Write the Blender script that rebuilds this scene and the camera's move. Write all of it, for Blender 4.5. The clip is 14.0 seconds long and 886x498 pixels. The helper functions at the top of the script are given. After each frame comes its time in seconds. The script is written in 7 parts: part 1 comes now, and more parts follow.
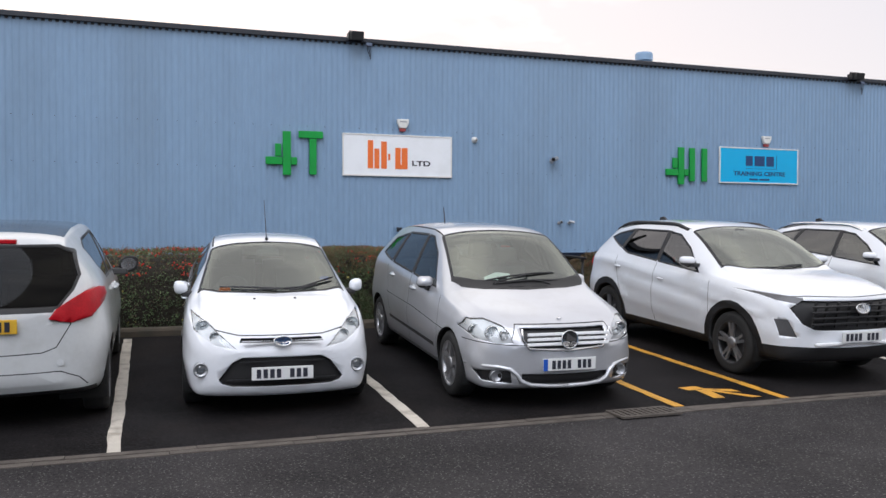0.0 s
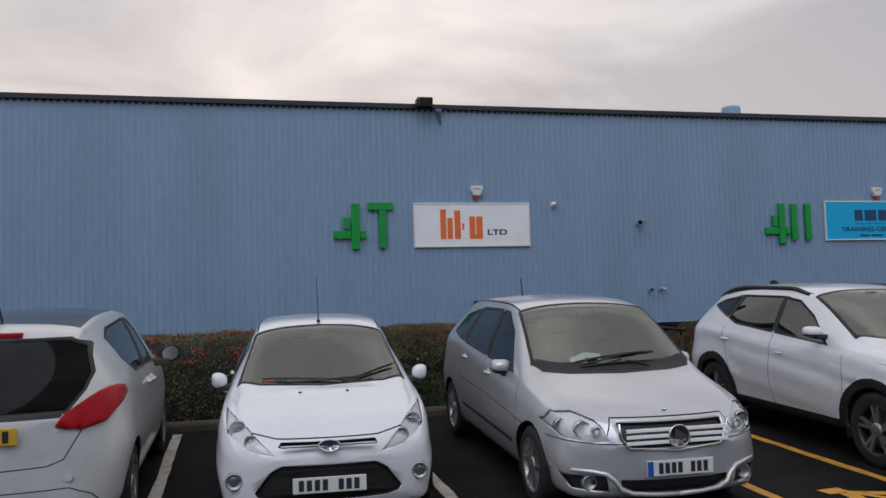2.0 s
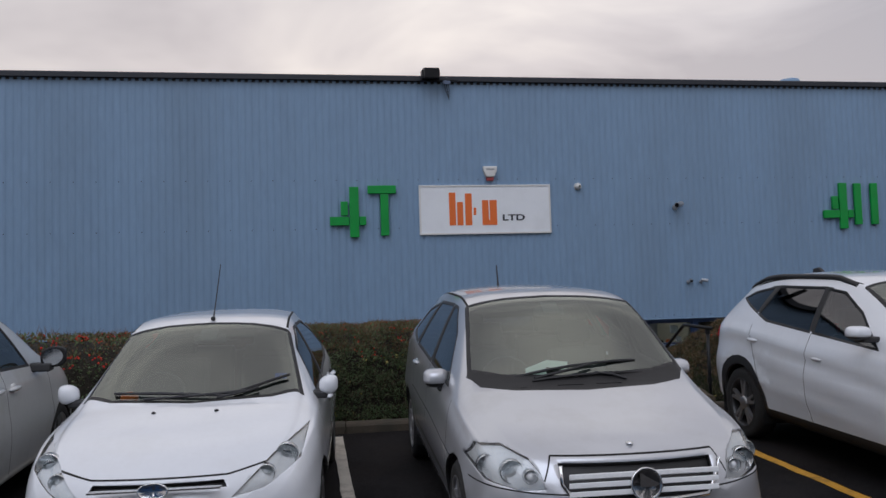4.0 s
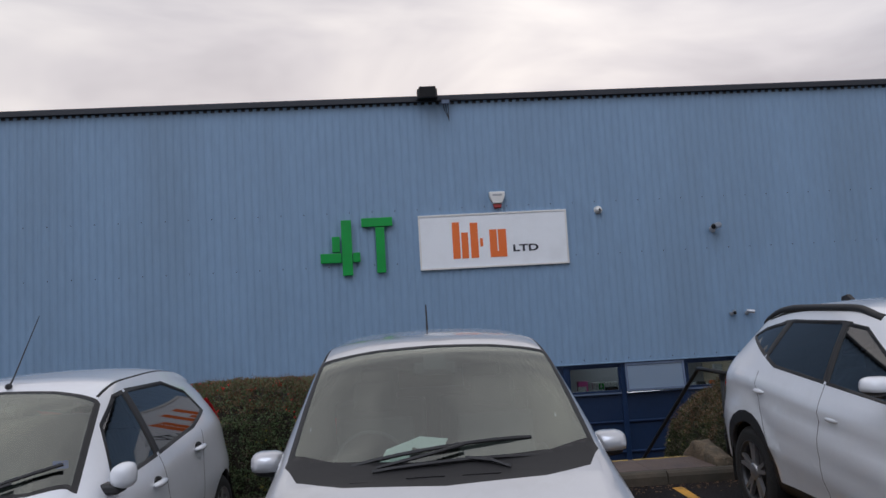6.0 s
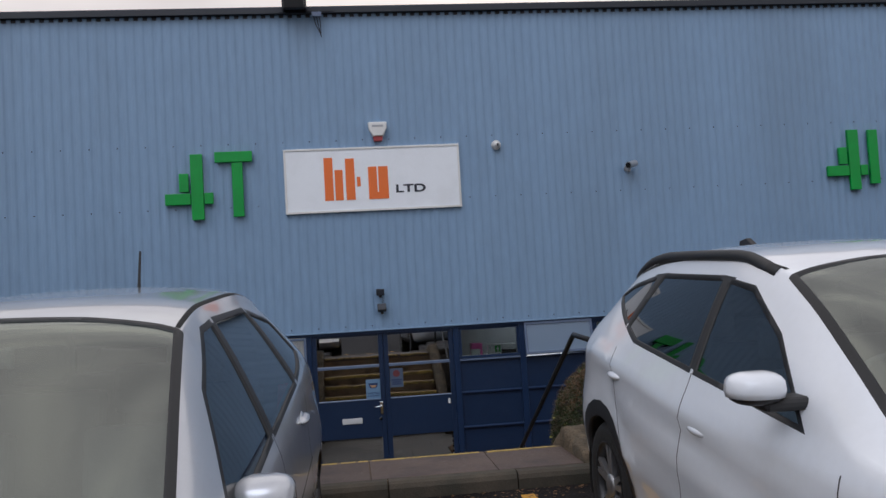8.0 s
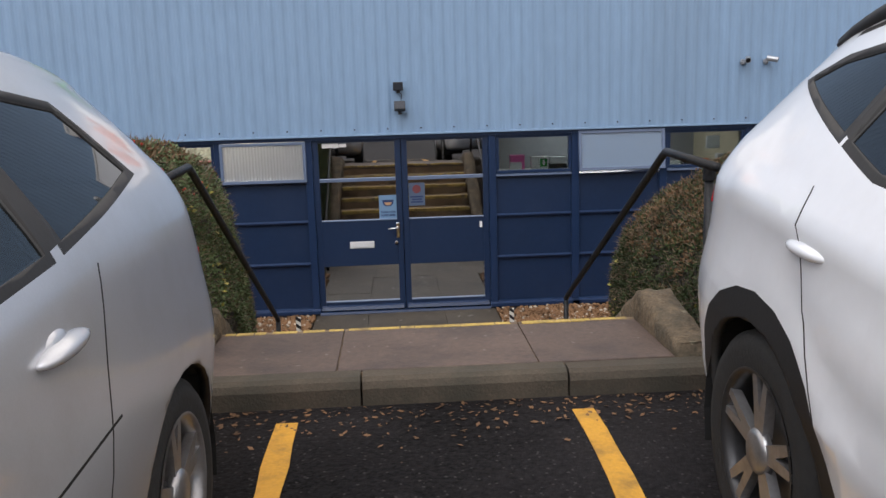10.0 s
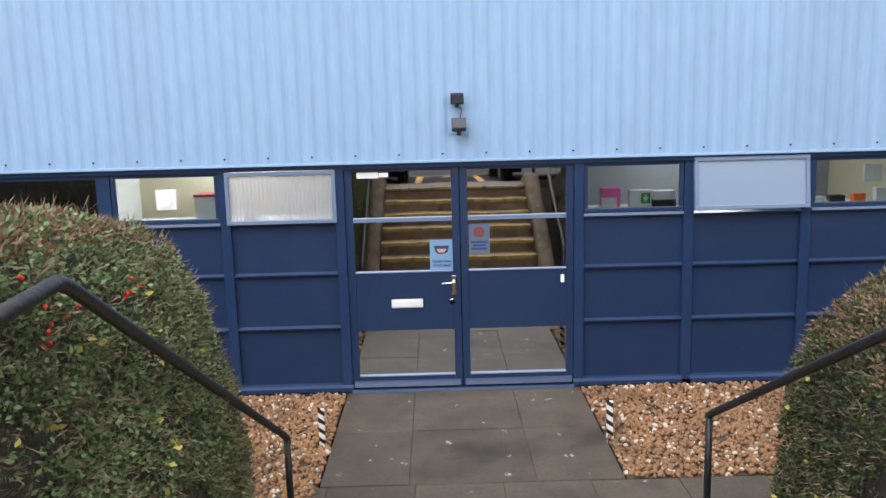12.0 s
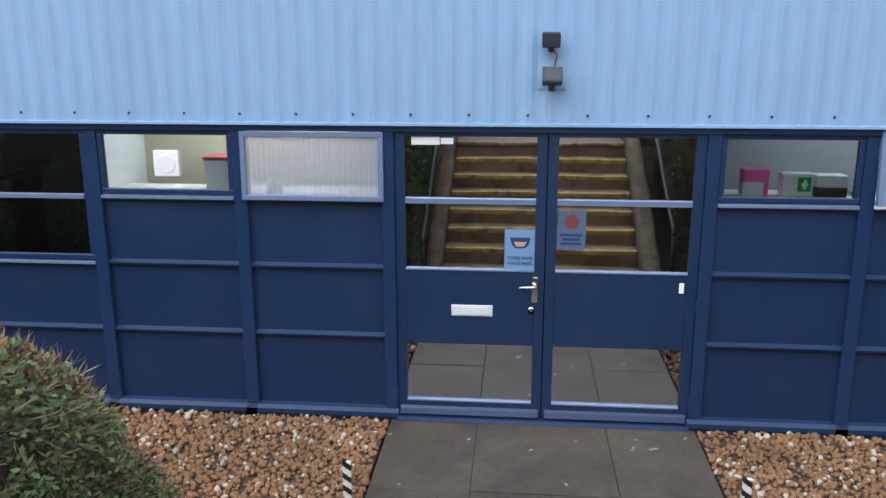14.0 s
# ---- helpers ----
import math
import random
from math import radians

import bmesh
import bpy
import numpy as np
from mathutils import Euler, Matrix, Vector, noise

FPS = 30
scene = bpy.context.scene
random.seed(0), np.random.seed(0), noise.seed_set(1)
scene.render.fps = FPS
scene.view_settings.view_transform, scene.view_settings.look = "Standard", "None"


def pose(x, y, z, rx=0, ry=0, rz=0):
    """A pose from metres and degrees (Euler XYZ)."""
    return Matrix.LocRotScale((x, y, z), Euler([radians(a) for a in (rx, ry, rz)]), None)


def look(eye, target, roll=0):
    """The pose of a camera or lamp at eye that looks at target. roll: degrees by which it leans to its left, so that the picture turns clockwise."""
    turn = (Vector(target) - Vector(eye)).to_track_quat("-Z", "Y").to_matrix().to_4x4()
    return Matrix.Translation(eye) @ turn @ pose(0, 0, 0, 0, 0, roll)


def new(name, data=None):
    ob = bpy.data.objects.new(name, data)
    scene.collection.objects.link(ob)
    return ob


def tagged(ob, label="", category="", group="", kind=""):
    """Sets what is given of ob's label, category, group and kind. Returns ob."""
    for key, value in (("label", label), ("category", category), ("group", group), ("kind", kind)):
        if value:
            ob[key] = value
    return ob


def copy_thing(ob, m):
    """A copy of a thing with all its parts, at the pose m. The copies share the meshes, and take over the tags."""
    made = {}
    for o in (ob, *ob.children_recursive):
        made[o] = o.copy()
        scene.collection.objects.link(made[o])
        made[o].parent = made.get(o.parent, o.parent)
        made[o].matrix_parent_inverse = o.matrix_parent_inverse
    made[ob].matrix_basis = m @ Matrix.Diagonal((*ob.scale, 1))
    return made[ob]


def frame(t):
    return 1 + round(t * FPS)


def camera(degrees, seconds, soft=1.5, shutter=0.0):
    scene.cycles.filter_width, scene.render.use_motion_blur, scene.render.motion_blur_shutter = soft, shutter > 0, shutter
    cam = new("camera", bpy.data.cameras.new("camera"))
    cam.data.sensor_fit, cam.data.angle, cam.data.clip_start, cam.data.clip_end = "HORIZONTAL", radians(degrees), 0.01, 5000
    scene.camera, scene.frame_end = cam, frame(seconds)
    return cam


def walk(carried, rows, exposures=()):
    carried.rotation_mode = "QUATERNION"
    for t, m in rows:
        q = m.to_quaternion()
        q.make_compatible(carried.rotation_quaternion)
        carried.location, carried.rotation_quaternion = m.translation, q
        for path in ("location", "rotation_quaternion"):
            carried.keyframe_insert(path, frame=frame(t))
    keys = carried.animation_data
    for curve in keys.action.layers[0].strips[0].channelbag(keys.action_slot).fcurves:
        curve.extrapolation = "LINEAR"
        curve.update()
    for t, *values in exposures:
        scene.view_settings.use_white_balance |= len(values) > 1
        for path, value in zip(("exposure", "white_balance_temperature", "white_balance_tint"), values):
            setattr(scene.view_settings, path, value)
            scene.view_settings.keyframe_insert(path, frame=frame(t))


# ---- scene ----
cam = camera(55.8, 14.0)
PATH = [
    (0, (-5.228, -18.034, 1.711), (-4.562, -16.148, 1.667), 0.1),
    (0.5, (-5.123, -17.868, 1.726), (-4.513, -15.963, 1.754), -0.5),
    (1, (-4.989, -17.593, 1.763), (-4.413, -15.679, 1.836), -1.1),
    (1.5, (-4.933, -17.267, 1.759), (-4.425, -15.336, 1.873), -1.5),
    (2, (-4.762, -16.926, 1.753), (-4.284, -14.988, 1.882), -1.7),
    (2.5, (-4.447, -16.631, 1.75), (-3.999, -14.686, 1.868), -1.7),
    (3, (-4.135, -16.194, 1.737), (-3.729, -14.239, 1.854), -1.2),
    (3.2, (-3.979, -16.013, 1.717), (-3.571, -14.058, 1.827), -1.3),
    (5.3, (-2.398, -14.625, 1.719), (-2.266, -12.637, 1.895), -2.6),
    (5.5, (-2.258, -14.454, 1.721), (-2.134, -12.467, 1.91), -2.7),
    (6, (-1.799, -14.066, 1.751), (-1.66, -12.082, 1.965), -3.3),
    (6.5, (-1.364, -13.604, 1.785), (-1.18, -11.625, 2.004), -4.0),
    (7, (-0.964, -13.114, 1.77), (-0.686, -11.144, 1.975), -3.9),
    (7.5, (-0.657, -12.629, 1.75), (-0.376, -10.656, 1.919), -3.6),
    (8, (-0.411, -12.136, 1.735), (-0.178, -10.152, 1.829), -3.3),
    (8.5, (-0.196, -11.6, 1.704), (-0.034, -9.607, 1.678), -2.5),
    (8.7, (-0.142, -11.373, 1.638), (-0.016, -9.378, 1.563), -2.2),
    (10.8, (-0.006, -8.751, 1.615), (0.09, -6.8, 1.187), -1.3),
    (11, (-0.033, -8.522, 1.64), (0.052, -6.568, 1.222), -1.2),
    (11.5, (-0.067, -7.978, 1.646), (0.006, -6.018, 1.257), -0.9),
    (12, (-0.129, -7.396, 1.706), (-0.119, -5.426, 1.36), -1.5),
    (12.5, (-0.166, -6.827, 1.758), (-0.243, -4.857, 1.423), -1.6),
    (13, (-0.204, -6.317, 1.759), (-0.294, -4.356, 1.377), -1.4),
    (13.5, (-0.2, -5.808, 1.75), (-0.377, -3.868, 1.301), -0.8),
    (14, (-0.132, -5.512, 1.744), (-0.306, -3.58, 1.255), -0.1),
]
# seconds, stops, kelvin, tint
EXPOSURES = [(0.0, 0.16, 5500, 12), (0.5, 0.02, 5500, 12), (1.5, -0.48, 5460, 13), (2.0, -0.68, 5450, 13), (3.0, -0.76, 5430, 14), (5.5, -0.64, 5320, 14),
             (7.5, -0.52, 5380, 14), (8.5, -0.31, 5500, 13), (10.8, 0.87, 5850, 13), (11.5, 1.16, 5780, 12), (12.5, 1.42, 5500, 12), (13.5, 1.02, 5260, 12), (14.0, 1.0, 5250, 12)]
walk(cam, [(t, look(e, g, r)) for t, e, g, r in PATH], EXPOSURES)

# ---- world and sun: an overcast sky ----
SUN_AZ, SUN_EL = 20.0, 32.0
world = bpy.data.worlds.new("overcast_sky")
scene.world = world
world.use_nodes = True
wn, wl = world.node_tree.nodes, world.node_tree.links
wn.clear()
w_out, w_bg = wn.new("ShaderNodeOutputWorld"), wn.new("ShaderNodeBackground")
w_sky = wn.new("ShaderNodeTexSky")
w_sky.sky_type, w_sky.sun_disc = "NISHITA", False
w_sky.sun_elevation, w_sky.sun_rotation = radians(SUN_EL), radians(SUN_AZ)
w_tc, w_map, w_noise, w_ramp, w_mix, w_scale = (wn.new("ShaderNodeTexCoord"), wn.new("ShaderNodeMapping"), wn.new("ShaderNodeTexNoise"),
                                                wn.new("ShaderNodeValToRGB"), wn.new("ShaderNodeMix"), wn.new("ShaderNodeVectorMath"))
w_map.inputs["Scale"].default_value = (1.3, 1.3, 4.0)
w_map.inputs["Location"].default_value = (0.35, 0.1, 0.3)
w_noise.inputs["Scale"].default_value, w_noise.inputs["Detail"].default_value, w_noise.inputs["Roughness"].default_value = 1.6, 5.0, 0.5
w_noise.inputs["Distortion"].default_value = 0.4
e = w_ramp.color_ramp.elements
e[0].position, e[0].color = 0.40, (0.71, 0.61, 0.51, 1)
e[1].position, e[1].color = 0.64, (1.32, 1.14, 0.88, 1)
m1 = w_ramp.color_ramp.elements.new(0.5)
m1.color = (0.95, 0.82, 0.67, 1)
w_scale.operation = "SCALE"
w_scale.inputs["Scale"].default_value = 0.10
w_mix.data_type, w_mix.inputs["Factor"].default_value = "RGBA", 0.92
wl.new(w_tc.outputs["Generated"], w_map.inputs["Vector"])
wl.new(w_map.outputs["Vector"], w_noise.inputs["Vector"])
wl.new(w_noise.outputs["Fac"], w_ramp.inputs["Fac"])
wl.new(w_sky.outputs["Color"], w_scale.inputs[0])
wl.new(w_scale.outputs["Vector"], w_mix.inputs["A"])
wl.new(w_ramp.outputs["Color"], w_mix.inputs["B"])
w_sep, w_dir, w_tint, w_mul = wn.new("ShaderNodeSeparateXYZ"), wn.new("ShaderNodeMapRange"), wn.new("ShaderNodeMix"), wn.new("ShaderNodeMix")
w_dir.inputs["From Min"].default_value, w_dir.inputs["From Max"].default_value = 0.40, 0.95
w_low = wn.new("ShaderNodeMath")
w_low.operation, w_low.inputs[1].default_value = "MULTIPLY_ADD", -0.8
w_tint.data_type = w_mul.data_type = "RGBA"
w_tint.inputs["A"].default_value, w_tint.inputs["B"].default_value = (0.93, 0.935, 0.95, 1), (1.17, 1.07, 0.96, 1)
w_mul.blend_type, w_mul.inputs["Factor"].default_value = "MULTIPLY", 1.0
wl.new(w_tc.outputs["Generated"], w_sep.inputs[0])
wl.new(w_sep.outputs["Z"], w_low.inputs[0])
wl.new(w_sep.outputs["Y"], w_low.inputs[2])
wl.new(w_low.outputs[0], w_dir.inputs["Value"])
wl.new(w_dir.outputs["Result"], w_tint.inputs["Factor"])
wl.new(w_mix.outputs["Result"], w_mul.inputs["A"])
wl.new(w_tint.outputs["Result"], w_mul.inputs["B"])
wl.new(w_mul.outputs["Result"], w_bg.inputs["Color"])
w_bg.inputs["Strength"].default_value = 1.28
wl.new(w_bg.outputs["Background"], w_out.inputs["Surface"])
sun = new("sun", bpy.data.lights.new("sun", "SUN"))
sun.data.energy, sun.data.angle, sun.data.color = 1.3, radians(50), (1.0, 0.97, 0.93)
sun.matrix_world = look((-10, -30, 30), (0, -8, 0))


# ---- materials ----
def mat(name, color, rough=0.6, metal=0.0, var=0.12, scale=3.0, fine=60.0, bump=0.15, bump_scale=80.0, coat=0.0, dirt=None, dirt_scale=1.2,
        dirt_amount=0.4, spec=0.5, rand=0.0, stretch=(1, 1, 1), bump_dist=0.01, emit=None, speck=None):
    """A surface with broad and fine variation, optional stains and relief."""
    m = bpy.data.materials.new(name)
    m.use_nodes = True
    n, l = m.node_tree.nodes, m.node_tree.links
    b = n["Principled BSDF"]
    b.inputs["Roughness"].default_value, b.inputs["Metallic"].default_value = rough, metal
    b.inputs["Coat Weight"].default_value, b.inputs["Specular IOR Level"].default_value = coat, spec
    b.inputs["Coat Roughness"].default_value = 0.06
    tc, mp = n.new("ShaderNodeTexCoord"), n.new("ShaderNodeMapping")
    mp.inputs["Scale"].default_value = stretch
    l.new(tc.outputs["Object"], mp.inputs["Vector"])
    big, small = n.new("ShaderNodeTexNoise"), n.new("ShaderNodeTexNoise")
    big.inputs["Scale"].default_value, big.inputs["Detail"].default_value = scale, 6
    small.inputs["Scale"].default_value, small.inputs["Detail"].default_value = fine, 3
    for q in (big, small):
        l.new(mp.outputs["Vector"], q.inputs["Vector"])
    add = n.new("ShaderNodeMath")
    add.operation = "ADD"
    l.new(big.outputs["Fac"], add.inputs[0])
    l.new(small.outputs["Fac"], add.inputs[1])
    rng = n.new("ShaderNodeMapRange")
    rng.inputs["From Min"].default_value, rng.inputs["From Max"].default_value = 0.6, 1.4
    rng.inputs["To Min"].default_value, rng.inputs["To Max"].default_value = 1 - var, 1 + var
    l.new(add.outputs[0], rng.inputs["Value"])
    last = rng.outputs["Result"]
    if rand:
        info, r2, mul = n.new("ShaderNodeObjectInfo"), n.new("ShaderNodeMapRange"), n.new("ShaderNodeMath")
        r2.inputs["To Min"].default_value, r2.inputs["To Max"].default_value = 1 - rand, 1 + rand
        mul.operation = "MULTIPLY"
        l.new(info.outputs["Random"], r2.inputs["Value"])
        l.new(r2.outputs["Result"], mul.inputs[0])
        l.new(last, mul.inputs[1])
        last = mul.outputs[0]
    col = n.new("ShaderNodeVectorMath")
    col.operation = "SCALE"
    col.inputs[0].default_value = color[:3]
    l.new(last, col.inputs["Scale"])
    out = col.outputs["Vector"]
    if dirt:
        dn, dr, dm = n.new("ShaderNodeTexNoise"), n.new("ShaderNodeMapRange"), n.new("ShaderNodeMix")
        dn.inputs["Scale"].default_value, dn.inputs["Detail"].default_value, dn.inputs["Roughness"].default_value = dirt_scale, 8, 0.65
        dr.inputs["From Min"].default_value, dr.inputs["From Max"].default_value = 0.48, 0.68
        dr.inputs["To Max"].default_value = dirt_amount
        dm.data_type = "RGBA"
        dm.inputs["B"].default_value = (*dirt, 1)
        l.new(mp.outputs["Vector"], dn.inputs["Vector"])
        l.new(dn.outputs["Fac"], dr.inputs["Value"])
        l.new(dr.outputs["Result"], dm.inputs["Factor"])
        l.new(out, dm.inputs["A"])
        out = dm.outputs["Result"]
    if speck:
        vo, vr, vm = n.new("ShaderNodeTexVoronoi"), n.new("ShaderNodeMapRange"), n.new("ShaderNodeMix")
        wob, wa = n.new("ShaderNodeTexNoise"), n.new("ShaderNodeVectorMath")
        wob.inputs["Scale"].default_value, wob.inputs["Detail"].default_value = 18.0, 4
        wa.operation, wa.inputs[1].default_value = "MULTIPLY_ADD", (0.72 / speck[1],) * 3
        l.new(mp.outputs["Vector"], wob.inputs["Vector"])
        l.new(wob.outputs["Color"], wa.inputs[0])
        l.new(mp.outputs["Vector"], wa.inputs[2])
        vo.inputs["Scale"].default_value = speck[1]
        vr.inputs["From Min"].default_value, vr.inputs["From Max"].default_value = speck[2] * 0.6, speck[2]
        vr.inputs["To Min"].default_value, vr.inputs["To Max"].default_value = speck[3], 0.0
        vm.data_type = "RGBA"
        vm.inputs["B"].default_value = (*speck[0], 1)
        l.new(wa.outputs["Vector"], vo.inputs["Vector"])
        l.new(vo.outputs["Distance"], vr.inputs["Value"])
        l.new(vr.outputs["Result"], vm.inputs["Factor"])
        l.new(out, vm.inputs["A"])
        out = vm.outputs["Result"]
    l.new(out, b.inputs["Base Color"])
    if bump:
        bn, bp = n.new("ShaderNodeTexNoise"), n.new("ShaderNodeBump")
        bn.inputs["Scale"].default_value, bn.inputs["Detail"].default_value = bump_scale, 4
        bp.inputs["Strength"].default_value, bp.inputs["Distance"].default_value = bump, bump_dist
        l.new(mp.outputs["Vector"], bn.inputs["Vector"])
        l.new(bn.outputs["Fac"], bp.inputs["Height"])
        l.new(bp.outputs["Normal"], b.inputs["Normal"])
    if emit:
        b.inputs["Emission Color"].default_value, b.inputs["Emission Strength"].default_value = (*emit[:3], 1), emit[3]
    return m


def glass(name, tint, gloss=0.02, base=0.10, wave=0.0, frost=0.0, reed=False, film=(1, 1, 1)):
    """A thin pane: clear tinted transmission under a mirror film that grows with the angle."""
    m = bpy.data.materials.new(name)
    m.use_nodes = True
    n, l = m.node_tree.nodes, m.node_tree.links
    n.clear()
    out, mix, gl, fr, mx = (n.new("ShaderNodeOutputMaterial"), n.new("ShaderNodeMixShader"), n.new("ShaderNodeBsdfGlossy"),
                            n.new("ShaderNodeFresnel"), n.new("ShaderNodeMath"))
    if frost:
        tr = n.new("ShaderNodeBsdfDiffuse")
        tp = n.new("ShaderNodeBsdfRefraction")
        tp.inputs["Roughness"].default_value, tp.inputs["IOR"].default_value = 0.28, 1.12
        if reed:
            rt, rw, rb = n.new("ShaderNodeTexCoord"), n.new("ShaderNodeTexWave"), n.new("ShaderNodeBump")
            rw.inputs["Scale"].default_value, rb.inputs["Strength"].default_value, rb.inputs["Distance"].default_value = 9.0, 0.7, 0.006
            l.new(rt.outputs["Object"], rw.inputs["Vector"])
            l.new(rw.outputs["Fac"], rb.inputs["Height"])
            l.new(rb.outputs["Normal"], tp.inputs["Normal"])
            l.new(rb.outputs["Normal"], gl.inputs["Normal"])
        ms = n.new("ShaderNodeMixShader")
        tr.inputs["Color"].default_value = tp.inputs["Color"].default_value = (*tint, 1)
        ms.inputs[0].default_value = frost
        l.new(tp.outputs[0], ms.inputs[1])
        l.new(tr.outputs[0], ms.inputs[2])
        tr = ms
    else:
        tr = n.new("ShaderNodeBsdfTransparent")
        tr.inputs["Color"].default_value = (*tint, 1)
    gl.inputs["Roughness"].default_value = gloss
    gl.inputs["Color"].default_value = (*film, 1)
    fr.inputs["IOR"].default_value = 1.5
    mx.operation, mx.inputs[1].default_value, mx.use_clamp = "ADD", base, True
    l.new(fr.outputs[0], mx.inputs[0])
    l.new(mx.outputs[0], mix.inputs[0])
    l.new(tr.outputs[0], mix.inputs[1])
    l.new(gl.outputs[0], mix.inputs[2])
    l.new(mix.outputs[0], out.inputs["Surface"])
    if wave:
        tc, mp, ns, bp = n.new("ShaderNodeTexCoord"), n.new("ShaderNodeMapping"), n.new("ShaderNodeTexNoise"), n.new("ShaderNodeBump")
        ns.inputs["Scale"].default_value, ns.inputs["Detail"].default_value = 2.5, 1
        bp.inputs["Strength"].default_value, bp.inputs["Distance"].default_value = wave, 0.02
        l.new(tc.outputs["Object"], mp.inputs["Vector"])
        l.new(mp.outputs["Vector"], ns.inputs["Vector"])
        l.new(ns.outputs["Fac"], bp.inputs["Height"])
        l.new(bp.outputs["Normal"], gl.inputs["Normal"])
    return m


M = {}
M["clad"] = mat("blue_grey_cladding", (0.220, 0.330, 0.485), 0.42, var=0.07, scale=0.6, fine=14, bump=0.04, bump_scale=30, dirt=(0.17, 0.24, 0.33), dirt_scale=0.5, dirt_amount=0.35, stretch=(1, 1, 0.25))
M["coping"] = mat("dark_coping", (0.018, 0.022, 0.032), 0.5, var=0.2)
M["navy"] = mat("navy_paint", (0.0082, 0.0215, 0.060), 0.38, var=0.12, scale=1.5, fine=25, bump=0.06, bump_scale=40, dirt=(0.024, 0.038, 0.078), dirt_scale=2.0, dirt_amount=0.25)
M["navy_trim"] = mat("navy_trim_paint", (0.0125, 0.028, 0.074), 0.3, var=0.12, scale=2, fine=25, bump=0.05)
M["frame_grey"] = mat("grey_blue_frame", (0.12, 0.16, 0.25), 0.35, var=0.1)
M["white_sign"] = mat("white_sign_board", (0.86, 0.89, 0.93), 0.4, var=0.03, scale=2, dirt=(0.6, 0.62, 0.62), dirt_scale=1.5, dirt_amount=0.2, bump=0)
M["orange"] = mat("orange_vinyl", (0.78, 0.17, 0.025), 0.4, var=0.04, bump=0)
M["black"] = mat("black_plastic", (0.012, 0.012, 0.014), 0.5, var=0.2)
M["dark_ink"] = mat("dark_ink", (0.02, 0.022, 0.035), 0.5, var=0.1, bump=0)
M["cyan"] = mat("cyan_sign_board", (0.015, 0.42, 0.78), 0.4, var=0.04, bump=0, dirt=(0.05, 0.36, 0.62), dirt_amount=0.2)
M["navy_ink"] = mat("navy_ink", (0.01, 0.05, 0.16), 0.5, var=0.05, bump=0)
M["green"] = mat("green_paint", (0.008, 0.30, 0.035), 0.4, var=0.1, scale=4, dirt=(0.01, 0.18, 0.03), dirt_amount=0.3, bump=0.05)
M["white_plastic"] = mat("white_plastic", (0.75, 0.75, 0.73), 0.4, var=0.05, dirt=(0.5, 0.48, 0.44), dirt_amount=0.3, bump=0)
M["grey_metal"] = mat("galvanised_metal", (0.42, 0.43, 0.45), 0.4, 0.7, var=0.15)
M["aluminium"] = mat("dull_aluminium", (0.58, 0.59, 0.60), 0.45, 0.15, var=0.08, scale=9, bump=0.05)
M["chrome"] = mat("chrome", (0.78, 0.79, 0.80), 0.12, 1.0, var=0.03, bump=0)
M["road"] = mat("road_asphalt", (0.030, 0.028, 0.029), 0.8, var=1.0, scale=0.7, fine=40, bump=1.0, bump_scale=55, bump_dist=0.012, dirt=(0.055, 0.052, 0.050), dirt_scale=0.8, dirt_amount=0.4, spec=0.15, speck=((0.17, 0.165, 0.155), 34.0, 0.26, 0.75))
M["bay"] = mat("bay_asphalt", (0.013, 0.012, 0.0125), 0.75, var=0.95, scale=1.1, fine=45, bump=0.8, bump_scale=60, bump_dist=0.008, dirt=(0.024, 0.020, 0.019), dirt_scale=0.9, dirt_amount=0.6, spec=0.07, speck=((0.075, 0.070, 0.068), 30.0, 0.2, 0.6))
M["soil"] = mat("dark_soil", (0.035, 0.026, 0.018), 0.9, var=0.5, scale=4, bump=0.8, bump_scale=30, bump_dist=0.03)
M["channel"] = mat("concrete_channel", (0.095, 0.082, 0.070), 0.8, var=0.3, scale=4, fine=90, bump=0.4, dirt=(0.05, 0.042, 0.036), dirt_scale=3, dirt_amount=0.7)
M["kerb"] = mat("weathered_kerb", (0.066, 0.053, 0.037), 0.85, var=0.3, scale=5, fine=90, bump=0.5, dirt=(0.045, 0.042, 0.03), dirt_scale=3.5, dirt_amount=0.8, rand=0.15)
M["flag"] = mat("reddish_flagstone", (0.106, 0.075, 0.059), 0.65, var=0.35, scale=3, fine=45, bump=0.3, dirt=(0.04, 0.032, 0.03), dirt_scale=2.2, dirt_amount=0.85, rand=0.12, speck=((0.26, 0.24, 0.21), 11.0, 0.12, 0.5))
M["paving"] = mat("grey_flagstone", (0.060, 0.049, 0.035), 0.6, var=0.4, scale=2.0, fine=40, bump=0.35, dirt=(0.020, 0.017, 0.014), dirt_scale=1.6, dirt_amount=0.9, rand=0.2, speck=((0.34, 0.34, 0.31), 5.0, 0.12, 0.8))
M["tread"] = mat("stair_tread", (0.24, 0.165, 0.095), 0.8, var=0.3, scale=4, bump=0.3, dirt=(0.05, 0.036, 0.026), dirt_scale=3, dirt_amount=0.8)
M["stone"] = mat("lichened_stone", (0.118, 0.088, 0.054), 0.9, var=0.6, scale=6, fine=70, bump=0.9, bump_scale=25, bump_dist=0.02, dirt=(0.035, 0.034, 0.024), dirt_scale=4, dirt_amount=0.9, speck=((0.26, 0.24, 0.17), 9.0, 0.2, 0.6))
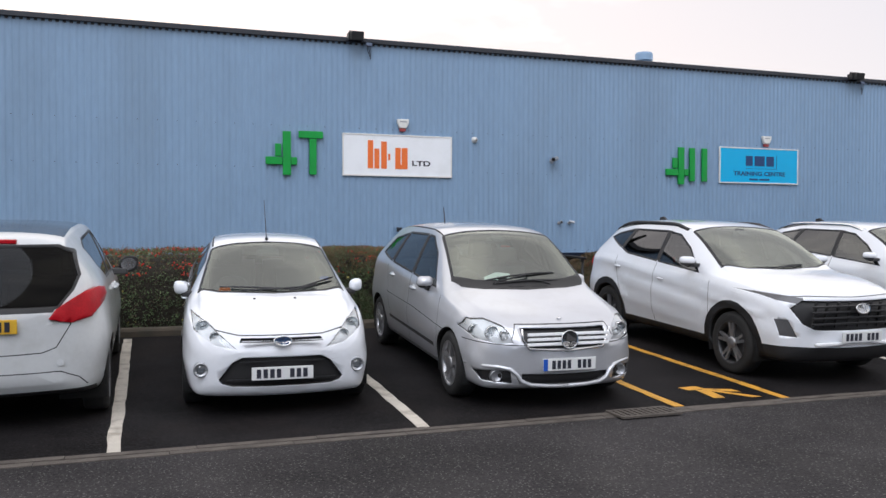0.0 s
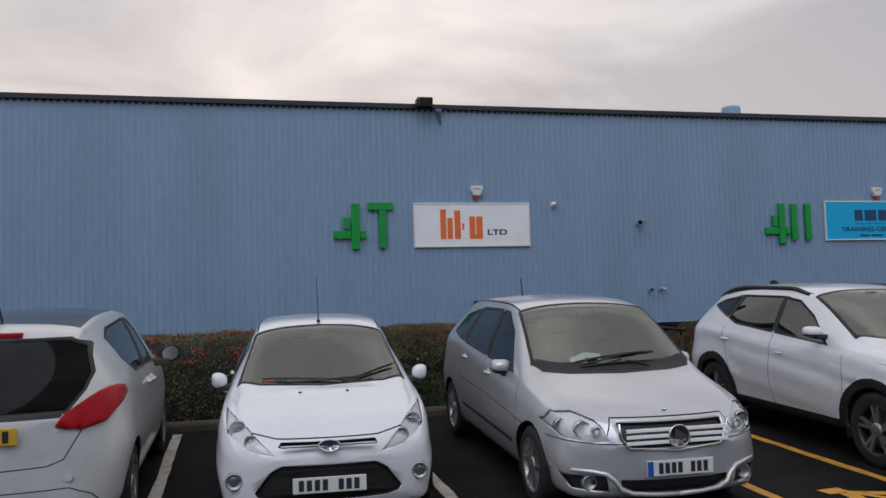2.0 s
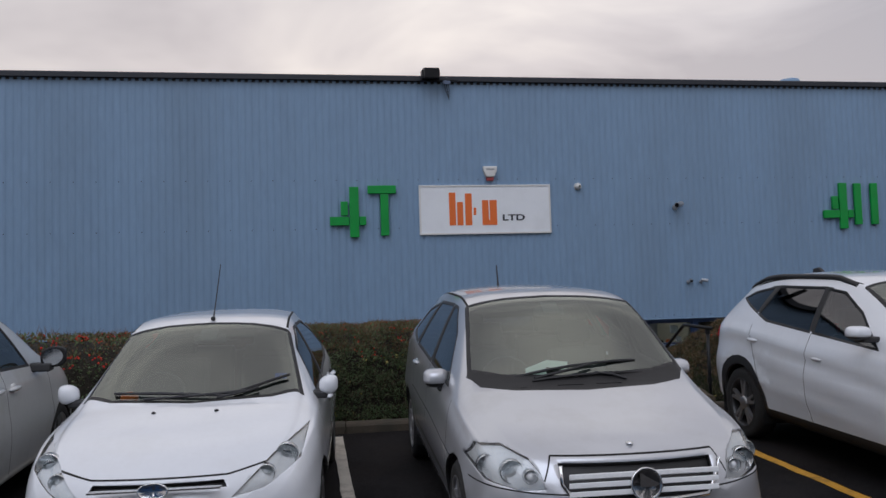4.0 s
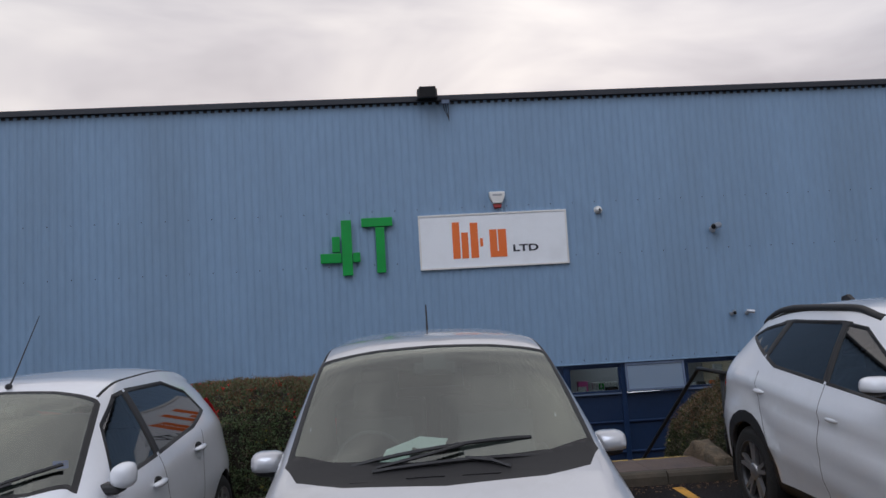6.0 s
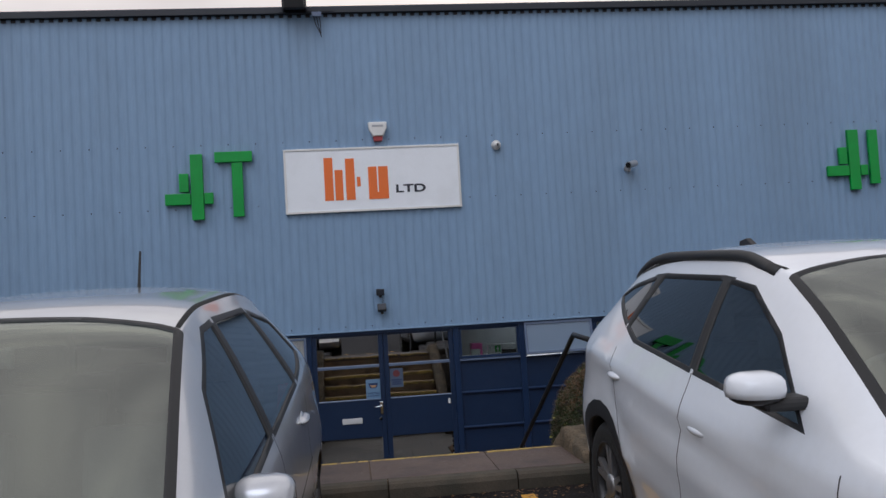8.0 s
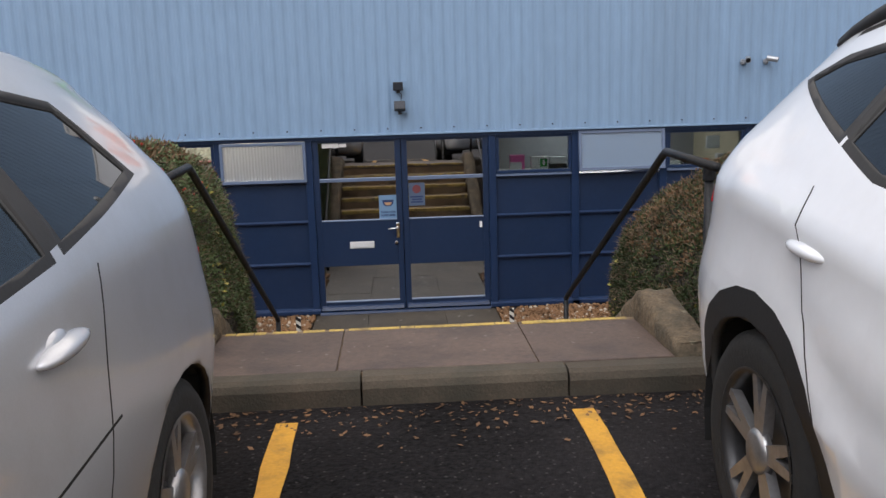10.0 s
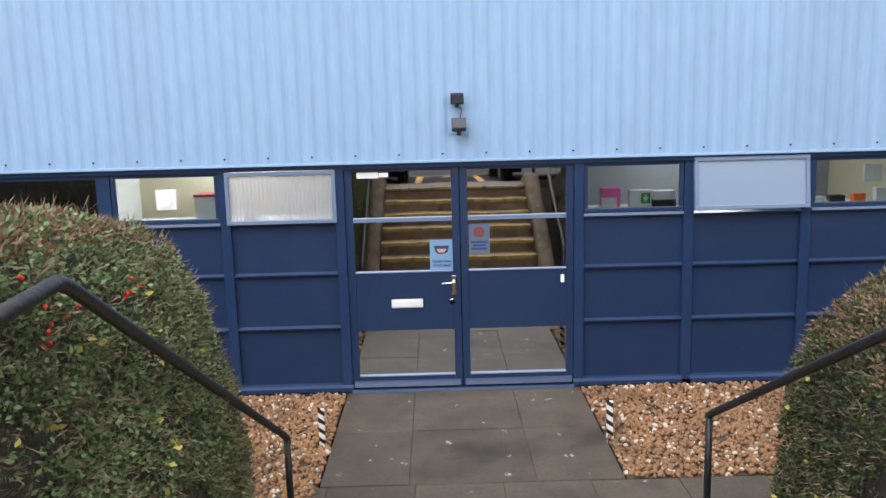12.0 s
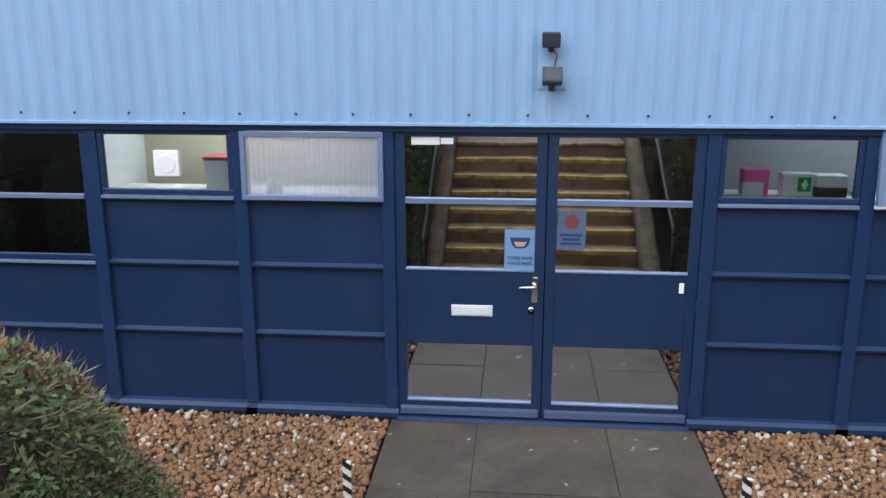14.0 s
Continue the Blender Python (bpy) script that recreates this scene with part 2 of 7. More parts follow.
M["yellow_edge"] = mat("worn_yellow_paint", (0.46, 0.33, 0.08), 0.7, var=0.4, scale=8, dirt=(0.12, 0.085, 0.06), dirt_scale=7, dirt_amount=1.0, bump=0.3)
M["yellow_line"] = mat("yellow_road_paint", (0.60, 0.31, 0.025), 0.65, var=0.15, scale=5, dirt=(0.16, 0.10, 0.03), dirt_scale=9, dirt_amount=0.6, bump=0.3)
M["white_line"] = mat("white_road_paint", (0.55, 0.51, 0.44), 0.7, var=0.15, scale=5, dirt=(0.22, 0.19, 0.15), dirt_scale=6, dirt_amount=0.7, bump=0.3)
M["rail"] = mat("black_rail_paint", (0.009, 0.010, 0.012), 0.42, spec=0.3, var=0.3, scale=8, dirt=(0.05, 0.045, 0.04), dirt_scale=30, dirt_amount=0.2, bump=0.3, bump_scale=60)
M["pane"] = glass("window_glass", (0.80, 0.84, 0.84), base=0.10, wave=0.03)
M["door_glass"] = glass("door_glass", (0.50, 0.53, 0.53), base=0.42, wave=0.035)
M["frosted"] = glass("reeded_glass", (0.66, 0.68, 0.71), base=0.08, gloss=0.25, frost=0.30, reed=True)
# the blue tint paints in the sky mirrored by the open obscured pane
M["frosted_sky"] = glass("obscured_sky_glass", (0.24, 0.34, 0.48), base=0.05, gloss=0.3, frost=0.60)
M["mortar"] = mat("crumbling_mortar", (0.20, 0.145, 0.09), 0.9, var=0.5, scale=14, bump=0.8, bump_scale=40, dirt=(0.05, 0.038, 0.028), dirt_scale=6, dirt_amount=0.9)
M["cream"] = mat("cream_wall", (0.62, 0.54, 0.38), 0.8, var=0.06)
# near-black tone that paints in the darkness of unlit rooms and hollows
M["dim"] = mat("shade_toned_interior", (0.045, 0.04, 0.038), 0.8, var=0.3, scale=2)
M["ceiling_white"] = mat("ceiling_white", (0.7, 0.69, 0.66), 0.8, var=0.05)


# ---- small builders ----
def part(name, bm, material, parent=None, label="", smooth=False, bevel=0.0, kind=""):
    """Links a bmesh as one mesh object under a thing or a part."""
    me = bpy.data.meshes.new(name)
    bm.normal_update()
    bm.to_mesh(me)
    bm.free()
    ob = new(name, me)
    for m in (material if isinstance(material, (list, tuple)) else [material]):
        me.materials.append(M[m] if isinstance(m, str) else m)
    if smooth:
        me.polygons.foreach_set("use_smooth", [True] * len(me.polygons))
    if parent:
        ob.parent = parent
    if label or kind:
        tagged(ob, label, kind=kind)
    if bevel:
        b = ob.modifiers.new("bevel", "BEVEL")
        b.width, b.segments, b.limit_method = bevel, 2, "ANGLE"
    return ob


def thing(name, label, category, group="", kind="", at=(0, 0, 0), turn=0.0):
    ob = new(name)
    ob.empty_display_size = 0.2
    ob.matrix_basis = pose(*at, 0, 0, turn)
    return tagged(ob, label, category, group, kind)


def cuboid(x0, x1, y0, y1, z0, z1, bm=None):
    bm = bm or bmesh.new()
    v = [bm.verts.new((x, y, z)) for z in (z0, z1) for y in (y0, y1) for x in (x0, x1)]
    for f in ((0, 2, 3, 1), (4, 5, 7, 6), (0, 1, 5, 4), (2, 6, 7, 3), (0, 4, 6, 2), (1, 3, 7, 5)):
        bm.faces.new([v[i] for i in f])
    return bm


def prism(points, axis, a, b, bm=None):
    """Extrudes a polygon along an axis from a to b; points are (y,z), (x,z) or (x,y) for the axes x, y, z."""
    bm = bm or bmesh.new()
    put = {"x": lambda p, d: (d, p[0], p[1]), "y": lambda p, d: (p[0], d, p[1]), "z": lambda p, d: (p[0], p[1], d)}[axis]
    lo, hi = [bm.verts.new(put(p, a)) for p in points], [bm.verts.new(put(p, b)) for p in points]
    n = len(points)
    fs = [bm.faces.new([lo[i], lo[(i + 1) % n], hi[(i + 1) % n], hi[i]]) for i in range(n)]
    fs += [bm.faces.new(lo[::-1]), bm.faces.new(hi)]
    bmesh.ops.recalc_face_normals(bm, faces=fs)
    return bm


def rod(points, r, seg=10, bm=None, caps=True):
    """A round bar along a polyline."""
    bm = bm or bmesh.new()
    pts = [Vector(p) for p in points]
    rings = []
    for i, p in enumerate(pts):
        d = (pts[min(i + 1, len(pts) - 1)] - pts[max(i - 1, 0)]).normalized()
        u = d.cross(Vector((0, 0, 1)) if abs(d.z) < 0.95 else Vector((1, 0, 0))).normalized()
        w = d.cross(u)
        k = 1.0
        if 0 < i < len(pts) - 1:
            k = 1 / max(0.5, math.cos((pts[i] - pts[i - 1]).angle(pts[i + 1] - pts[i]) / 2))
        rr = r[i] if isinstance(r, (list, tuple)) else r
        rings.append([bm.verts.new(p + (u * math.cos(a) + w * math.sin(a)) * rr * k) for a in (2 * math.pi * j / seg for j in range(seg))])
    for a, b in zip(rings, rings[1:]):
        for j in range(seg):
            bm.faces.new([a[j], b[j], b[(j + 1) % seg], a[(j + 1) % seg]])
    if caps:
        bm.faces.new(rings[0])
        bm.faces.new(rings[-1][::-1])
    bmesh.ops.recalc_face_normals(bm, faces=bm.faces[:])
    return bm


def lathe(profile, seg=24, bm=None, axis="x", at=(0, 0, 0), caps=True):
    """Turns a profile of (along, radius) round an axis."""
    bm = bm or bmesh.new()
    rings = []
    for a, r in profile:
        ring = []
        for j in range(seg):
            t = 2 * math.pi * j / seg
            c, s = r * math.cos(t), r * math.sin(t)
            p = {"x": (a, c, s), "y": (c, a, s), "z": (c, s, a)}[axis]
            ring.append(bm.verts.new(Vector(p) + Vector(at)))
        rings.append(ring)
    for a, b in zip(rings, rings[1:]):
        for j in range(seg):
            bm.faces.new([a[j], b[j], b[(j + 1) % seg], a[(j + 1) % seg]])
    for ring in (rings[0], rings[-1][::-1]):
        if caps and (ring[0].co - ring[seg // 2].co).length > 1e-5:
            bm.faces.new(ring)
    bmesh.ops.recalc_face_normals(bm, faces=bm.faces[:])
    return bm


def words(name, text, size, at, material, parent, turn=0.0, width=None, depth=0.003, rx=90):
    """Raised lettering in the built-in font, as a mesh, centred at a point and facing -y."""
    cu = bpy.data.curves.new(name, "FONT")
    cu.offset = size * 0.025
    cu.body, cu.size, cu.extrude, cu.align_x, cu.align_y = text, size, depth, "CENTER", "CENTER"
    tmp = bpy.data.objects.new(name, cu)
    scene.collection.objects.link(tmp)
    me = bpy.data.meshes.new_from_object(tmp.evaluated_get(bpy.context.evaluated_depsgraph_get()))
    bpy.data.objects.remove(tmp)
    xs = [v.co.x for v in me.vertices]
    k = width / (max(xs) - min(xs)) if width else 1.0
    me.transform(pose(0, 0, 0, rx, 0, turn) @ Matrix.Diagonal((k, 1, 1, 1)))
    me.transform(Matrix.Translation(at))
    me.materials.clear()
    me.materials.append(M[material])
    ob = new(name, me)
    ob.parent = parent
    return ob


BAY_Y, KERB_Y, SLOPE, ROAD_Z = -11.4, -6.25, 0.0468, 0.05


def ground_z(y):
    return ROAD_Z + SLOPE * (min(max(y, BAY_Y), KERB_Y) - BAY_Y)


LOW = -0.91          # level of the paving by the doors
LAND = 0.41          # level of the landing at the top of the steps
X0, X1 = -34.0, 46.0

# ---- ground ----
prof = [(-2500, ROAD_Z), (-60, ROAD_Z), (-11.56, ROAD_Z), (-11.54, ROAD_Z), (BAY_Y, ROAD_Z), (-8.8, ground_z(-8.8)), (KERB_Y, ground_z(KERB_Y)), (-6.05, 0.285), (-5.9, 0.10), (-5.4, -0.25),
        (-3.6, LOW - 0.1), (0.3, LOW - 0.1), (60, LOW - 0.1), (2500, LOW - 0.1)]
bm = bmesh.new()
xs = [-2500, X0 - 2, -12, -6, -3, 0, 3, 6, 12, X1 + 2, 2500]
grid = [[bm.verts.new((x, y, z)) for x in xs] for y, z in prof]
for i in range(len(prof) - 1):
    for j in range(len(xs) - 1):
        f = bm.faces.new([grid[i][j], grid[i][j + 1], grid[i + 1][j + 1], grid[i + 1][j]])
        f.material_index = 0 if i < 3 or i > 11 else (1 if i < 6 else 2)
ground = part("ground", bm, ["road", "bay", "soil"], None, "dark asphalt car park sloping up to a planted bank", kind="structure")

# ---- drainage channel along the bays, in stone lengths, with its iron grate ----
channel = thing("drain_channel", "worn concrete channel strip between road and parking bays", "kerb", kind="structure")
rnd = random.Random(4)
x = -15.0
bmc = cuboid(0, 0.914, -0.085, 0.0, -0.04, 0.012)
c_first = part("channel_stone", bmc, "channel", channel, bevel=0.008)
c_first.location = (x, -11.395, ROAD_Z)
x += 0.92
while x < 22:
    o = new("channel_stone", c_first.data)
    o.parent = channel
    o.location = (x, -11.395 + rnd.uniform(-0.004, 0.004), ROAD_Z + rnd.uniform(-0.003, 0.003))
    x += 0.92
x = -15.2
while x < 22:
    o = new("channel_stone", c_first.data)
    o.parent = channel
    o.location = (x, -11.488 + rnd.uniform(-0.004, 0.004), ROAD_Z + rnd.uniform(-0.003, 0.002) - 0.003)
    x += 0.92
grate = thing("drain_grate", "rusty cast iron gully grate set in the channel", "drain grate", at=(-1.0, -11.53, ROAD_Z + 0.012))
bm = cuboid(-0.31, 0.31, -0.15, -0.115, 0, 0.018)
cuboid(-0.31, 0.31, 0.115, 0.15, 0, 0.018, bm)
cuboid(-0.31, -0.275, -0.115, 0.115, 0, 0.018, bm)
cuboid(0.275, 0.31, -0.115, 0.115, 0, 0.018, bm)
part("frame", bm, "channel", grate)
for i in range(9):
    part("bar", cuboid(-0.25 + i * 0.06, -0.22 + i * 0.06, -0.115, 0.115, 0.002, 0.016), "channel", grate)
part("well", cuboid(-0.275, 0.275, -0.115, 0.115, -0.004, 0.001), "black", grate)


def on_slope(points, name, material, label, lift=0.005, cat="road marking", group=""):
    """A thin painted marking on the sloping bays; points are (x, y)."""
    b = bmesh.new()
    top = [b.verts.new((px, py, ground_z(py) + lift)) for px, py in points]
    b.faces.new(top)
    bmesh.ops.recalc_face_normals(b, faces=b.faces[:])
    if b.faces[0].normal.z < 0:
        bmesh.ops.reverse_faces(b, faces=b.faces[:])
    r = bmesh.ops.extrude_face_region(b, geom=b.faces[:])
    bmesh.ops.translate(b, verts=[v for v in r["geom"] if isinstance(v, bmesh.types.BMVert)], vec=(0, 0, -0.004))
    bmesh.ops.recalc_face_normals(b, faces=b.faces[:])
    return tagged(part(name, b, material), label, cat, group)


def ragged(x0, x1, ya, yb, seed):
    r = random.Random(seed)
    n = 26
    left = [(x0 + r.uniform(-0.008, 0.008), ya + (yb - ya) * i / n) for i in range(n + 1)]
    right = [(x1 + r.uniform(-0.008, 0.008), ya + (yb - ya) * i / n) for i in range(n + 1)]
    return left + right[::-1]


for i, lx in enumerate((-10.5, -7.98, -5.48, -3.04)):
    on_slope(ragged(lx - 0.052, lx + 0.052, -11.37, -6.40, i), "bay_line", "white_line", "worn white painted line between parking bays", group="white bay lines")
for i, lx in enumerate((-0.50, 0.75)):
    on_slope(ragged(lx - 0.05, lx + 0.05, -11.36, -6.40, i + 9), "walkway_line", "yellow_line", "yellow painted line edging the walkway", group="yellow walkway lines")
for i, lx in enumerate((3.5, 6.0, 8.5, 11.0)):
    on_slope(ragged(lx - 0.05, lx + 0.05, -11.2, -6.3, i + 19), "bay_line", "white_line", "worn white painted line between parking bays", group="white bay lines")
# painted walking figure, drawn as plain strokes
figure = thing("walkway_symbol", "worn yellow painted walkway symbol on asphalt", "road marking")
for k, pts in enumerate((((-0.05, -10.70), (0.17, -10.68), (0.19, -10.82), (-0.02, -10.84)), ((0.13, -10.78), (0.45, -10.90), (0.48, -11.02), (0.15, -10.91)),
                         ((0.06, -10.84), (0.20, -10.86), (0.15, -11.20), (0.03, -11.18)), ((0.17, -10.90), (0.29, -10.96), (0.55, -11.25), (0.43, -11.26)))):
    b = bmesh.new()
    b.faces.new([b.verts.new((px, py, ground_z(py) + 0.005 + 0.0005 * k)) for px, py in pts])
    bmesh.ops.recalc_face_normals(b, faces=b.faces[:])
    if b.faces[0].normal.z < 0:
        bmesh.ops.reverse_faces(b, faces=b.faces[:])
    part("stroke", b, "yellow_line", figure)

# ---- kerb at the head of the bays ----
kerb = thing("kerb", "weathered mossy concrete kerb at the bays' head", "kerb", kind="structure")
kp = [(-0.06, -0.25), (-0.06, 0.075), (-0.045, 0.105), (-0.02, 0.12), (0.065, 0.12), (0.065, -0.25)]
k_first = part("kerb_stone", prism(kp, "x", 0.0, 0.905), "kerb", kerb)
k_first.location = (-14.83, -6.19, ground_z(-6.2))
for i in range(1, 34):
    o = new("kerb_stone", k_first.data)
    o.parent = kerb
    o.location = (-14.83 + i * 0.915, -6.19 + rnd.uniform(-0.004, 0.004), ground_z(-6.2) + rnd.uniform(-0.004, 0.004))

# ---- landing, steps, side walls ----
landing = thing("landing", "three reddish flagstones at the top of the steps", "paving", kind="structure")
for a, b in ((-0.95, -0.312), (-0.306, 0.607), (0.613, 1.24)):
    part("flagstone", cuboid(a, b, -6.115, -5.43, LAND - 0.06, LAND + 0.002 * (a < 0)), "flag", landing, bevel=0.004)
    part("nosing", cuboid(a, b, -5.47, -5.429, LAND - 0.03, LAND + 0.003), "mortar", landing, "bare worn slab edge", bevel=0.003)
    x = a + 0.02
    while x < b - 0.05:
        q = rnd.uniform(0.03, 0.16) * (0.6 if a < -0.5 else 1.0)
        part("painted_edge", cuboid(x, min(x + q, b), -5.474 + rnd.uniform(0, 0.012), -5.4275, LAND - 0.025, LAND + 0.0045), "yellow_edge", landing, "worn yellow painted edge")
        x += q + rnd.uniform(-0.004, 0.008 if a > -0.5 else 0.07)
part("mortar_bed", cuboid(-0.95, 1.24, -6.127, -5.46, LAND - 0.08, LAND - 0.009), "mortar", landing, "crumbling tan mortar between slabs and kerb")
steps = thing("steps", "eight concrete steps with worn yellow edges going down", "steps", kind="structure")
N_RISE, GO = 8, 0.29
RISE = (LAND - LOW) / N_RISE
for i in range(1, N_RISE):
    y, z = -5.43 + GO * (i - 1), LAND - RISE * i
    part("step", cuboid(-0.95, 1.24, y - 0.02, y + GO, z - 0.3, z), "tread", steps, bevel=0.012)
    part("painted_edge", cuboid(-0.93, 1.22, y + GO - 0.05, y + GO + 0.006, z - 0.045, z + 0.005), "yellow_edge", steps, "worn yellow painted edge", bevel=0.004)
part("top_riser", cuboid(-0.95, 1.24, -5.6, -5.44, LAND - 0.5, LAND - 0.061), "tread", steps)


def side_wall(xa, xb, seed):
    w = thing("side_wall", "rough lichened stone wall sloping beside the steps", "stone wall", "stone walls beside the steps")
    r = random.Random(seed)
    b = bmesh.new()
    ys = [-6.12 + 0.085 * i for i in range(36)]
    rows = []
    for y in ys:
        top = min(LAND + 0.055 + (y + 6.12) * 0.19, LAND + 0.175 - max(0, y + 5.5) * 0.565)
        top = max(top, LOW + 0.05)
        ring = []
        for fx, fz in ((0, -1.4), (0, -0.12), (0.0, -0.03), (0.10, 0.0), (0.5, 0.006), (0.90, 0.0), (1, -0.03), (1, -0.12), (1, -1.4)):
            jit = 0.010 if fz > -1 else 0
            ring.append(b.verts.new((xa + (xb - xa) * fx + r.uniform(-jit, jit), y + r.uniform(-jit, jit), max(LOW - 0.2, top + fz + r.uniform(-jit, jit)))))
        rows.append(ring)
    for p, q in zip(rows, rows[1:]):
        for j in range(len(p) - 1):
            b.faces.new([p[j], q[j], q[j + 1], p[j + 1]])
    b.faces.new(rows[0])
    b.faces.new(rows[-1][::-1])
    bmesh.ops.recalc_face_normals(b, faces=b.faces[:])
    part("stonework", b, "stone", w, smooth=True)
    return w


side_wall(-1.135, -0.955, 2)
side_wall(1.245, 1.425, 3)


def handrail(x, sx, y_low, z_low):
    h = thing("handrail", "black painted tubular steel handrail beside the steps", "handrail", "handrails beside the steps")
    r = 0.021
    part("rail", rod([(x - 0.02 * sx, -6.12, 1.27), (x, -5.36, 1.29), (x, -5.30, 1.265), (x, y_low - 0.05, z_low + 0.02), (x, y_low + 0.02, z_low - 0.03)], r), "rail", h, smooth=True)
    part("post", rod([(x, -5.98, 0.2), (x, -5.98, 1.275)], r), "rail", h, smooth=True)
    part("post", rod([(x, y_low, LOW - 0.05), (x, y_low, z_low)], r), "rail", h, smooth=True)
    for z in (0.62, 1.2):
        part("collar", lathe([(z, r + 0.001), (z, r + 0.009), (z + 0.06, r + 0.009), (z + 0.06, r + 0.001)], 12, axis="z", at=(x, -5.98, 0)), "rail", h, smooth=False)
    return h


handrail(-1.075, -1, -2.62, -0.25)
handrail(1.43, 1, -2.75, -0.13)

# ---- lower paving ----
paving = thing("pavement", "damp grey concrete flagstones leading to the doors", "paving", kind="structure")
for ya, yb in ((-0.97, -0.04), (-1.94, -0.976)):
    for a, b in ((-1.0, -0.382), (-0.377, 0.513), (0.518, 1.13)):
        part("flagstone", cuboid(a, b, ya, yb, LOW - 0.06, LOW + rnd.uniform(-0.003, 0.003)), "paving", paving, bevel=0.003)
for ya, yb, s in ((-2.56, -1.95, 0.0), (-3.2, -2.57, 0.3), (-3.9, -3.21, 0.1)):
    x = -1.55 + s * 0.4
    while x < 3.4:
        part("flagstone", cuboid(x, x + 0.605, ya, yb, LOW - 0.06, LOW + rnd.uniform(-0.005, 0.0)), "paving", paving, bevel=0.003)
        x += 0.61

part("joint_bed", cuboid(-1.0, 1.13, -1.94, -0.04, LOW - 0.065, LOW - 0.008), "kerb", paving)
part("joint_bed", cuboid(-1.5, 3.4, -3.9, -1.95, LOW - 0.068, LOW - 0.011), "kerb", paving)

# ---- facade: profiled metal cladding ----
CLAD_Z0, ROOF = 1.20, 5.84
wall = thing("wall_front", "blue-grey profiled metal cladding on an industrial unit", "wall", kind="structure")
b = bmesh.new()
pitch = 0.127
x, lo, hi = X0, [], []
while x < X1:
    for dx, dy in ((0.0, -0.05), (0.036, -0.05), (0.066, -0.039), (0.097, -0.039)):
        lo.append(b.verts.new((x + dx, dy, CLAD_Z0)))
        hi.append(b.verts.new((x + dx, dy, ROOF)))
    x += pitch
for i in range(len(lo) - 1):
    b.faces.new([lo[i], lo[i + 1], hi[i + 1], hi[i]])
part("cladding", b, "clad", wall)
part("backing", cuboid(X0, X1, 0.0, 0.12, CLAD_Z0 + 0.02, ROOF), "coping", wall)
part("drip_flashing", prism([(-0.062, CLAD_Z0 - 0.012), (-0.062, CLAD_Z0 + 0.004), (0.0, CLAD_Z0 + 0.02), (0.0, CLAD_Z0 - 0.012)], "x", X0, X1), "clad", wall)
part("coping", prism([(-0.13, ROOF - 0.03), (-0.13, ROOF + 0.055), (-0.10, ROOF + 0.075), (0.25, ROOF + 0.075), (0.25, ROOF - 0.03)], "x", X0, X1), "coping", wall, "dark metal roof edge")
part("side", cuboid(X0, X0 + 0.15, 0.12, 28, LOW, ROOF), "clad", wall)
part("side", cuboid(X1 - 0.15, X1, 0.12, 28, LOW, ROOF), "clad", wall)
part("back", cuboid(X0, X1, 28, 28.15, LOW, ROOF), "clad", wall)
roof = tagged(part("roof", cuboid(X0, X1, 0.25, 28, ROOF - 0.2, ROOF), "grey_metal"), "low grey metal roof of the unit", "roof", kind="structure")
# dark blocks for the shade under the roof edge, one at each hollow of the sheets
b = bmesh.new()
x = X0 + 0.052
while x < X1 - 0.2:
    cuboid(x, x + 0.062, -0.0535, -0.03, ROOF - 0.072, ROOF - 0.031, b)
    x += pitch
part("eaves_gaps", b, "coping", wall, kind="stuff")
# rows of fixing screws
b = bmesh.new()
for z in (1.26, 3.05, 3.95):
    x = X0 + 0.018
    k = 0
    while x < X1:
        if k % (2 if z < 2 else 1) == 0 and -14 < x < 16:
            bmesh.ops.create_cone(b, cap_ends=True, segments=6, radius1=0.011, radius2=0.008, depth=0.008, matrix=pose(x, -0.053, z, 90))
        x += pitch * (1.5 if z < 2 else 3)
        k += 1
part("screws", b, "coping", wall, kind="stuff")

# ---- lower frontage: navy panels, mullions, windows and doors ----
front = thing("wall_lower", "navy painted panelled frontage below the cladding", "wall", kind="structure")
MULL = [-4.10 - 1.035 * i for i in range(9, 0, -1)] + [-4.10, -3.06, -2.02]
MULR = [2.11, 3.16, 4.18] + [4.18 + 1.035 * i for i in range(1, 11)]
JL, JR = -0.985, 1.115
for x in MULL + MULR:
    part("mullion", cuboid(x - 0.045, x + 0.045, -0.012, 0.08, LOW + 0.07, CLAD_Z0 - 0.03), "navy_trim", front, bevel=0.006)
for a, b in ((JL - 0.055, JL + 0.03), (JR - 0.03, JR + 0.055)):
    part("door_jamb", cuboid(a, b, -0.02, 0.09, LOW + 0.01, CLAD_Z0 - 0.03), "navy_trim", front, bevel=0.006)
part("head_rail", cuboid(X0 + 10, X1 - 10, -0.03, 0.09, CLAD_Z0 - 0.055, CLAD_Z0 - 0.013), "navy_trim", front, bevel=0.004)
edges = MULL + [JL] + [JR] + MULR
spans = [(a, b) for a, b in zip(edges, edges[1:]) if not (a == JL and b == JR)]
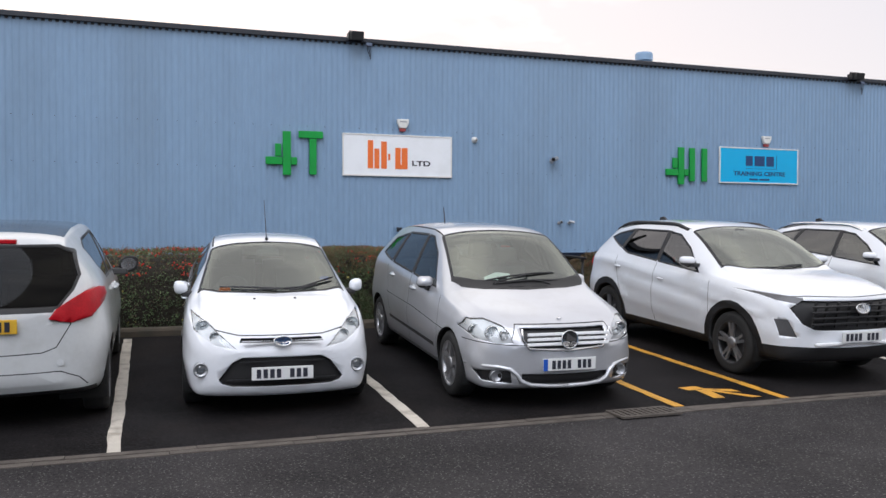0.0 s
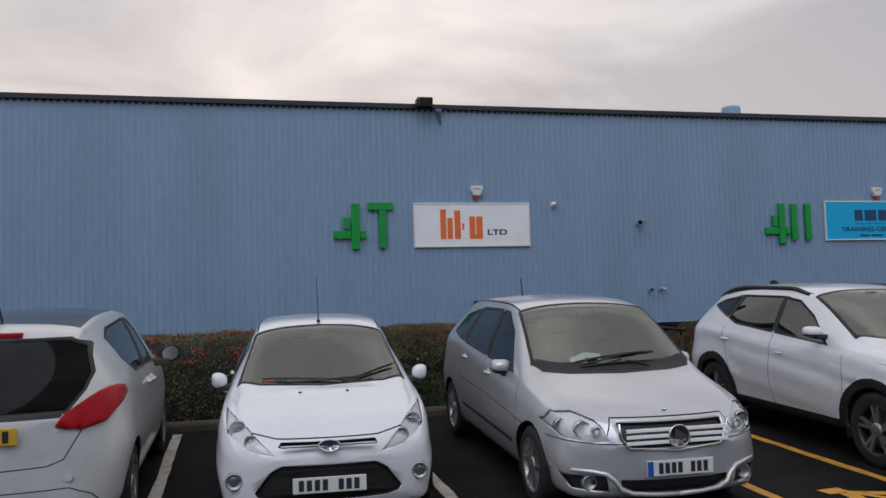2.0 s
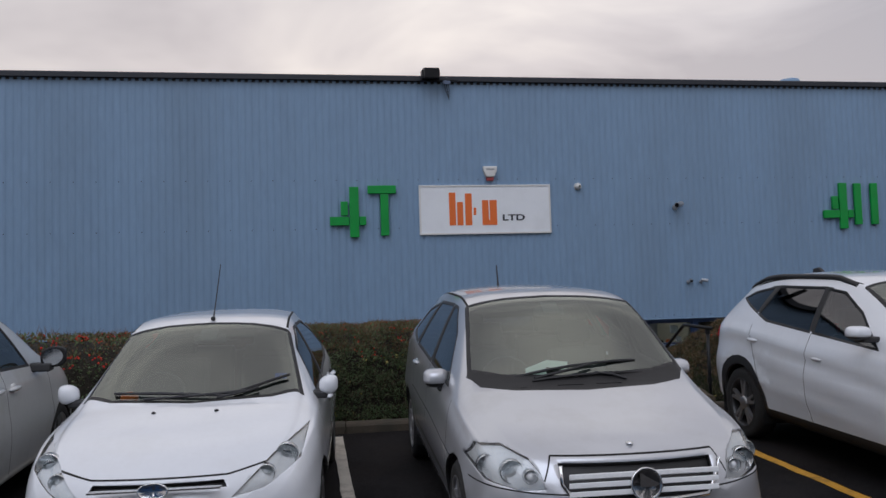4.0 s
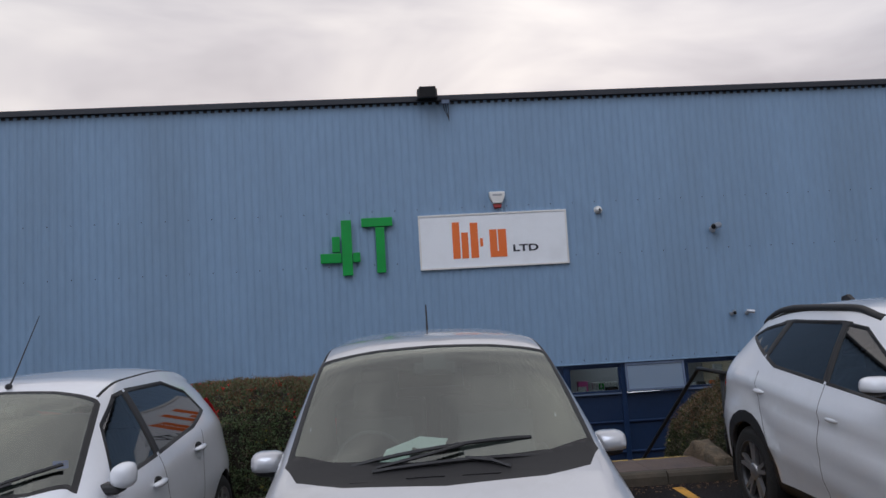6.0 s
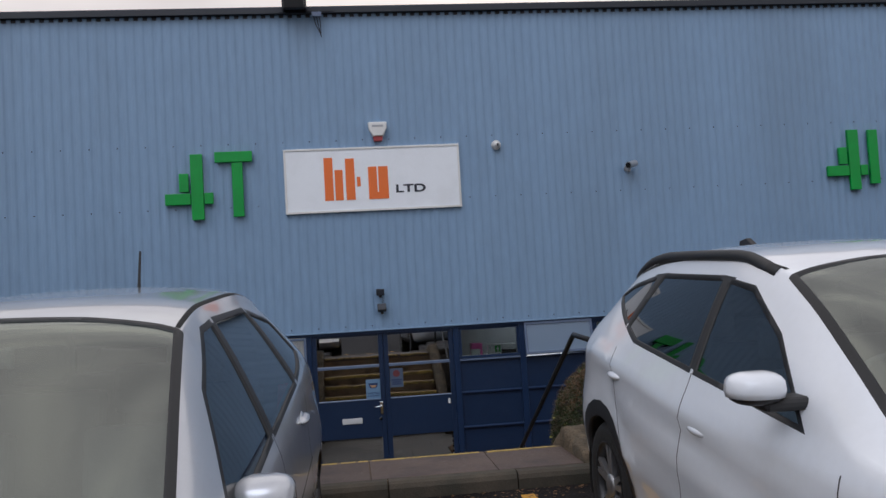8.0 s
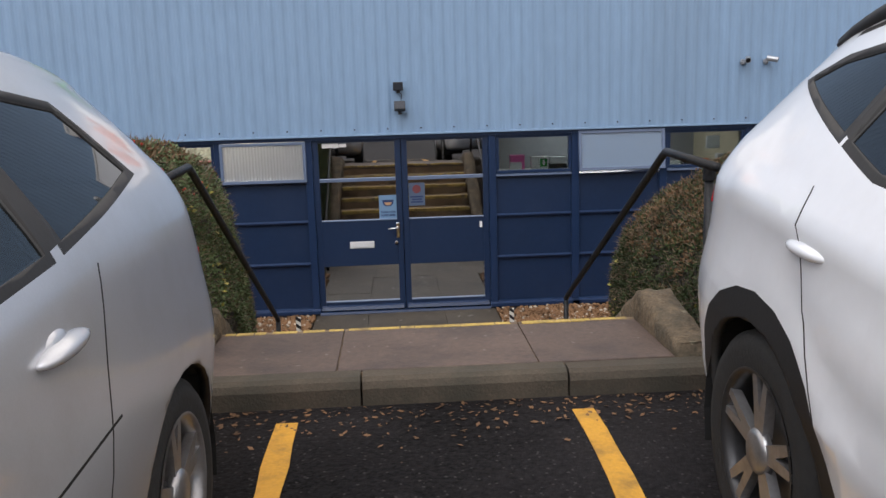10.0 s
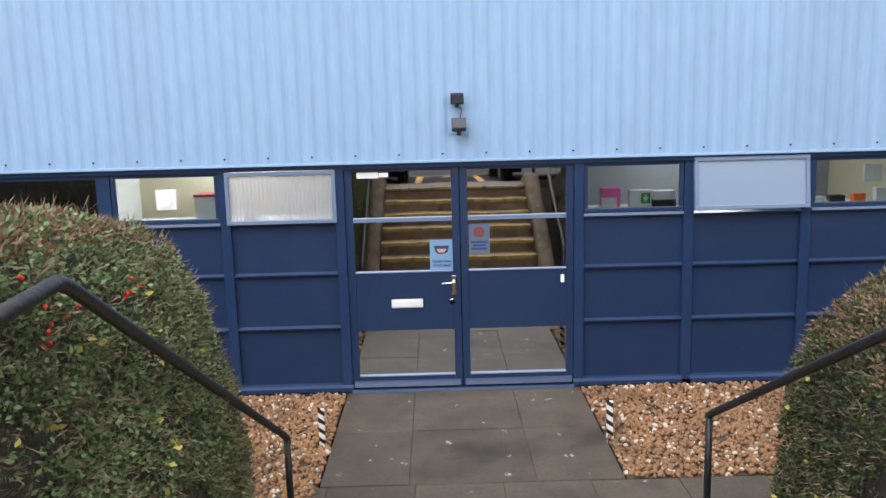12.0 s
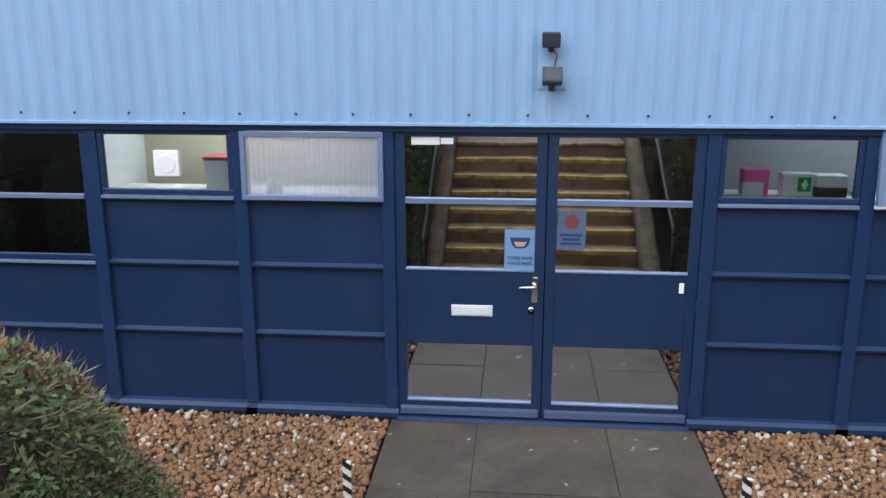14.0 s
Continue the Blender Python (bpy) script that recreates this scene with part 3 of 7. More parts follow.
for a, b in spans:
    h0, h1 = a + (0.055 if a == JR else 0.045), b - (0.055 if b == JL else 0.045)
    tall = b <= -3.0
    rows_z = ((LOW + 0.07, -0.305), (-0.28, 0.195), (0.22, 0.66))
    for z0, z1 in rows_z[:2] if tall else rows_z:
        part("panel", cuboid(h0, h1, 0.028, 0.06, z0, z1), "navy", front)
        part("panel_bead", prism([(0.028, z1 - 0.004), (-0.004, z1 - 0.004), (-0.010, z1 + 0.012), (0.028, z1 + 0.03)], "x", h0, h1), "navy_trim", front)
    part("base_rail", prism([(0.06, LOW + 0.02), (-0.05, LOW + 0.02), (-0.05, LOW + 0.055), (-0.02, LOW + 0.075), (0.06, LOW + 0.085)], "x", a - 0.04, b + 0.04), "navy_trim", front)
    part("plinth", cuboid(a - 0.05, b + 0.05, -0.03, 0.08, LOW - 0.12, LOW + 0.018), "coping", front)

wcount = 0


def window(a, b, z0, z1, pane="pane", label="fixed window in a navy frame", transoms=(), frame_mat="navy_trim", proud=0.0, tilt=0.0):
    global wcount
    wcount += 1
    w = thing("window_%d" % wcount, label, "window", kind="structure", at=(0, 0, z1))
    t = 0.035
    fr = bmesh.new()
    for q in ((a, b, z0 - z1, z0 - z1 + t), (a, b, -t, 0), (a, a + t, z0 - z1 + t, -t), (b - t, b, z0 - z1 + t, -t)):
        cuboid(q[0], q[1], 0.0 - proud, 0.045 - proud, q[2], q[3], fr)
    part("window_frame", fr, frame_mat, w, bevel=0.004)
    part("pane", cuboid(a + t, b - t, 0.018 - proud, 0.022 - proud, z0 - z1 + t, -t), pane, w)
    part("window_sill", prism([(0.045, z0 - z1 - 0.03), (-0.02, z0 - z1 - 0.03), (-0.02, z0 - z1 - 0.012), (0.045, z0 - z1 - 0.002)], "x", a, b), "frame_grey", w) if not tilt else None
    for z in transoms:
        part("transom", cuboid(a + t, b - t, -0.008, 0.04, z - z1 - 0.016, z - z1 + 0.016), "frame_grey", w, bevel=0.003)
    if tilt:
        w.rotation_euler = (radians(-tilt), 0, 0)
    return w


for a, b in spans:
    h0, h1 = a + (0.058 if a == JR else 0.047), b - (0.058 if b == JL else 0.047)
    if b == JL:
        window(a + 0.02, b - 0.04, 0.675, 1.14, "frosted", "top-hung window with ribbed obscured glass", frame_mat="frame_grey", proud=0.035, tilt=1.0)
    elif a == -3.06:
        window(h0, h1, 0.70, 1.145, "pane", "fixed window with a round fan vent")
    elif a == 2.11:
        window(a + 0.03, b - 0.0, 0.70, 1.165, "frosted_sky", "top-hung window standing open in a grey frame", frame_mat="frame_grey", proud=0.04, tilt=7.0)
    elif b <= -3.0:
        window(h0, h1, 0.22, 1.145, "pane", "tall fixed window over a dark room", transoms=(0.675,))
    elif a == JR:
        window(h0, h1, 0.70, 1.145, "pane", "fixed window with boxes on the sill behind", transoms=())
    else:
        window(h0, h1, 0.70, 1.145, "pane", "fixed window in a navy frame", transoms=(0.93,) if a > 4 else ())

# fan vent in the fixed window
vent = thing("fan_vent", "square white plastic extractor fan set in the glass", "fan vent", at=(-2.53, 0.012, 0.915))
part("plate", cuboid(-0.09, 0.09, -0.022, 0.0, -0.09, 0.09), "white_plastic", vent, bevel=0.008)
part("grille_ring", lathe([(-0.026, 0.066), (-0.03, 0.062), (-0.03, 0.056), (-0.022, 0.056)], 24, axis="y"), "white_plastic", vent)
part("shadow_gap", lathe([(-0.0235, 0.0), (-0.0235, 0.056)], 24, axis="y"), "dim", vent)
for i in range(7):
    z = -0.045 + i * 0.015
    h = math.sqrt(0.056 ** 2 - z * z)
    part("louvre", cuboid(-h, h, -0.030, -0.024, z - 0.002, z + 0.002), "white_plastic", vent)


def door(x0, x1, hinge_left, name, label):
    d = thing(name, label, "door", kind="structure", at=(x0, 0.0, LOW + 0.04))
    w, H = x1 - x0, 1.165 - (LOW + 0.04)
    zz = lambda v: v - (LOW + 0.04)
    s = 0.068
    fr = bmesh.new()
    for q in ((0, s, 0, H), (w - s, w, 0, H), (s, w - s, 0, zz(-0.77)), (s, w - s, zz(1.115), H), (s, w - s, zz(-0.335), zz(0.20))):
        cuboid(q[0], q[1], 0.0, 0.045, q[2], q[3], fr)
    part("door_frame", fr, "navy", d, bevel=0.004)
    part("glazing_bar", cuboid(s, w - s, -0.006, 0.04, zz(0.662), zz(0.688)), "frame_grey", d, bevel=0.003)
    for z0, z1 in ((0.20, 0.662), (0.688, 1.115), (-0.77, -0.335)):
        part("pane", cuboid(s, w - s, 0.02, 0.024, zz(z0), zz(z1)), "door_glass", d)
        part("glazing_bead", prism([(0.02, zz(z0)), (-0.008, zz(z0)), (-0.008, zz(z0) + 0.010), (0.02, zz(z0) + 0.016)], "x", s, w - s), "frame_grey", d)
    for z in (-0.72, 0.0, 0.98):
        part("hinge", lathe([(zz(z) - 0.05, 0.011), (zz(z) + 0.05, 0.011)], 10, axis="z", at=(-0.004 if hinge_left else w + 0.004, -0.010, 0)), "navy_trim", d)
    part("weather_bar", prism([(0.0, zz(-0.86)), (-0.035, zz(-0.86)), (-0.02, zz(-0.825)), (0.0, zz(-0.81))], "x", 0.02, w - 0.02), "navy_trim", d)
    return d


d1 = door(JL + 0.032, 0.062, True, "door_1", "navy glazed door leaf with lever handle and letter plate")
d2 = door(0.068, JR - 0.032, False, "door_2", "navy glazed door leaf with a white bell push")
hx = 0.0 - (JL + 0.032)
hz = 0.075 - (LOW + 0.04)
part("back_plate", cuboid(hx - 0.02, hx + 0.022, -0.012, 0.0, hz - 0.09, hz + 0.09), "chrome", d1, "worn chrome handle plate", bevel=0.004)
part("lever", rod([(hx, -0.012, hz + 0.03), (hx, -0.05, hz + 0.03), (hx - 0.02, -0.055, hz + 0.03), (hx - 0.11, -0.05, hz + 0.025)], 0.009), "chrome", d1, smooth=True)
part("lock", lathe([(-0.012, 0.022), (-0.012, 0.008), (0.0, 0.022)][::-1], 14, axis="y", at=(hx - 0.02, 0, hz - 0.15)), "chrome", d1)
lx0, lx1, lz0, lz1 = -0.57 - (JL + 0.032), -0.285 - (JL + 0.032), -0.125 - (LOW + 0.04), -0.045 - (LOW + 0.04)
lp = part("letter_plate", cuboid(lx0, lx1, -0.010, 0.0, lz0, lz1), "aluminium", d1, "brushed metal letter plate", bevel=0.004)
part("flap", prism([(-0.010, lz0 + 0.012), (-0.017, lz0 + 0.014), (-0.013, lz1 - 0.016), (-0.010, lz1 - 0.014)], "x", lx0 + 0.03, lx1 - 0.03), "aluminium", lp)
part("bell_push", cuboid(0.98 - 0.068 - 0.016, 0.98 - 0.068 + 0.016, -0.014, 0.0, 0.075 - (LOW + 0.04), 0.145 - (LOW + 0.04)), "white_plastic", d2, "white plastic bell push", bevel=0.004)
tagged(part("threshold", prism([(-0.06, LOW + 0.005), (-0.05, LOW + 0.03), (0.09, LOW + 0.038), (0.09, LOW - 0.05), (-0.06, LOW - 0.05)], "x", JL + 0.032, JR - 0.032), "navy_trim"),
       "navy painted door threshold", "threshold", kind="structure")
# papers fixed behind the door glass
M["poster_blue"] = mat("pale_blue_print", (0.14, 0.24, 0.38), 0.5, var=0.05, bump=0)
M["poster_ink"] = mat("poster_ink", (0.012, 0.03, 0.10), 0.6, var=0.1, bump=0)
M["poster_red"] = mat("poster_red", (0.13, 0.03, 0.035), 0.6, var=0.1, bump=0)
M["skin_print"] = mat("tan_print", (0.42, 0.26, 0.14), 0.6, var=0.1, bump=0)
poster = thing("notice", "pale blue paper notice stuck inside the door glass", "notice", at=(-0.105, 0.019, 0.345))
part("paper", cuboid(-0.105, 0.105, -0.001, 0.0008, -0.145, 0.145), "poster_blue", poster)
part("emblem", prism([(-0.07, 0.09), (0.07, 0.09), (0.055, 0.035), (0.03, 0.015), (-0.03, 0.015), (-0.055, 0.035)], "y", -0.002, -0.0012), "poster_ink", poster)
part("emblem_centre", prism([(-0.045, 0.06), (0.045, 0.06), (0.025, 0.028), (-0.025, 0.028)], "y", -0.003, -0.0022), "skin_print", poster)
words("line_of_text", "PLEASE WEAR", 0.034, (0, -0.002, -0.055), "poster_ink", poster, width=0.17, depth=0.0005)
words("line_of_text", "A FACE MASK", 0.034, (0, -0.002, -0.092), "poster_ink", poster, width=0.17, depth=0.0005)
# paper and red darkened to imitate a notice dimmed behind reflecting glass
note2 = thing("notice", "paper notice on the other door leaf, darkened as if behind glass", "notice", at=(0.235, 0.019, 0.49))
part("paper", cuboid(-0.095, 0.095, -0.001, 0.0008, -0.135, 0.135), mat("dimmed_print", (0.07, 0.10, 0.16), 0.5, var=0.15, bump=0), note2)
part("roundel", lathe([(-0.0022, 0.0), (-0.0022, 0.05), (-0.0012, 0.05)], 20, axis="y", at=(0, 0, 0.06)), "poster_red", note2)
for i, wd in enumerate((0.15, 0.12, 0.14)):
    part("text_bar", cuboid(-wd / 2, wd / 2, -0.002, -0.0012, -0.04 - i * 0.03, -0.022 - i * 0.03), "poster_ink", note2)
note3 = thing("sticker", "white paper strip on the door glass", "sticker", at=(-0.70, 0.019, 1.085))
part("paper", cuboid(-0.14, 0.05, -0.001, 0.0008, -0.028, 0.026), "white_plastic", note3)
part("paper", cuboid(0.055, 0.14, -0.001, 0.0008, -0.022, 0.018), "white_plastic", note3)

# ---- rooms behind the glass; the dim surfaces have unlit darkness in their colour ----
inner = thing("wall_interior", "plain partitions and rooms behind the glazing", "wall", kind="structure")
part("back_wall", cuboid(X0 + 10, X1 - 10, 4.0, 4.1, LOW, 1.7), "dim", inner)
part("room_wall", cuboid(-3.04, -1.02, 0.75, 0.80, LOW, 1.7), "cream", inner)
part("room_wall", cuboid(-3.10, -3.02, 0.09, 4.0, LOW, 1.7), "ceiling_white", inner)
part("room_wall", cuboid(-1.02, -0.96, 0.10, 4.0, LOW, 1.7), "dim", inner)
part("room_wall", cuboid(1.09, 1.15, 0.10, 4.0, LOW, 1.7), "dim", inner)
part("room_wall", cuboid(1.15, 4.15, 1.6, 1.65, LOW, 1.7), mat("grey_room_wall", (0.32, 0.33, 0.34), 0.8, var=0.1), inner)
part("room_wall", cuboid(4.10, 4.16, 0.10, 1.6, LOW, 1.7), "cream", inner)
# two unseen ceiling fittings with area lamps, added to brighten these rooms
for lx, ly in ((-2.05, 0.42), (2.6, 0.8)):
    o = thing("ceiling_light", "unseen white ceiling light added to brighten a room", "ceiling light", "ceiling lights", at=(lx, ly, 1.66))
    part("case", cuboid(-0.5, 0.5, -0.06, 0.06, 0.0, 0.04), "white_plastic", o, bevel=0.01)
    la = new("lamp", bpy.data.lights.new("lamp", "AREA"))
    la.parent = o
    la.data.shape, la.data.size, la.data.size_y, la.data.energy, la.data.color = "RECTANGLE", 0.95, 0.1, 14.0, (1.0, 0.95, 0.86)
    la.matrix_basis = pose(0, 0, -0.01)
tagged(part("floor", cuboid(X0 + 10, X1 - 10, 0.09, 4.0, LOW - 0.05, LOW + 0.03), "dim"), "floor inside the unit, coloured dark as if unlit", "floor", kind="structure")
tagged(part("ceiling", cuboid(X0 + 10, X1 - 10, 0.12, 4.0, 1.7, 1.75), "ceiling_white"), "plain ceiling inside the unit", "ceiling", kind="structure")


def sill_box(name, label, x, z0, w, h, dp, material, y=0.16):
    o = thing(name, label, "box", at=(x, y, z0))
    part("body", cuboid(-w / 2, w / 2, 0, dp, 0, h), material, o, bevel=0.006)
    return o


M["pink"] = mat("pink_pack", (0.86, 0.14, 0.45), 0.4, var=0.1, bump=0)
M["red_lid"] = mat("red_lid", (0.35, 0.05, 0.05), 0.4, var=0.1, bump=0)
M["wood"] = mat("shelf_wood", (0.16, 0.09, 0.045), 0.5, var=0.25, scale=2, stretch=(1, 6, 6))
shelf = thing("window_shelf", "plain board shelf inside the windows", "shelf")
for a, b, z in ((1.16, 2.08, 0.69), (2.16, 4.09, 0.69), (-3.01, -1.03, 0.675)):
    part("board", cuboid(a, b, 0.10, 0.42, z, z + 0.025), "ceiling_white", shelf)
o = sill_box("first_aid_box", "white first aid box with a green cross", 1.72, 0.716, 0.20, 0.155, 0.1, "white_plastic")
part("cross_panel", cuboid(-0.0, 0.085, -0.003, 0.001, 0.035, 0.13), "green", o)
part("cross", cuboid(0.022, 0.063, -0.006, -0.003, 0.072, 0.092), "white_plastic", o)
part("cross", cuboid(0.033, 0.053, -0.0065, -0.0031, 0.05, 0.115), "white_plastic", o)
o = sill_box("packet", "bright pink and white wrapped pack on the sill", 1.45, 0.716, 0.17, 0.18, 0.1, "pink")
part("white_band", cuboid(-0.086, 0.05, -0.002, 0.05, 0.0, 0.095), "white_plastic", o)
sill_box("packet", "flat white pack beside the first aid box", 1.94, 0.78, 0.20, 0.08, 0.12, "white_plastic")
sill_box("carton", "dark flat box under a white pack", 1.94, 0.716, 0.21, 0.06, 0.14, "black")
sill_box("storage_box", "white box with a dark red lid on the sill", -2.21, 0.70, 0.26, 0.21, 0.2, "white_plastic", 0.2)
o = bpy.data.objects["storage_box"]
part("lid", cuboid(-0.14, 0.14, -0.01, 0.21, 0.2105, 0.235), "red_lid", o, "dark red lid", bevel=0.005)
sill_box("card", "small white card leaning on the sill", -2.14, 0.70, 0.05, 0.12, 0.01, "white_plastic", 0.16)
sill_box("tub", "small white tub behind obscured glass", -1.83, 0.70, 0.09, 0.07, 0.09, "white_plastic", 0.12)
sill_box("wall_unit", "cream square unit hanging behind the window", 3.78, 0.91, 0.16, 0.15, 0.04, "white_plastic", 0.06)
for k, (x, wdt, h, mt) in enumerate(((3.35, 0.12, 0.05, "white_plastic"), (3.52, 0.14, 0.06, "black"), (3.72, 0.11, 0.07, "orange"), (3.92, 0.10, 0.12, "white_plastic"))):
    sill_box("bottle_pack", ("white", "black", "orange", "pale")[k] + " small pack on the window sill", x, 0.716, wdt, h, 0.08, mt)
for x, z, wd, h in ((-3.75, 0.70, 0.5, 0.30), (-3.35, 0.72, 0.3, 0.12), (-4.6, 0.6, 0.7, 0.35)):
    o = thing("machine", "dark workshop machine in the unlit room", "machine", at=(x, 0.9, LOW + 0.03))
    part("body", cuboid(-wd / 2, wd / 2, 0, 0.5, 0, z - LOW), "black", o, bevel=0.02)
    part("top", cuboid(-wd / 2.4, wd / 3, 0.1, 0.4, z - LOW, z - LOW + h), "dim", o, bevel=0.02)
bench = thing("workbench", "wooden bench along the dark room's wall", "bench", at=(-3.9, 1.7, LOW + 0.03))
part("top", cuboid(-0.85, 0.75, 0, 0.6, 1.50, 1.55), "wood", bench)
for x in (-0.8, 0.68):
    part("leg", cuboid(x, x + 0.06, 0.05, 0.55, 0, 1.50), "wood", bench)

# ---- signs and fittings on the cladding ----
CY = -0.05


def signboard(name, label, x0, x1, z0, z1, board):
    s = thing(name, label, "sign", at=((x0 + x1) / 2, CY, z0))
    w, h = (x1 - x0) / 2, z1 - z0
    part("board", cuboid(-w + 0.025, w - 0.025, -0.035, 0.0, 0.025, h - 0.025), board, s)
    fr = bmesh.new()
    for q in ((-w, w, 0, 0.03), (-w, w, h - 0.03, h), (-w, -w + 0.03, 0.03, h - 0.03), (w - 0.03, w, 0.03, h - 0.03)):
        cuboid(q[0], q[1], -0.045, 0.0, q[2], q[3], fr)
    part("frame", fr, "white_plastic", s, "pale aluminium edge", bevel=0.004)
    return s


s1 = signboard("sign", "white company signboard with orange block device", -1.215, 1.32, 2.91, 3.84, "white_sign")
sx = (-1.215 + 1.32) / 2
for k, (x, w, h) in enumerate(((-0.65, 0.125, 0.62), (-0.50, 0.115, 0.44), (-0.345, 0.13, 0.60), (-0.185, 0.05, 0.40), (-0.02, 0.125, 0.47), (0.125, 0.14, 0.47))):
    z0 = 0.17 if k != 3 else 0.36
    part("device_block", cuboid(x - sx, x - sx + w, -0.040, -0.0352, z0, z0 + h - (0 if k != 3 else 0.26)), "orange", s1, bevel=0.002)
part("device_block", cuboid(-0.02 - sx, 0.265 - sx, -0.0415, -0.0352, 0.17, 0.27), "orange", s1)
words("word", "LTD", 0.16, (0.585 - sx, -0.037, 0.30), "dark_ink", s1, width=0.43)
s2 = signboard("sign", "cyan training centre signboard with navy lettering", 8.64, 11.16, 2.95, 3.885, "cyan")
for x, w in ((-0.44, 0.22), (-0.16, 0.32), (0.22, 0.24)):
    part("device_block", cuboid(x, x + w, -0.040, -0.0352, 0.46, 0.72), "navy_ink", s2)
part("device_line", cuboid(-0.44, 0.55, -0.039, -0.0352, 0.385, 0.395), "navy_ink", s2)
part("device_line", cuboid(0.545, 0.555, -0.039, -0.0352, 0.396, 0.74), "navy_ink", s2)
words("word", "TRAINING", 0.15, (-0.37, -0.037, 0.255), "navy_ink", s2, width=0.90)
words("word", "CENTRE", 0.15, (0.49, -0.037, 0.255), "navy_ink", s2, width=0.68)
for x, w in ((-0.32, 0.27), (0.0, 0.32)):
    part("text_bar", cuboid(x, x + w, -0.039, -0.0352, 0.09, 0.135), "navy_ink", s2)


def number_bars(x, label, bars):
    o = thing("unit_number", label, "sign lettering", "green unit numbers", at=(x, CY, 2.89))
    for x0, x1, z0, z1 in bars:
        part("bar", cuboid(x0, x1, -0.075, -0.02, z0, z1), "green", o, bevel=0.006)
        part("standoff", cuboid((x0 + x1) / 2 - 0.02, (x0 + x1) / 2 + 0.02, -0.02, 0.03, (z0 + z1) / 2 - 0.02, (z0 + z1) / 2 + 0.02), "black", o)
    return o


four = [(0.36, 0.53, 0.0, 0.93), (0.0, 0.35, 0.22, 0.38), (0.54, 0.66, 0.22, 0.38), (0.20, 0.33, 0.40, 0.66)]
number_bars(-2.87, "green raised unit number simplified to bars", four + [(0.70, 1.22, 0.80, 0.95), (0.93, 1.08, 0.02, 0.79)])
number_bars(7.02, "green raised unit number simplified to bars", four + [(0.70, 0.85, 0.08, 0.92), (1.07, 1.22, 0.08, 0.92)])
number_bars(16.8, "green raised unit number simplified to bars", four + [(0.70, 0.85, 0.3, 0.92), (1.05, 1.2, 0.08, 0.92)])


def bell_box(x, z):
    o = thing("alarm_box", "white shield-shaped alarm box with a dark red base", "alarm box", "alarm boxes", at=(x, CY, z))
    part("cover", prism([(-0.135, 0.16), (0.135, 0.16), (0.13, 0.07), (0.075, -0.045), (-0.075, -0.045), (-0.13, 0.07)], "y", -0.095, 0.0), "white_plastic", o, bevel=0.015)
    part("strobe", prism([(-0.07, -0.046), (0.07, -0.046), (0.06, -0.115), (-0.06, -0.115)], "y", -0.07, 0.0), "red_lid", o, "dark red strobe lens", bevel=0.008)
    part("label", cuboid(-0.08, 0.08, -0.098, -0.0945, 0.085, 0.115), "grey_metal", o)
    return o


bell_box(0.15, 4.03)
bell_box(10.1, 4.04)
dome = thing("dome_camera", "small white dome security camera", "camera", at=(1.88, CY, 3.80))
part("base", lathe([(-0.03, 0.065), (-0.035, 0.07), (0.0, 0.07)], 20, axis="y"), "white_plastic", dome)
part("dome", lathe([(-0.11, 0.0), (-0.105, 0.02), (-0.085, 0.045), (-0.05, 0.06), (-0.03, 0.062)], 20, axis="y"), "white_plastic", dome, smooth=True)
part("lens", lathe([(-0.118, 0.0), (-0.116, 0.016), (-0.10, 0.02)], 14, axis="y", at=(0.01, 0, -0.005)), "black", dome)


def bullet(x, z, s, label, material="white_plastic", yaw=-50):
    o = thing("bullet_camera", label, "camera", at=(x, CY, z))
    part("base", lathe([(-0.03 * s, 0.04 * s), (0.0, 0.05 * s)], 16, axis="y"), material, o)
    part("arm", rod([(0, -0.02 * s, 0), (0, -0.07 * s, -0.01 * s), (0.02 * s, -0.10 * s, 0.02 * s)], 0.014 * s), material, o)
    body = lathe([(-0.11 * s, 0.04 * s), (-0.115 * s, 0.045 * s), (0.06 * s, 0.045 * s), (0.07 * s, 0.03 * s)], 16, axis="y")
    bmesh.ops.transform(body, matrix=pose(0.03 * s, -0.13 * s, 0.04 * s, 12, 0, yaw), verts=body.verts[:])
    p = part("housing", body, material, o)
    face = lathe([(-0.118 * s, 0.0), (-0.118 * s, 0.036 * s)], 14, axis="y")
    bmesh.ops.transform(face, matrix=pose(0.03 * s, -0.13 * s, 0.04 * s, 12, 0, yaw), verts=face.verts[:])
    part("lens", face, "black", p)
    return o


bullet(3.86, 3.37, 1.15, "grey bullet security camera under the cladding", "grey_metal")
bullet(4.06, 1.90, 0.7, "small grey fitting on the cladding", "grey_metal", -20)
bullet(4.33, 1.90, 0.7, "small grey bullet camera on the cladding", "grey_metal", 60)


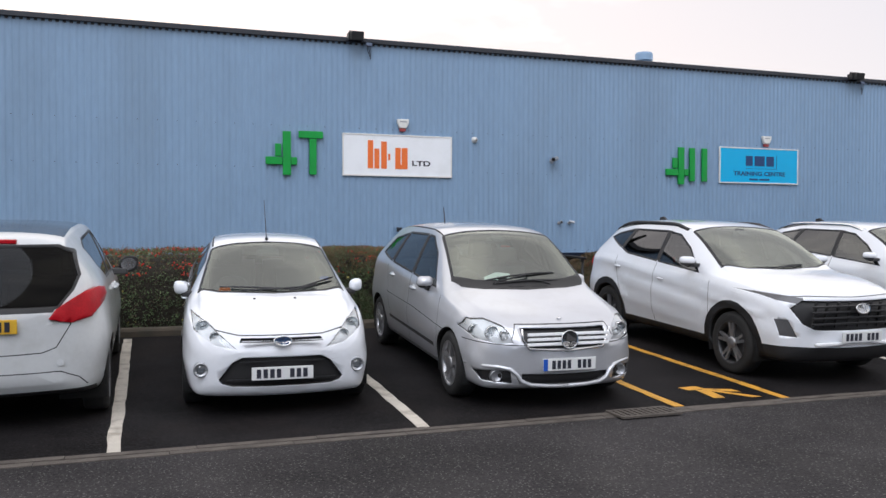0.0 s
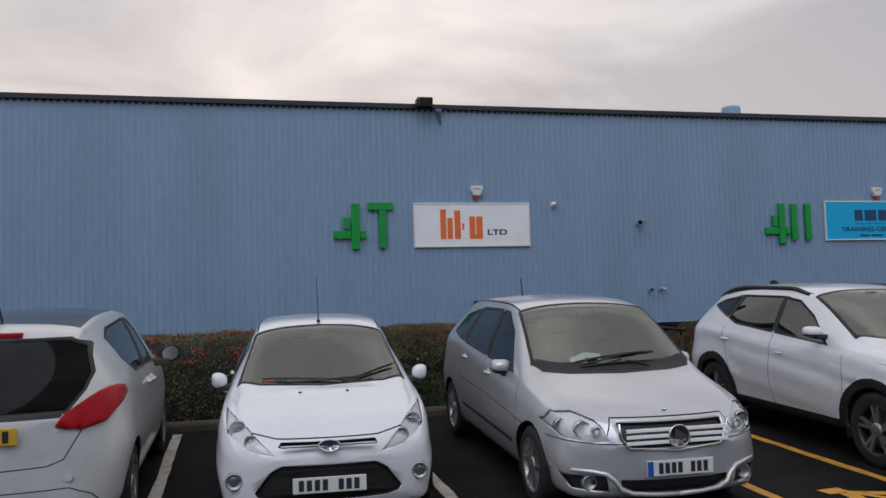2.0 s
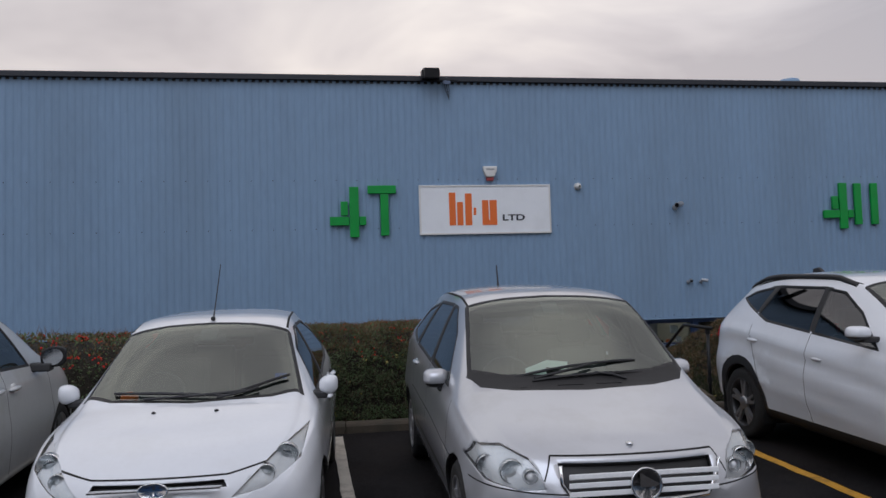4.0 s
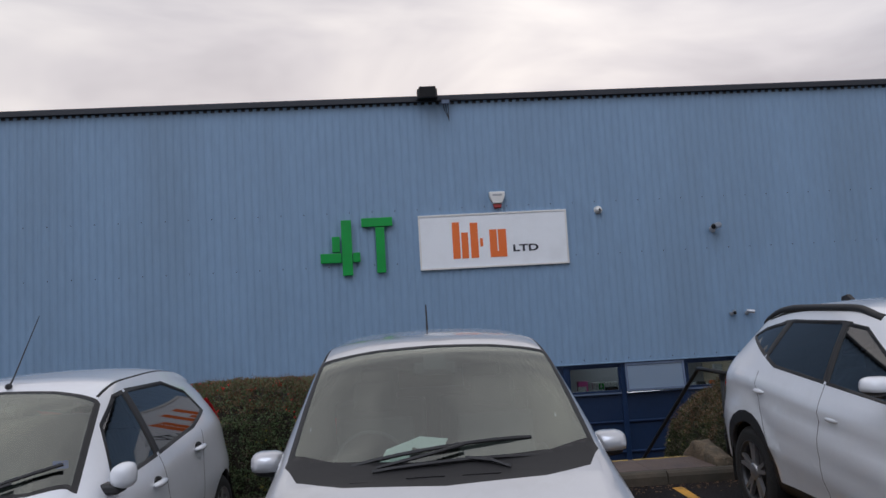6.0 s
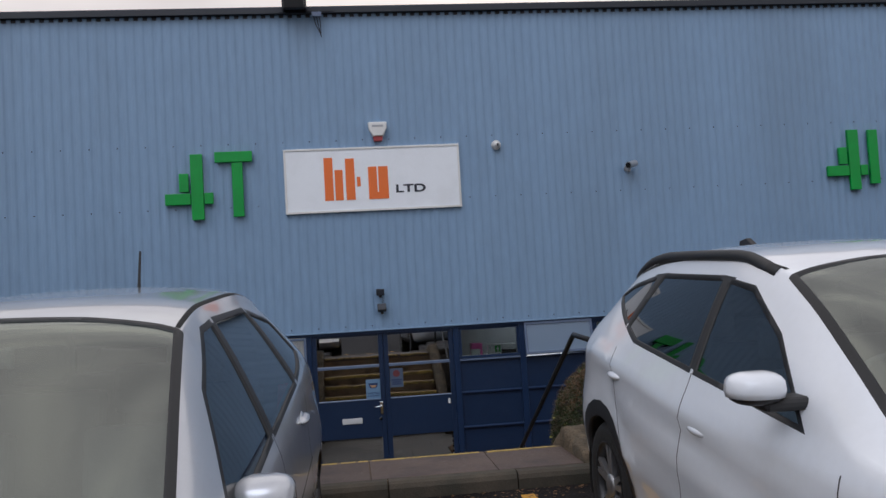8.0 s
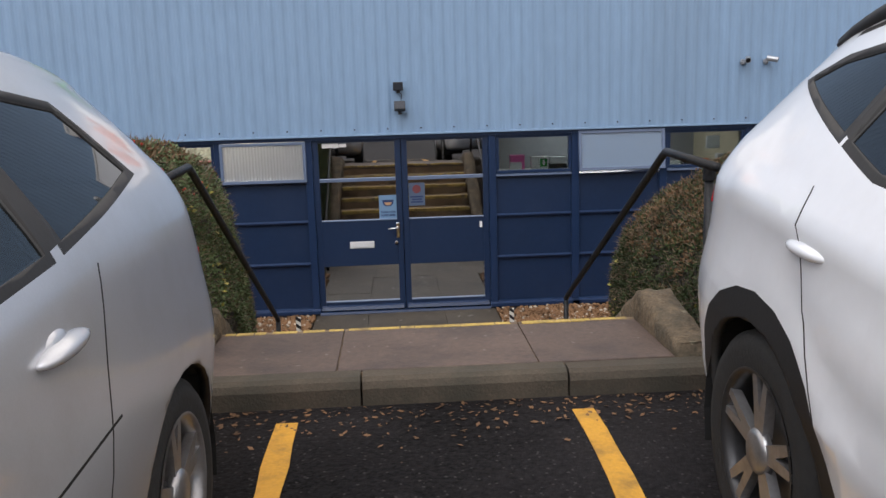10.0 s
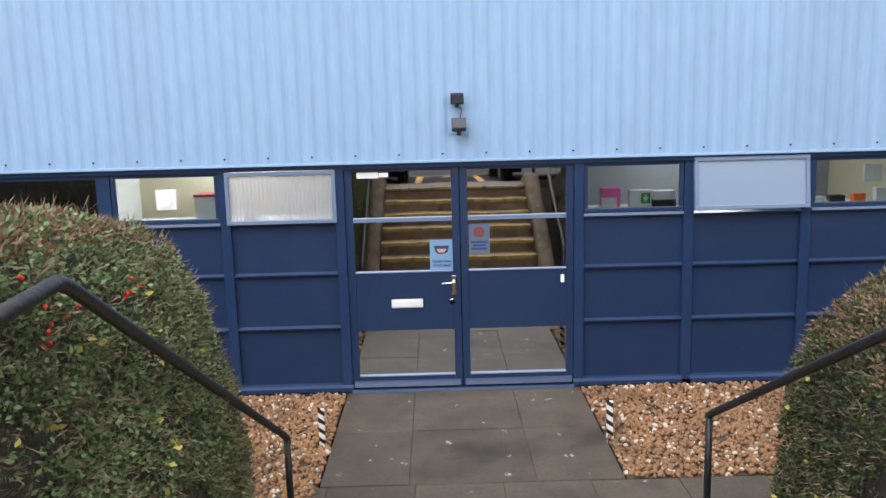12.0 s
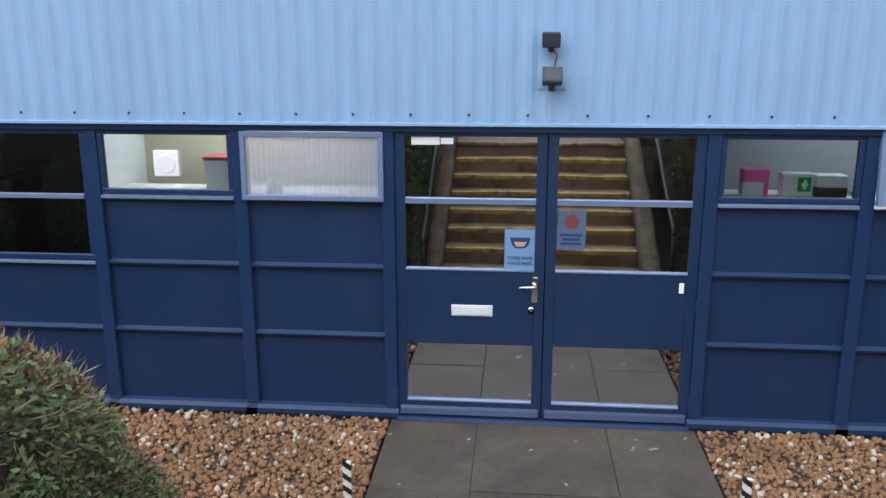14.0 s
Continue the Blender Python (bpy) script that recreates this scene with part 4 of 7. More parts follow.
def floodlight(x, z, s, up):
    o = thing("floodlight", "small black floodlight on the cladding above the doors", "floodlight", "floodlights", at=(x, CY, z))
    part("back_box", cuboid(-0.03 * s, 0.03 * s, -0.05 * s, 0.0, -0.03 * s, 0.03 * s), "black", o)
    hb = cuboid(-0.062 * s, 0.062 * s, -0.055 * s, 0.02 * s, -0.05 * s, 0.05 * s)
    bmesh.ops.transform(hb, matrix=pose(0, -0.085 * s, 0, -22 if not up else 8), verts=hb.verts[:])
    h = part("housing", hb, "black", o, bevel=0.006)
    gb = cuboid(-0.05 * s, 0.05 * s, -0.058 * s, -0.0555 * s, -0.038 * s, 0.038 * s)
    bmesh.ops.transform(gb, matrix=pose(0, -0.085 * s, 0, -22 if not up else 8), verts=gb.verts[:])
    part("lens", gb, "coping", h)
    part("sensor", lathe([(-0.09 * s, 0.0), (-0.085 * s, 0.02 * s), (-0.045 * s, 0.022 * s)], 12, axis="z", at=(0, -0.07 * s, 0)), "black", o)
    return o


floodlight(0.06, 1.735, 0.9, True)
floodlight(0.072, 1.505, 1.0, False)
plate = tagged(part("mounting_plate", cuboid(-0.02, 0.16, CY - 0.004, CY, 1.43, 1.79), "clad"), "faded square patch behind the floodlights", "plate")
wire = tagged(part("cable", rod([(0.06, CY - 0.01, 1.70), (0.10, CY - 0.02, 1.64), (0.09, CY - 0.02, 1.58), (0.07, CY - 0.01, 1.53)], 0.004, 6), "black"), "thin black cable between the two floodlights", "cable")


def roof_light(x):
    o = thing("roof_floodlight", "large dark floodlight on a bracket at the roof edge", "floodlight", "roof floodlights", at=(x, -0.13, ROOF + 0.02))
    hb = cuboid(-0.14, 0.14, -0.26, 0.02, -0.02, 0.17)
    bmesh.ops.transform(hb, matrix=pose(0, 0, 0.02, 14), verts=hb.verts[:])
    part("housing", hb, "black", o, bevel=0.015)
    part("bracket", cuboid(-0.17, -0.145, -0.15, 0.03, -0.03, 0.12), "black", o)
    part("bracket", cuboid(0.145, 0.17, -0.15, 0.03, -0.03, 0.12), "black", o)
    part("junction_box", cuboid(0.24, 0.38, -0.05, 0.0, -0.12, -0.05), "frame_grey", o, bevel=0.006)
    for k in range(3):
        part("cable", rod([(0.27 + k * 0.04, -0.02, -0.12), (0.29 + k * 0.035, 0.0, -0.22), (0.36, 0.04, -0.36 - 0.02 * k)], 0.007, 6), "coping", o)
    part("stain_flashing", cuboid(-0.2, 0.55, 0.0, 0.003, -0.04, -0.028), "black", o)
    return o


roof_light(-0.95)
roof_light(12.95)
flue = thing("roof_flue", "pale grey metal flue standing on the roof", "flue", at=(10.3, 6.0, ROOF))
part("pipe", lathe([(0, 0.23), (1.55, 0.23)], 28, axis="z"), "clad", flue, smooth=True)
part("cowl", lathe([(1.5, 0.24), (1.5, 0.29), (1.70, 0.29), (1.76, 0.26), (1.76, 0.0)], 28, axis="z"), "clad", flue)

# ---- striped marker posts, pier at the foot of the steps ----
M["stripe_white"] = mat("white_stripe", (0.6, 0.58, 0.52), 0.6, var=0.1, dirt=(0.2, 0.18, 0.14), dirt_amount=0.5)
for x in (-1.075, 1.165):
    o = thing("marker_post", "short black and white striped marker post in gravel", "marker post", "striped marker posts", at=(x, -1.22, LOW))
    part("post", cuboid(-0.024, 0.024, -0.012, 0.012, -0.05, 0.30), "stripe_white", o, bevel=0.003)
    for k in range(4):
        z = 0.01 + k * 0.078
        part("stripe", prism([(-0.0245, z + 0.035), (0.0245, z), (0.0245, z + 0.036), (-0.0245, z + 0.071)], "y", -0.0135, 0.0135), "black", o)
pier = thing("stone_pier", "short mossy stone pier at the foot of the steps", "pier", at=(-1.38, -2.80, LOW))
part("block", cuboid(-0.08, 0.08, -0.1, 0.1, -0.05, 0.50), "stone", pier, bevel=0.02)
part("cap", cuboid(-0.10, 0.10, -0.12, 0.12, 0.50, 0.57), "stone", pier, bevel=0.015)


# ---- gravel beds ----
def islands(name, colors, rough=0.7, bump=0.0, sheen=0.0):
    """A material whose colour varies from piece to piece."""
    m = bpy.data.materials.new(name)
    m.use_nodes = True
    n, l = m.node_tree.nodes, m.node_tree.links
    g, r, b = n.new("ShaderNodeNewGeometry"), n.new("ShaderNodeValToRGB"), n["Principled BSDF"]
    r.color_ramp.interpolation = "CONSTANT"
    el = r.color_ramp.elements
    for i, c in enumerate(colors):
        p = i / len(colors)
        q = el[0] if i == 0 else (el[1] if i == len(colors) - 1 else el.new(p))
        q.position, q.color = p, (*c, 1)
    tc, ns, mx = n.new("ShaderNodeTexCoord"), n.new("ShaderNodeTexNoise"), n.new("ShaderNodeMix")
    ns.inputs["Scale"].default_value = 2.2
    ns.inputs["Detail"].default_value = 5
    rg = n.new("ShaderNodeMapRange")
    rg.inputs["From Min"].default_value, rg.inputs["From Max"].default_value = 0.3, 0.7
    rg.inputs["To Min"].default_value, rg.inputs["To Max"].default_value = 0.65, 1.3
    sc = n.new("ShaderNodeVectorMath")
    sc.operation = "SCALE"
    l.new(tc.outputs["Object"], ns.inputs["Vector"])
    l.new(ns.outputs["Fac"], rg.inputs["Value"])
    l.new(g.outputs["Random Per Island"], r.inputs["Fac"])
    l.new(r.outputs["Color"], sc.inputs[0])
    l.new(rg.outputs["Result"], sc.inputs["Scale"])
    l.new(sc.outputs["Vector"], b.inputs["Base Color"])
    b.inputs["Roughness"].default_value = rough
    b.inputs["Specular IOR Level"].default_value = 0.3
    return m


def bulk(name, verts, faces, material, parent=None, label="", smooth=False):
    """Many small pieces in one mesh, from arrays."""
    me = bpy.data.meshes.new(name)
    k = faces.shape[1]
    me.vertices.add(len(verts))
    me.vertices.foreach_set("co", verts.astype(np.float32).ravel())
    me.loops.add(faces.size)
    me.loops.foreach_set("vertex_index", faces.astype(np.int32).ravel())
    me.polygons.add(len(faces))
    me.polygons.foreach_set("loop_start", np.arange(0, faces.size, k, dtype=np.int32))
    if smooth:
        me.polygons.foreach_set("use_smooth", np.ones(len(faces), bool))
    me.update(calc_edges=True)
    me.materials.append(material)
    ob = new(name, me)
    if parent:
        ob.parent = parent
    return tagged(ob, label, kind="stuff")


rng = np.random.default_rng(7)
b = bmesh.new()
bmesh.ops.create_icosphere(b, subdivisions=1, radius=1.0)
ICO_V = np.array([v.co[:] for v in b.verts])
ICO_F = np.array([[v.index for v in f.verts] for f in b.faces])
b.free()


def turns(n, full=True):
    q = rng.normal(size=(n, 4))
    q /= np.linalg.norm(q, axis=1)[:, None]
    w, x, y, z = q.T
    return np.stack([1 - 2 * (y * y + z * z), 2 * (x * y - z * w), 2 * (x * z + y * w), 2 * (x * y + z * w), 1 - 2 * (x * x + z * z),
                     2 * (y * z - x * w), 2 * (x * z - y * w), 2 * (y * z + x * w), 1 - 2 * (x * x + y * y)], 1).reshape(-1, 3, 3)


M["gravel"] = islands("gravel_stones", [(0.19, 0.105, 0.05), (0.29, 0.20, 0.115), (0.10, 0.062, 0.038), (0.32, 0.25, 0.165), (0.23, 0.13, 0.06), (0.07, 0.05, 0.04), (0.27, 0.175, 0.095), (0.16, 0.095, 0.05), (0.38, 0.33, 0.26), (0.25, 0.19, 0.125)], 0.65)


def gravel(x0, x1, y0, y1, n, label):
    g = thing("gravel_bed", label, "gravel", kind="structure")
    part("bed", cuboid(x0, x1, y0, y1, LOW - 0.12, LOW - 0.012), mat("gravel_base", (0.05, 0.033, 0.02), 0.9, var=0.5, scale=20, bump=0.8, bump_scale=40, bump_dist=0.02), g)
    p = np.stack([rng.uniform(x0, x1, n), rng.uniform(y0, y1, n), rng.uniform(LOW - 0.016, LOW + 0.012, n)], 1)
    s = rng.uniform(0.011, 0.028, n)[:, None] * rng.uniform(0.6, 1.25, (n, 3))
    v = ICO_V[None] * (1 + rng.uniform(-0.22, 0.22, (n, len(ICO_V), 1))) * s[:, None, :]
    v = np.einsum("nij,nkj->nki", turns(n), v) + p[:, None]
    f = ICO_F[None] + (np.arange(n) * len(ICO_V))[:, None, None]
    bulk("stones", v.reshape(-1, 3), f.reshape(-1, 3), M["gravel"], g)


gravel(-4.6, -1.02, -2.3, -0.05, 10500, "orange-brown pea gravel beside the paved path")
gravel(1.15, 5.2, -1.92, -0.05, 9500, "orange-brown pea gravel under the frontage")

# ---- hedges ----
M["leaf"] = islands("hedge_leaves", [(0.10, 0.145, 0.06), (0.17, 0.235, 0.105), (0.15, 0.135, 0.075), (0.21, 0.18, 0.10), (0.105, 0.16, 0.065), (0.23, 0.155, 0.095), (0.15, 0.20, 0.085), (0.27, 0.26, 0.14)], 0.55)
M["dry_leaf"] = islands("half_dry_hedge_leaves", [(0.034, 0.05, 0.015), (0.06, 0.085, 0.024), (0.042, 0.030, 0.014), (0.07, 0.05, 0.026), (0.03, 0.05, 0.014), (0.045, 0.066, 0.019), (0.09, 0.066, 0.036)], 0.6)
M["tip"] = islands("dry_twig_tips", [(0.15, 0.085, 0.042), (0.22, 0.125, 0.065), (0.11, 0.052, 0.026), (0.17, 0.125, 0.068), (0.27, 0.175, 0.10)], 0.7)
M["twig"] = islands("grey_twigs", [(0.19, 0.14, 0.095), (0.34, 0.27, 0.19), (0.09, 0.066, 0.044), (0.23, 0.165, 0.10)], 0.8)
M["yellow_leaf"] = islands("yellow_leaves", [(0.32, 0.29, 0.06), (0.24, 0.26, 0.05), (0.38, 0.33, 0.09)], 0.5)
M["berry"] = islands("red_berries", [(0.45, 0.02, 0.012), (0.30, 0.015, 0.01), (0.55, 0.05, 0.02)], 0.3)
# near-black colour that stands in for the shade deep between the leaves
M["hedge_shade_core"] = mat("hedge_shade_core", (0.020, 0.017, 0.011), 0.95, var=0.5, scale=8, bump=0.8, bump_scale=25, bump_dist=0.05)
# cross-section of the clipped hedge: (y, z) from the kerb over the top to the bank's foot
HPROF = [(-5.86, 0.16), (-5.93, 0.5), (-5.95, 0.9), (-5.90, 1.18), (-5.72, 1.36), (-5.4, 1.43), (-5.0, 1.42), (-4.6, 1.37), (-4.15, 1.25), (-3.75, 1.07), (-3.38, 0.80),
         (-3.08, 0.46), (-2.90, 0.12), (-2.80, -0.25), (-2.78, -0.65), (-2.84, -0.98)]


def hedge(end_x, far_x, label, seed, lean=0.0, leaf="leaf"):
    side = 1 if far_x > end_x else -1
    h = thing("hedge", label, "hedge", "clipped hedges on the bank")
    pr = np.array(HPROF)
    d = np.r_[0, np.cumsum(np.linalg.norm(np.diff(pr, axis=0), axis=1))]
    t = np.linspace(0, d[-1], 64)
    pr = np.stack([np.interp(t, d, pr[:, 0]), np.interp(t, d, pr[:, 1])], 1)
    c = np.array([-4.5, -0.2])
    dist = np.r_[np.array([0.0, 0.01, 0.03, 0.06, 0.1, 0.15, 0.21, 0.28, 0.36, 0.45, 0.55]), np.arange(0.65, 3.6, 0.1), np.arange(3.8, abs(far_x - end_x), 0.3)]
    R = 0.30
    rows = []
    for q in dist:
        k = math.sqrt(max(0.0, 1 - (1 - min(q / R, 1)) ** 3.2)) if q < R else 1.0
        k = max(k, 0.02)
        rows.append(np.c_[np.full(len(pr), end_x + side * q), c[0] + (pr[:, 0] - c[0]) * k, c[1] + (pr[:, 1] - c[1]) * k])
    V = np.array(rows)
    flat = V.reshape(-1, 3)
    for i, p in enumerate(flat):
        n = noise.noise(Vector(p) * 1.1 + Vector((seed, 0, 0))) * 0.09 + noise.noise(Vector(p) * 3.2) * 0.045
        flat[i] += np.array([-side * (0.5 if abs(p[0] - end_x) < 0.5 else 0.0), (p[1] - c[0]) * 0.35, 0.55]) * n
    flat[:, 0] += side * lean * np.clip((flat[:, 2] - 0.1) / 1.25, 0, 1.1) ** 2
    V = flat.reshape(V.shape)
    nr, nc = V.shape[:2]
    idx = np.arange(nr * nc).reshape(nr, nc)
    F = np.stack([idx[:-1, :-1], idx[1:, :-1], idx[1:, 1:], idx[:-1, 1:]], -1).reshape(-1, 4)
    a, bb, cc, dd = (V.reshape(-1, 3)[F[:, j]] for j in range(4))
    nrm = np.cross(bb - a, dd - a)
    area = np.linalg.norm(nrm, axis=1)
    nrm = nrm / np.maximum(area, 1e-9)[:, None]
    mid = (a + bb + cc + dd) / 4
    outw = mid - np.array([0, c[0], c[1]])
    outw[:, 0] = np.where(np.abs(mid[:, 0] - end_x) < 0.5, -side * 0.6, 0)
    nrm *= np.sign((nrm * outw).sum(1))[:, None] + 0.0
    # solid dark core just inside the leaves, painting the shade seen in gaps
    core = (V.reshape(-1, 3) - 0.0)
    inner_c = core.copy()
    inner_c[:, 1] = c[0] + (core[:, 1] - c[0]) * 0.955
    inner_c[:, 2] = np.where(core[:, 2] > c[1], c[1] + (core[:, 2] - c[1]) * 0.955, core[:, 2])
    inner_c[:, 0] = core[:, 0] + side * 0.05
    ob = bulk("shade_core_mass", inner_c, F, M["hedge_shade_core"], h, smooth=True)
    near = np.abs(mid[:, 0] - end_x)
    dens = np.where(near < 2.6, 11500.0, np.where(near < 5, 2600.0, 1100.0))
    size = np.where(near < 2.6, 1.0, np.where(near < 5, 1.4, 2.1))

    def scatter(density, depth):
        cnt = rng.poisson(area * density)
        fi = np.repeat(np.arange(len(F)), cnt)
        u, v = rng.uniform(size=(2, len(fi), 1))
        p = a[fi] * (1 - u) * (1 - v) + bb[fi] * u * (1 - v) + cc[fi] * u * v + dd[fi] * (1 - u) * v
        lump = np.array([noise.noise(Vector(q) * 5.0) for q in p])
        p = p + nrm[fi] * (rng.uniform(-depth, 0.02, len(fi)) + 0.035 * lump)[:, None]
        hole = np.array([noise.noise(Vector(q) * 8.0 + Vector((9, seed, 2))) for q in p]) < -0.14
        keep = ~(hole & (rng.uniform(size=len(fi)) < 0.82))
        return fi[keep], p[keep], lump[keep]

    def blades(fi, p, length, width, out_bias, mat_, nm):
        n = len(fi)
        dirv = rng.normal(size=(n, 3)) + nrm[fi] * out_bias + np.array([0, 0, 0.25])
        dirv /= np.linalg.norm(dirv, axis=1)[:, None]
        sd = np.cross(dirv, rng.normal(size=(n, 3)))
        sd /= np.linalg.norm(sd, axis=1)[:, None]
        L = (length * size[fi] * rng.uniform(0.6, 1.35, n))[:, None]
        W = (width * size[fi] * rng.uniform(0.7, 1.3, n))[:, None]
        up = np.cross(sd, dirv) * W * 0.35
        v = np.stack([p, p + dirv * L * 0.5 + sd * W + up, p + dirv * L, p + dirv * L * 0.5 - sd * W + up], 1)
        f = (np.arange(n) * 4)[:, None] + np.arange(4)[None]
        bulk(nm, v.reshape(-1, 3), f, mat_, h)

    fi, p, lump = scatter(dens / size, 0.06)
    top = (nrm[fi, 2] > 0.45) & (rng.uniform(size=len(fi)) < 0.45)
    blades(fi[~top], p[~top], 0.023, 0.0062, 1.0, M[leaf], "leaf_mass")
    blades(fi[top], p[top], 0.026, 0.0058, 1.4, M["tip"], "dry_tip_mass")
    fi, p, lump = scatter(dens * 0.22 / size, 0.04)
    blades(fi, p, 0.055, 0.0019, 1.4, M["twig"], "twig_mass")
    fi, p, lump = scatter(dens * 0.016, 0.01)
    pick = (lump > 0.12) & (nrm[fi, 2] < 0.25) & (p[:, 2] < 1.1)
    blades(fi[pick], p[pick], 0.032, 0.012, 1.0, M["yellow_leaf"], "yellow_leaves")
    fi, p, lump = scatter(np.where(near < 5, 420.0, 60.0), 0.01)
    pick = (lump > 0.16) & (nrm[fi, 2] > -0.1) & (p[:, 1] < -4.4) & (p[:, 2] > 1.08)
    p = p[pick]
    n = len(p)
    s = 0.0085 * size[fi[pick]] * rng.uniform(0.8, 1.2, n)
    v = ICO_V[None] * s[:, None, None] + p[:, None]
    f = ICO_F[None] + (np.arange(n) * len(ICO_V))[:, None, None]
    bulk("berry_mass", v.reshape(-1, 3), f.reshape(-1, 3), M["berry"], h, smooth=True)
    return h


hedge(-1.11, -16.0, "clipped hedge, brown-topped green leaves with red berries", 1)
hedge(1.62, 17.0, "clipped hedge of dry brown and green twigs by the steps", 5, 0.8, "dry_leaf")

# ---- plain closing wall across the road, unseen, added to darken car glass reflections ----
opp = thing("wall_opposite", "unseen blue-grey clad wall added across the road", "wall", kind="structure")
part("cladding", cuboid(X0, X1, -34.2, -34.0, ROAD_Z, 6.9), "clad", opp)
part("coping", cuboid(X0, X1, -34.25, -33.95, 6.9, 7.0), "coping", opp)
# fallen leaves and grit along the kerb
rr = np.random.default_rng(3)
n = 420
px = rr.uniform(-1.4, 1.9, n)
py = -6.27 - np.abs(rr.normal(0, 0.16, n))
pz = np.array([ground_z(v) for v in py]) + 0.006
ang = rr.uniform(0, 6.28, n)
sz = rr.uniform(0.006, 0.019, n)
d1_, d2_ = np.stack([np.cos(ang), np.sin(ang), rr.uniform(-0.3, 0.3, n)], 1) * sz[:, None], np.stack([-np.sin(ang), np.cos(ang), rr.uniform(-0.3, 0.3, n)], 1) * (sz * 0.55)[:, None]
c0 = np.stack([px, py, pz], 1)
v = np.stack([c0 - d1_, c0 + d2_, c0 + d1_, c0 - d2_], 1)
tagged(bulk("leaf_litter", v.reshape(-1, 3), np.arange(n * 4).reshape(-1, 4), islands("fallen_leaves", [(0.16, 0.09, 0.045), (0.28, 0.24, 0.18), (0.10, 0.06, 0.03), (0.36, 0.33, 0.28)])), "dry leaves and grit along the kerb foot", "leaf litter")

# ---- cars ----
M["paint_white"] = mat("white_car_paint", (0.76, 0.785, 0.83), 0.30, var=0.02, scale=1.5, fine=30, bump=0, coat=1.0, dirt=(0.60, 0.60, 0.59), dirt_scale=2.5, dirt_amount=0.22)
M["paint_dirty_white"] = mat("grubby_white_car_paint", (0.58, 0.60, 0.61), 0.34, var=0.04, scale=1.5, fine=30, bump=0, coat=0.8, dirt=(0.42, 0.43, 0.41), dirt_scale=2.2, dirt_amount=0.5)
M["paint_silver"] = mat("silver_car_paint", (0.59, 0.605, 0.64), 0.30, 0.5, var=0.04, scale=1.5, fine=200, bump=0, coat=1.0, dirt=(0.40, 0.395, 0.38), dirt_scale=2.2, dirt_amount=0.3)
M["trim"] = mat("matt_black_trim", (0.014, 0.014, 0.015), 0.55, var=0.15, scale=6, bump=0.05)
M["gap"] = mat("panel_gap", (0.01, 0.01, 0.01), 0.9, var=0.1, bump=0)
M["cabin"] = mat("dark_cabin", (0.055, 0.056, 0.057), 0.75, var=0.2, scale=6)
M["seat"] = mat("grey_seat_fabric", (0.11, 0.11, 0.112), 0.9, var=0.2, scale=10, bump=0.2)
M["roof_black"] = mat("black_roof_panel", (0.012, 0.012, 0.014), 0.15, var=0.1, bump=0, coat=0.6)
M["tyre"] = mat("tyre_rubber", (0.016, 0.016, 0.016), 0.8, var=0.3, scale=20, bump=0.2)
M["alloy"] = mat("alloy_wheel", (0.42, 0.42, 0.43), 0.35, 0.8, var=0.1, dirt=(0.16, 0.14, 0.12), dirt_scale=8, dirt_amount=0.5, bump=0)
M["dark_alloy"] = mat("dark_alloy_wheel", (0.05, 0.05, 0.052), 0.4, 0.5, var=0.1, bump=0)
M["screen"] = glass("windscreen_glass", (0.74, 0.84, 0.78), base=0.17, film=(0.95, 1.0, 0.92))
M["side_glass"] = glass("tinted_side_glass", (0.30, 0.38, 0.37), base=0.07)
M["dark_glass"] = glass("privacy_glass", (0.06, 0.065, 0.07), base=0.06)
M["rear_dark"] = glass("dark_rear_glass", (0.05, 0.055, 0.065), base=-0.03)
M["lens"] = glass("clear_lamp_lens", (0.92, 0.94, 0.95), base=0.05)
M["reflector"] = mat("lamp_reflector", (0.88, 0.89, 0.90), 0.35, 0.0, var=0.08, scale=12, bump=0)
M["lamp_dark"] = mat("lamp_housing", (0.10, 0.10, 0.105), 0.35, 0.3, var=0.1, bump=0)
M["red_lens"] = mat("red_lamp_lens", (0.36, 0.004, 0.010), 0.3, var=0.25, scale=9, bump=0.1, bump_scale=120, coat=0.0, spec=0.25)
M["amber"] = mat("amber_bulb", (0.6, 0.22, 0.05), 0.2, var=0.1, bump=0)
M["plate_white"] = mat("white_plate", (0.70, 0.71, 0.70), 0.35, var=0.03, bump=0)
M["plate_yellow"] = mat("yellow_plate", (0.65, 0.40, 0.03), 0.35, var=0.04, bump=0, dirt=(0.3, 0.2, 0.05), dirt_amount=0.3)
M["plate_blue"] = mat("plate_blue", (0.02, 0.09, 0.45), 0.4, var=0.05, bump=0)
M["paper"] = mat("crumpled_paper", (0.85, 0.90, 0.86), 0.8, var=0.08, bump=0.2)


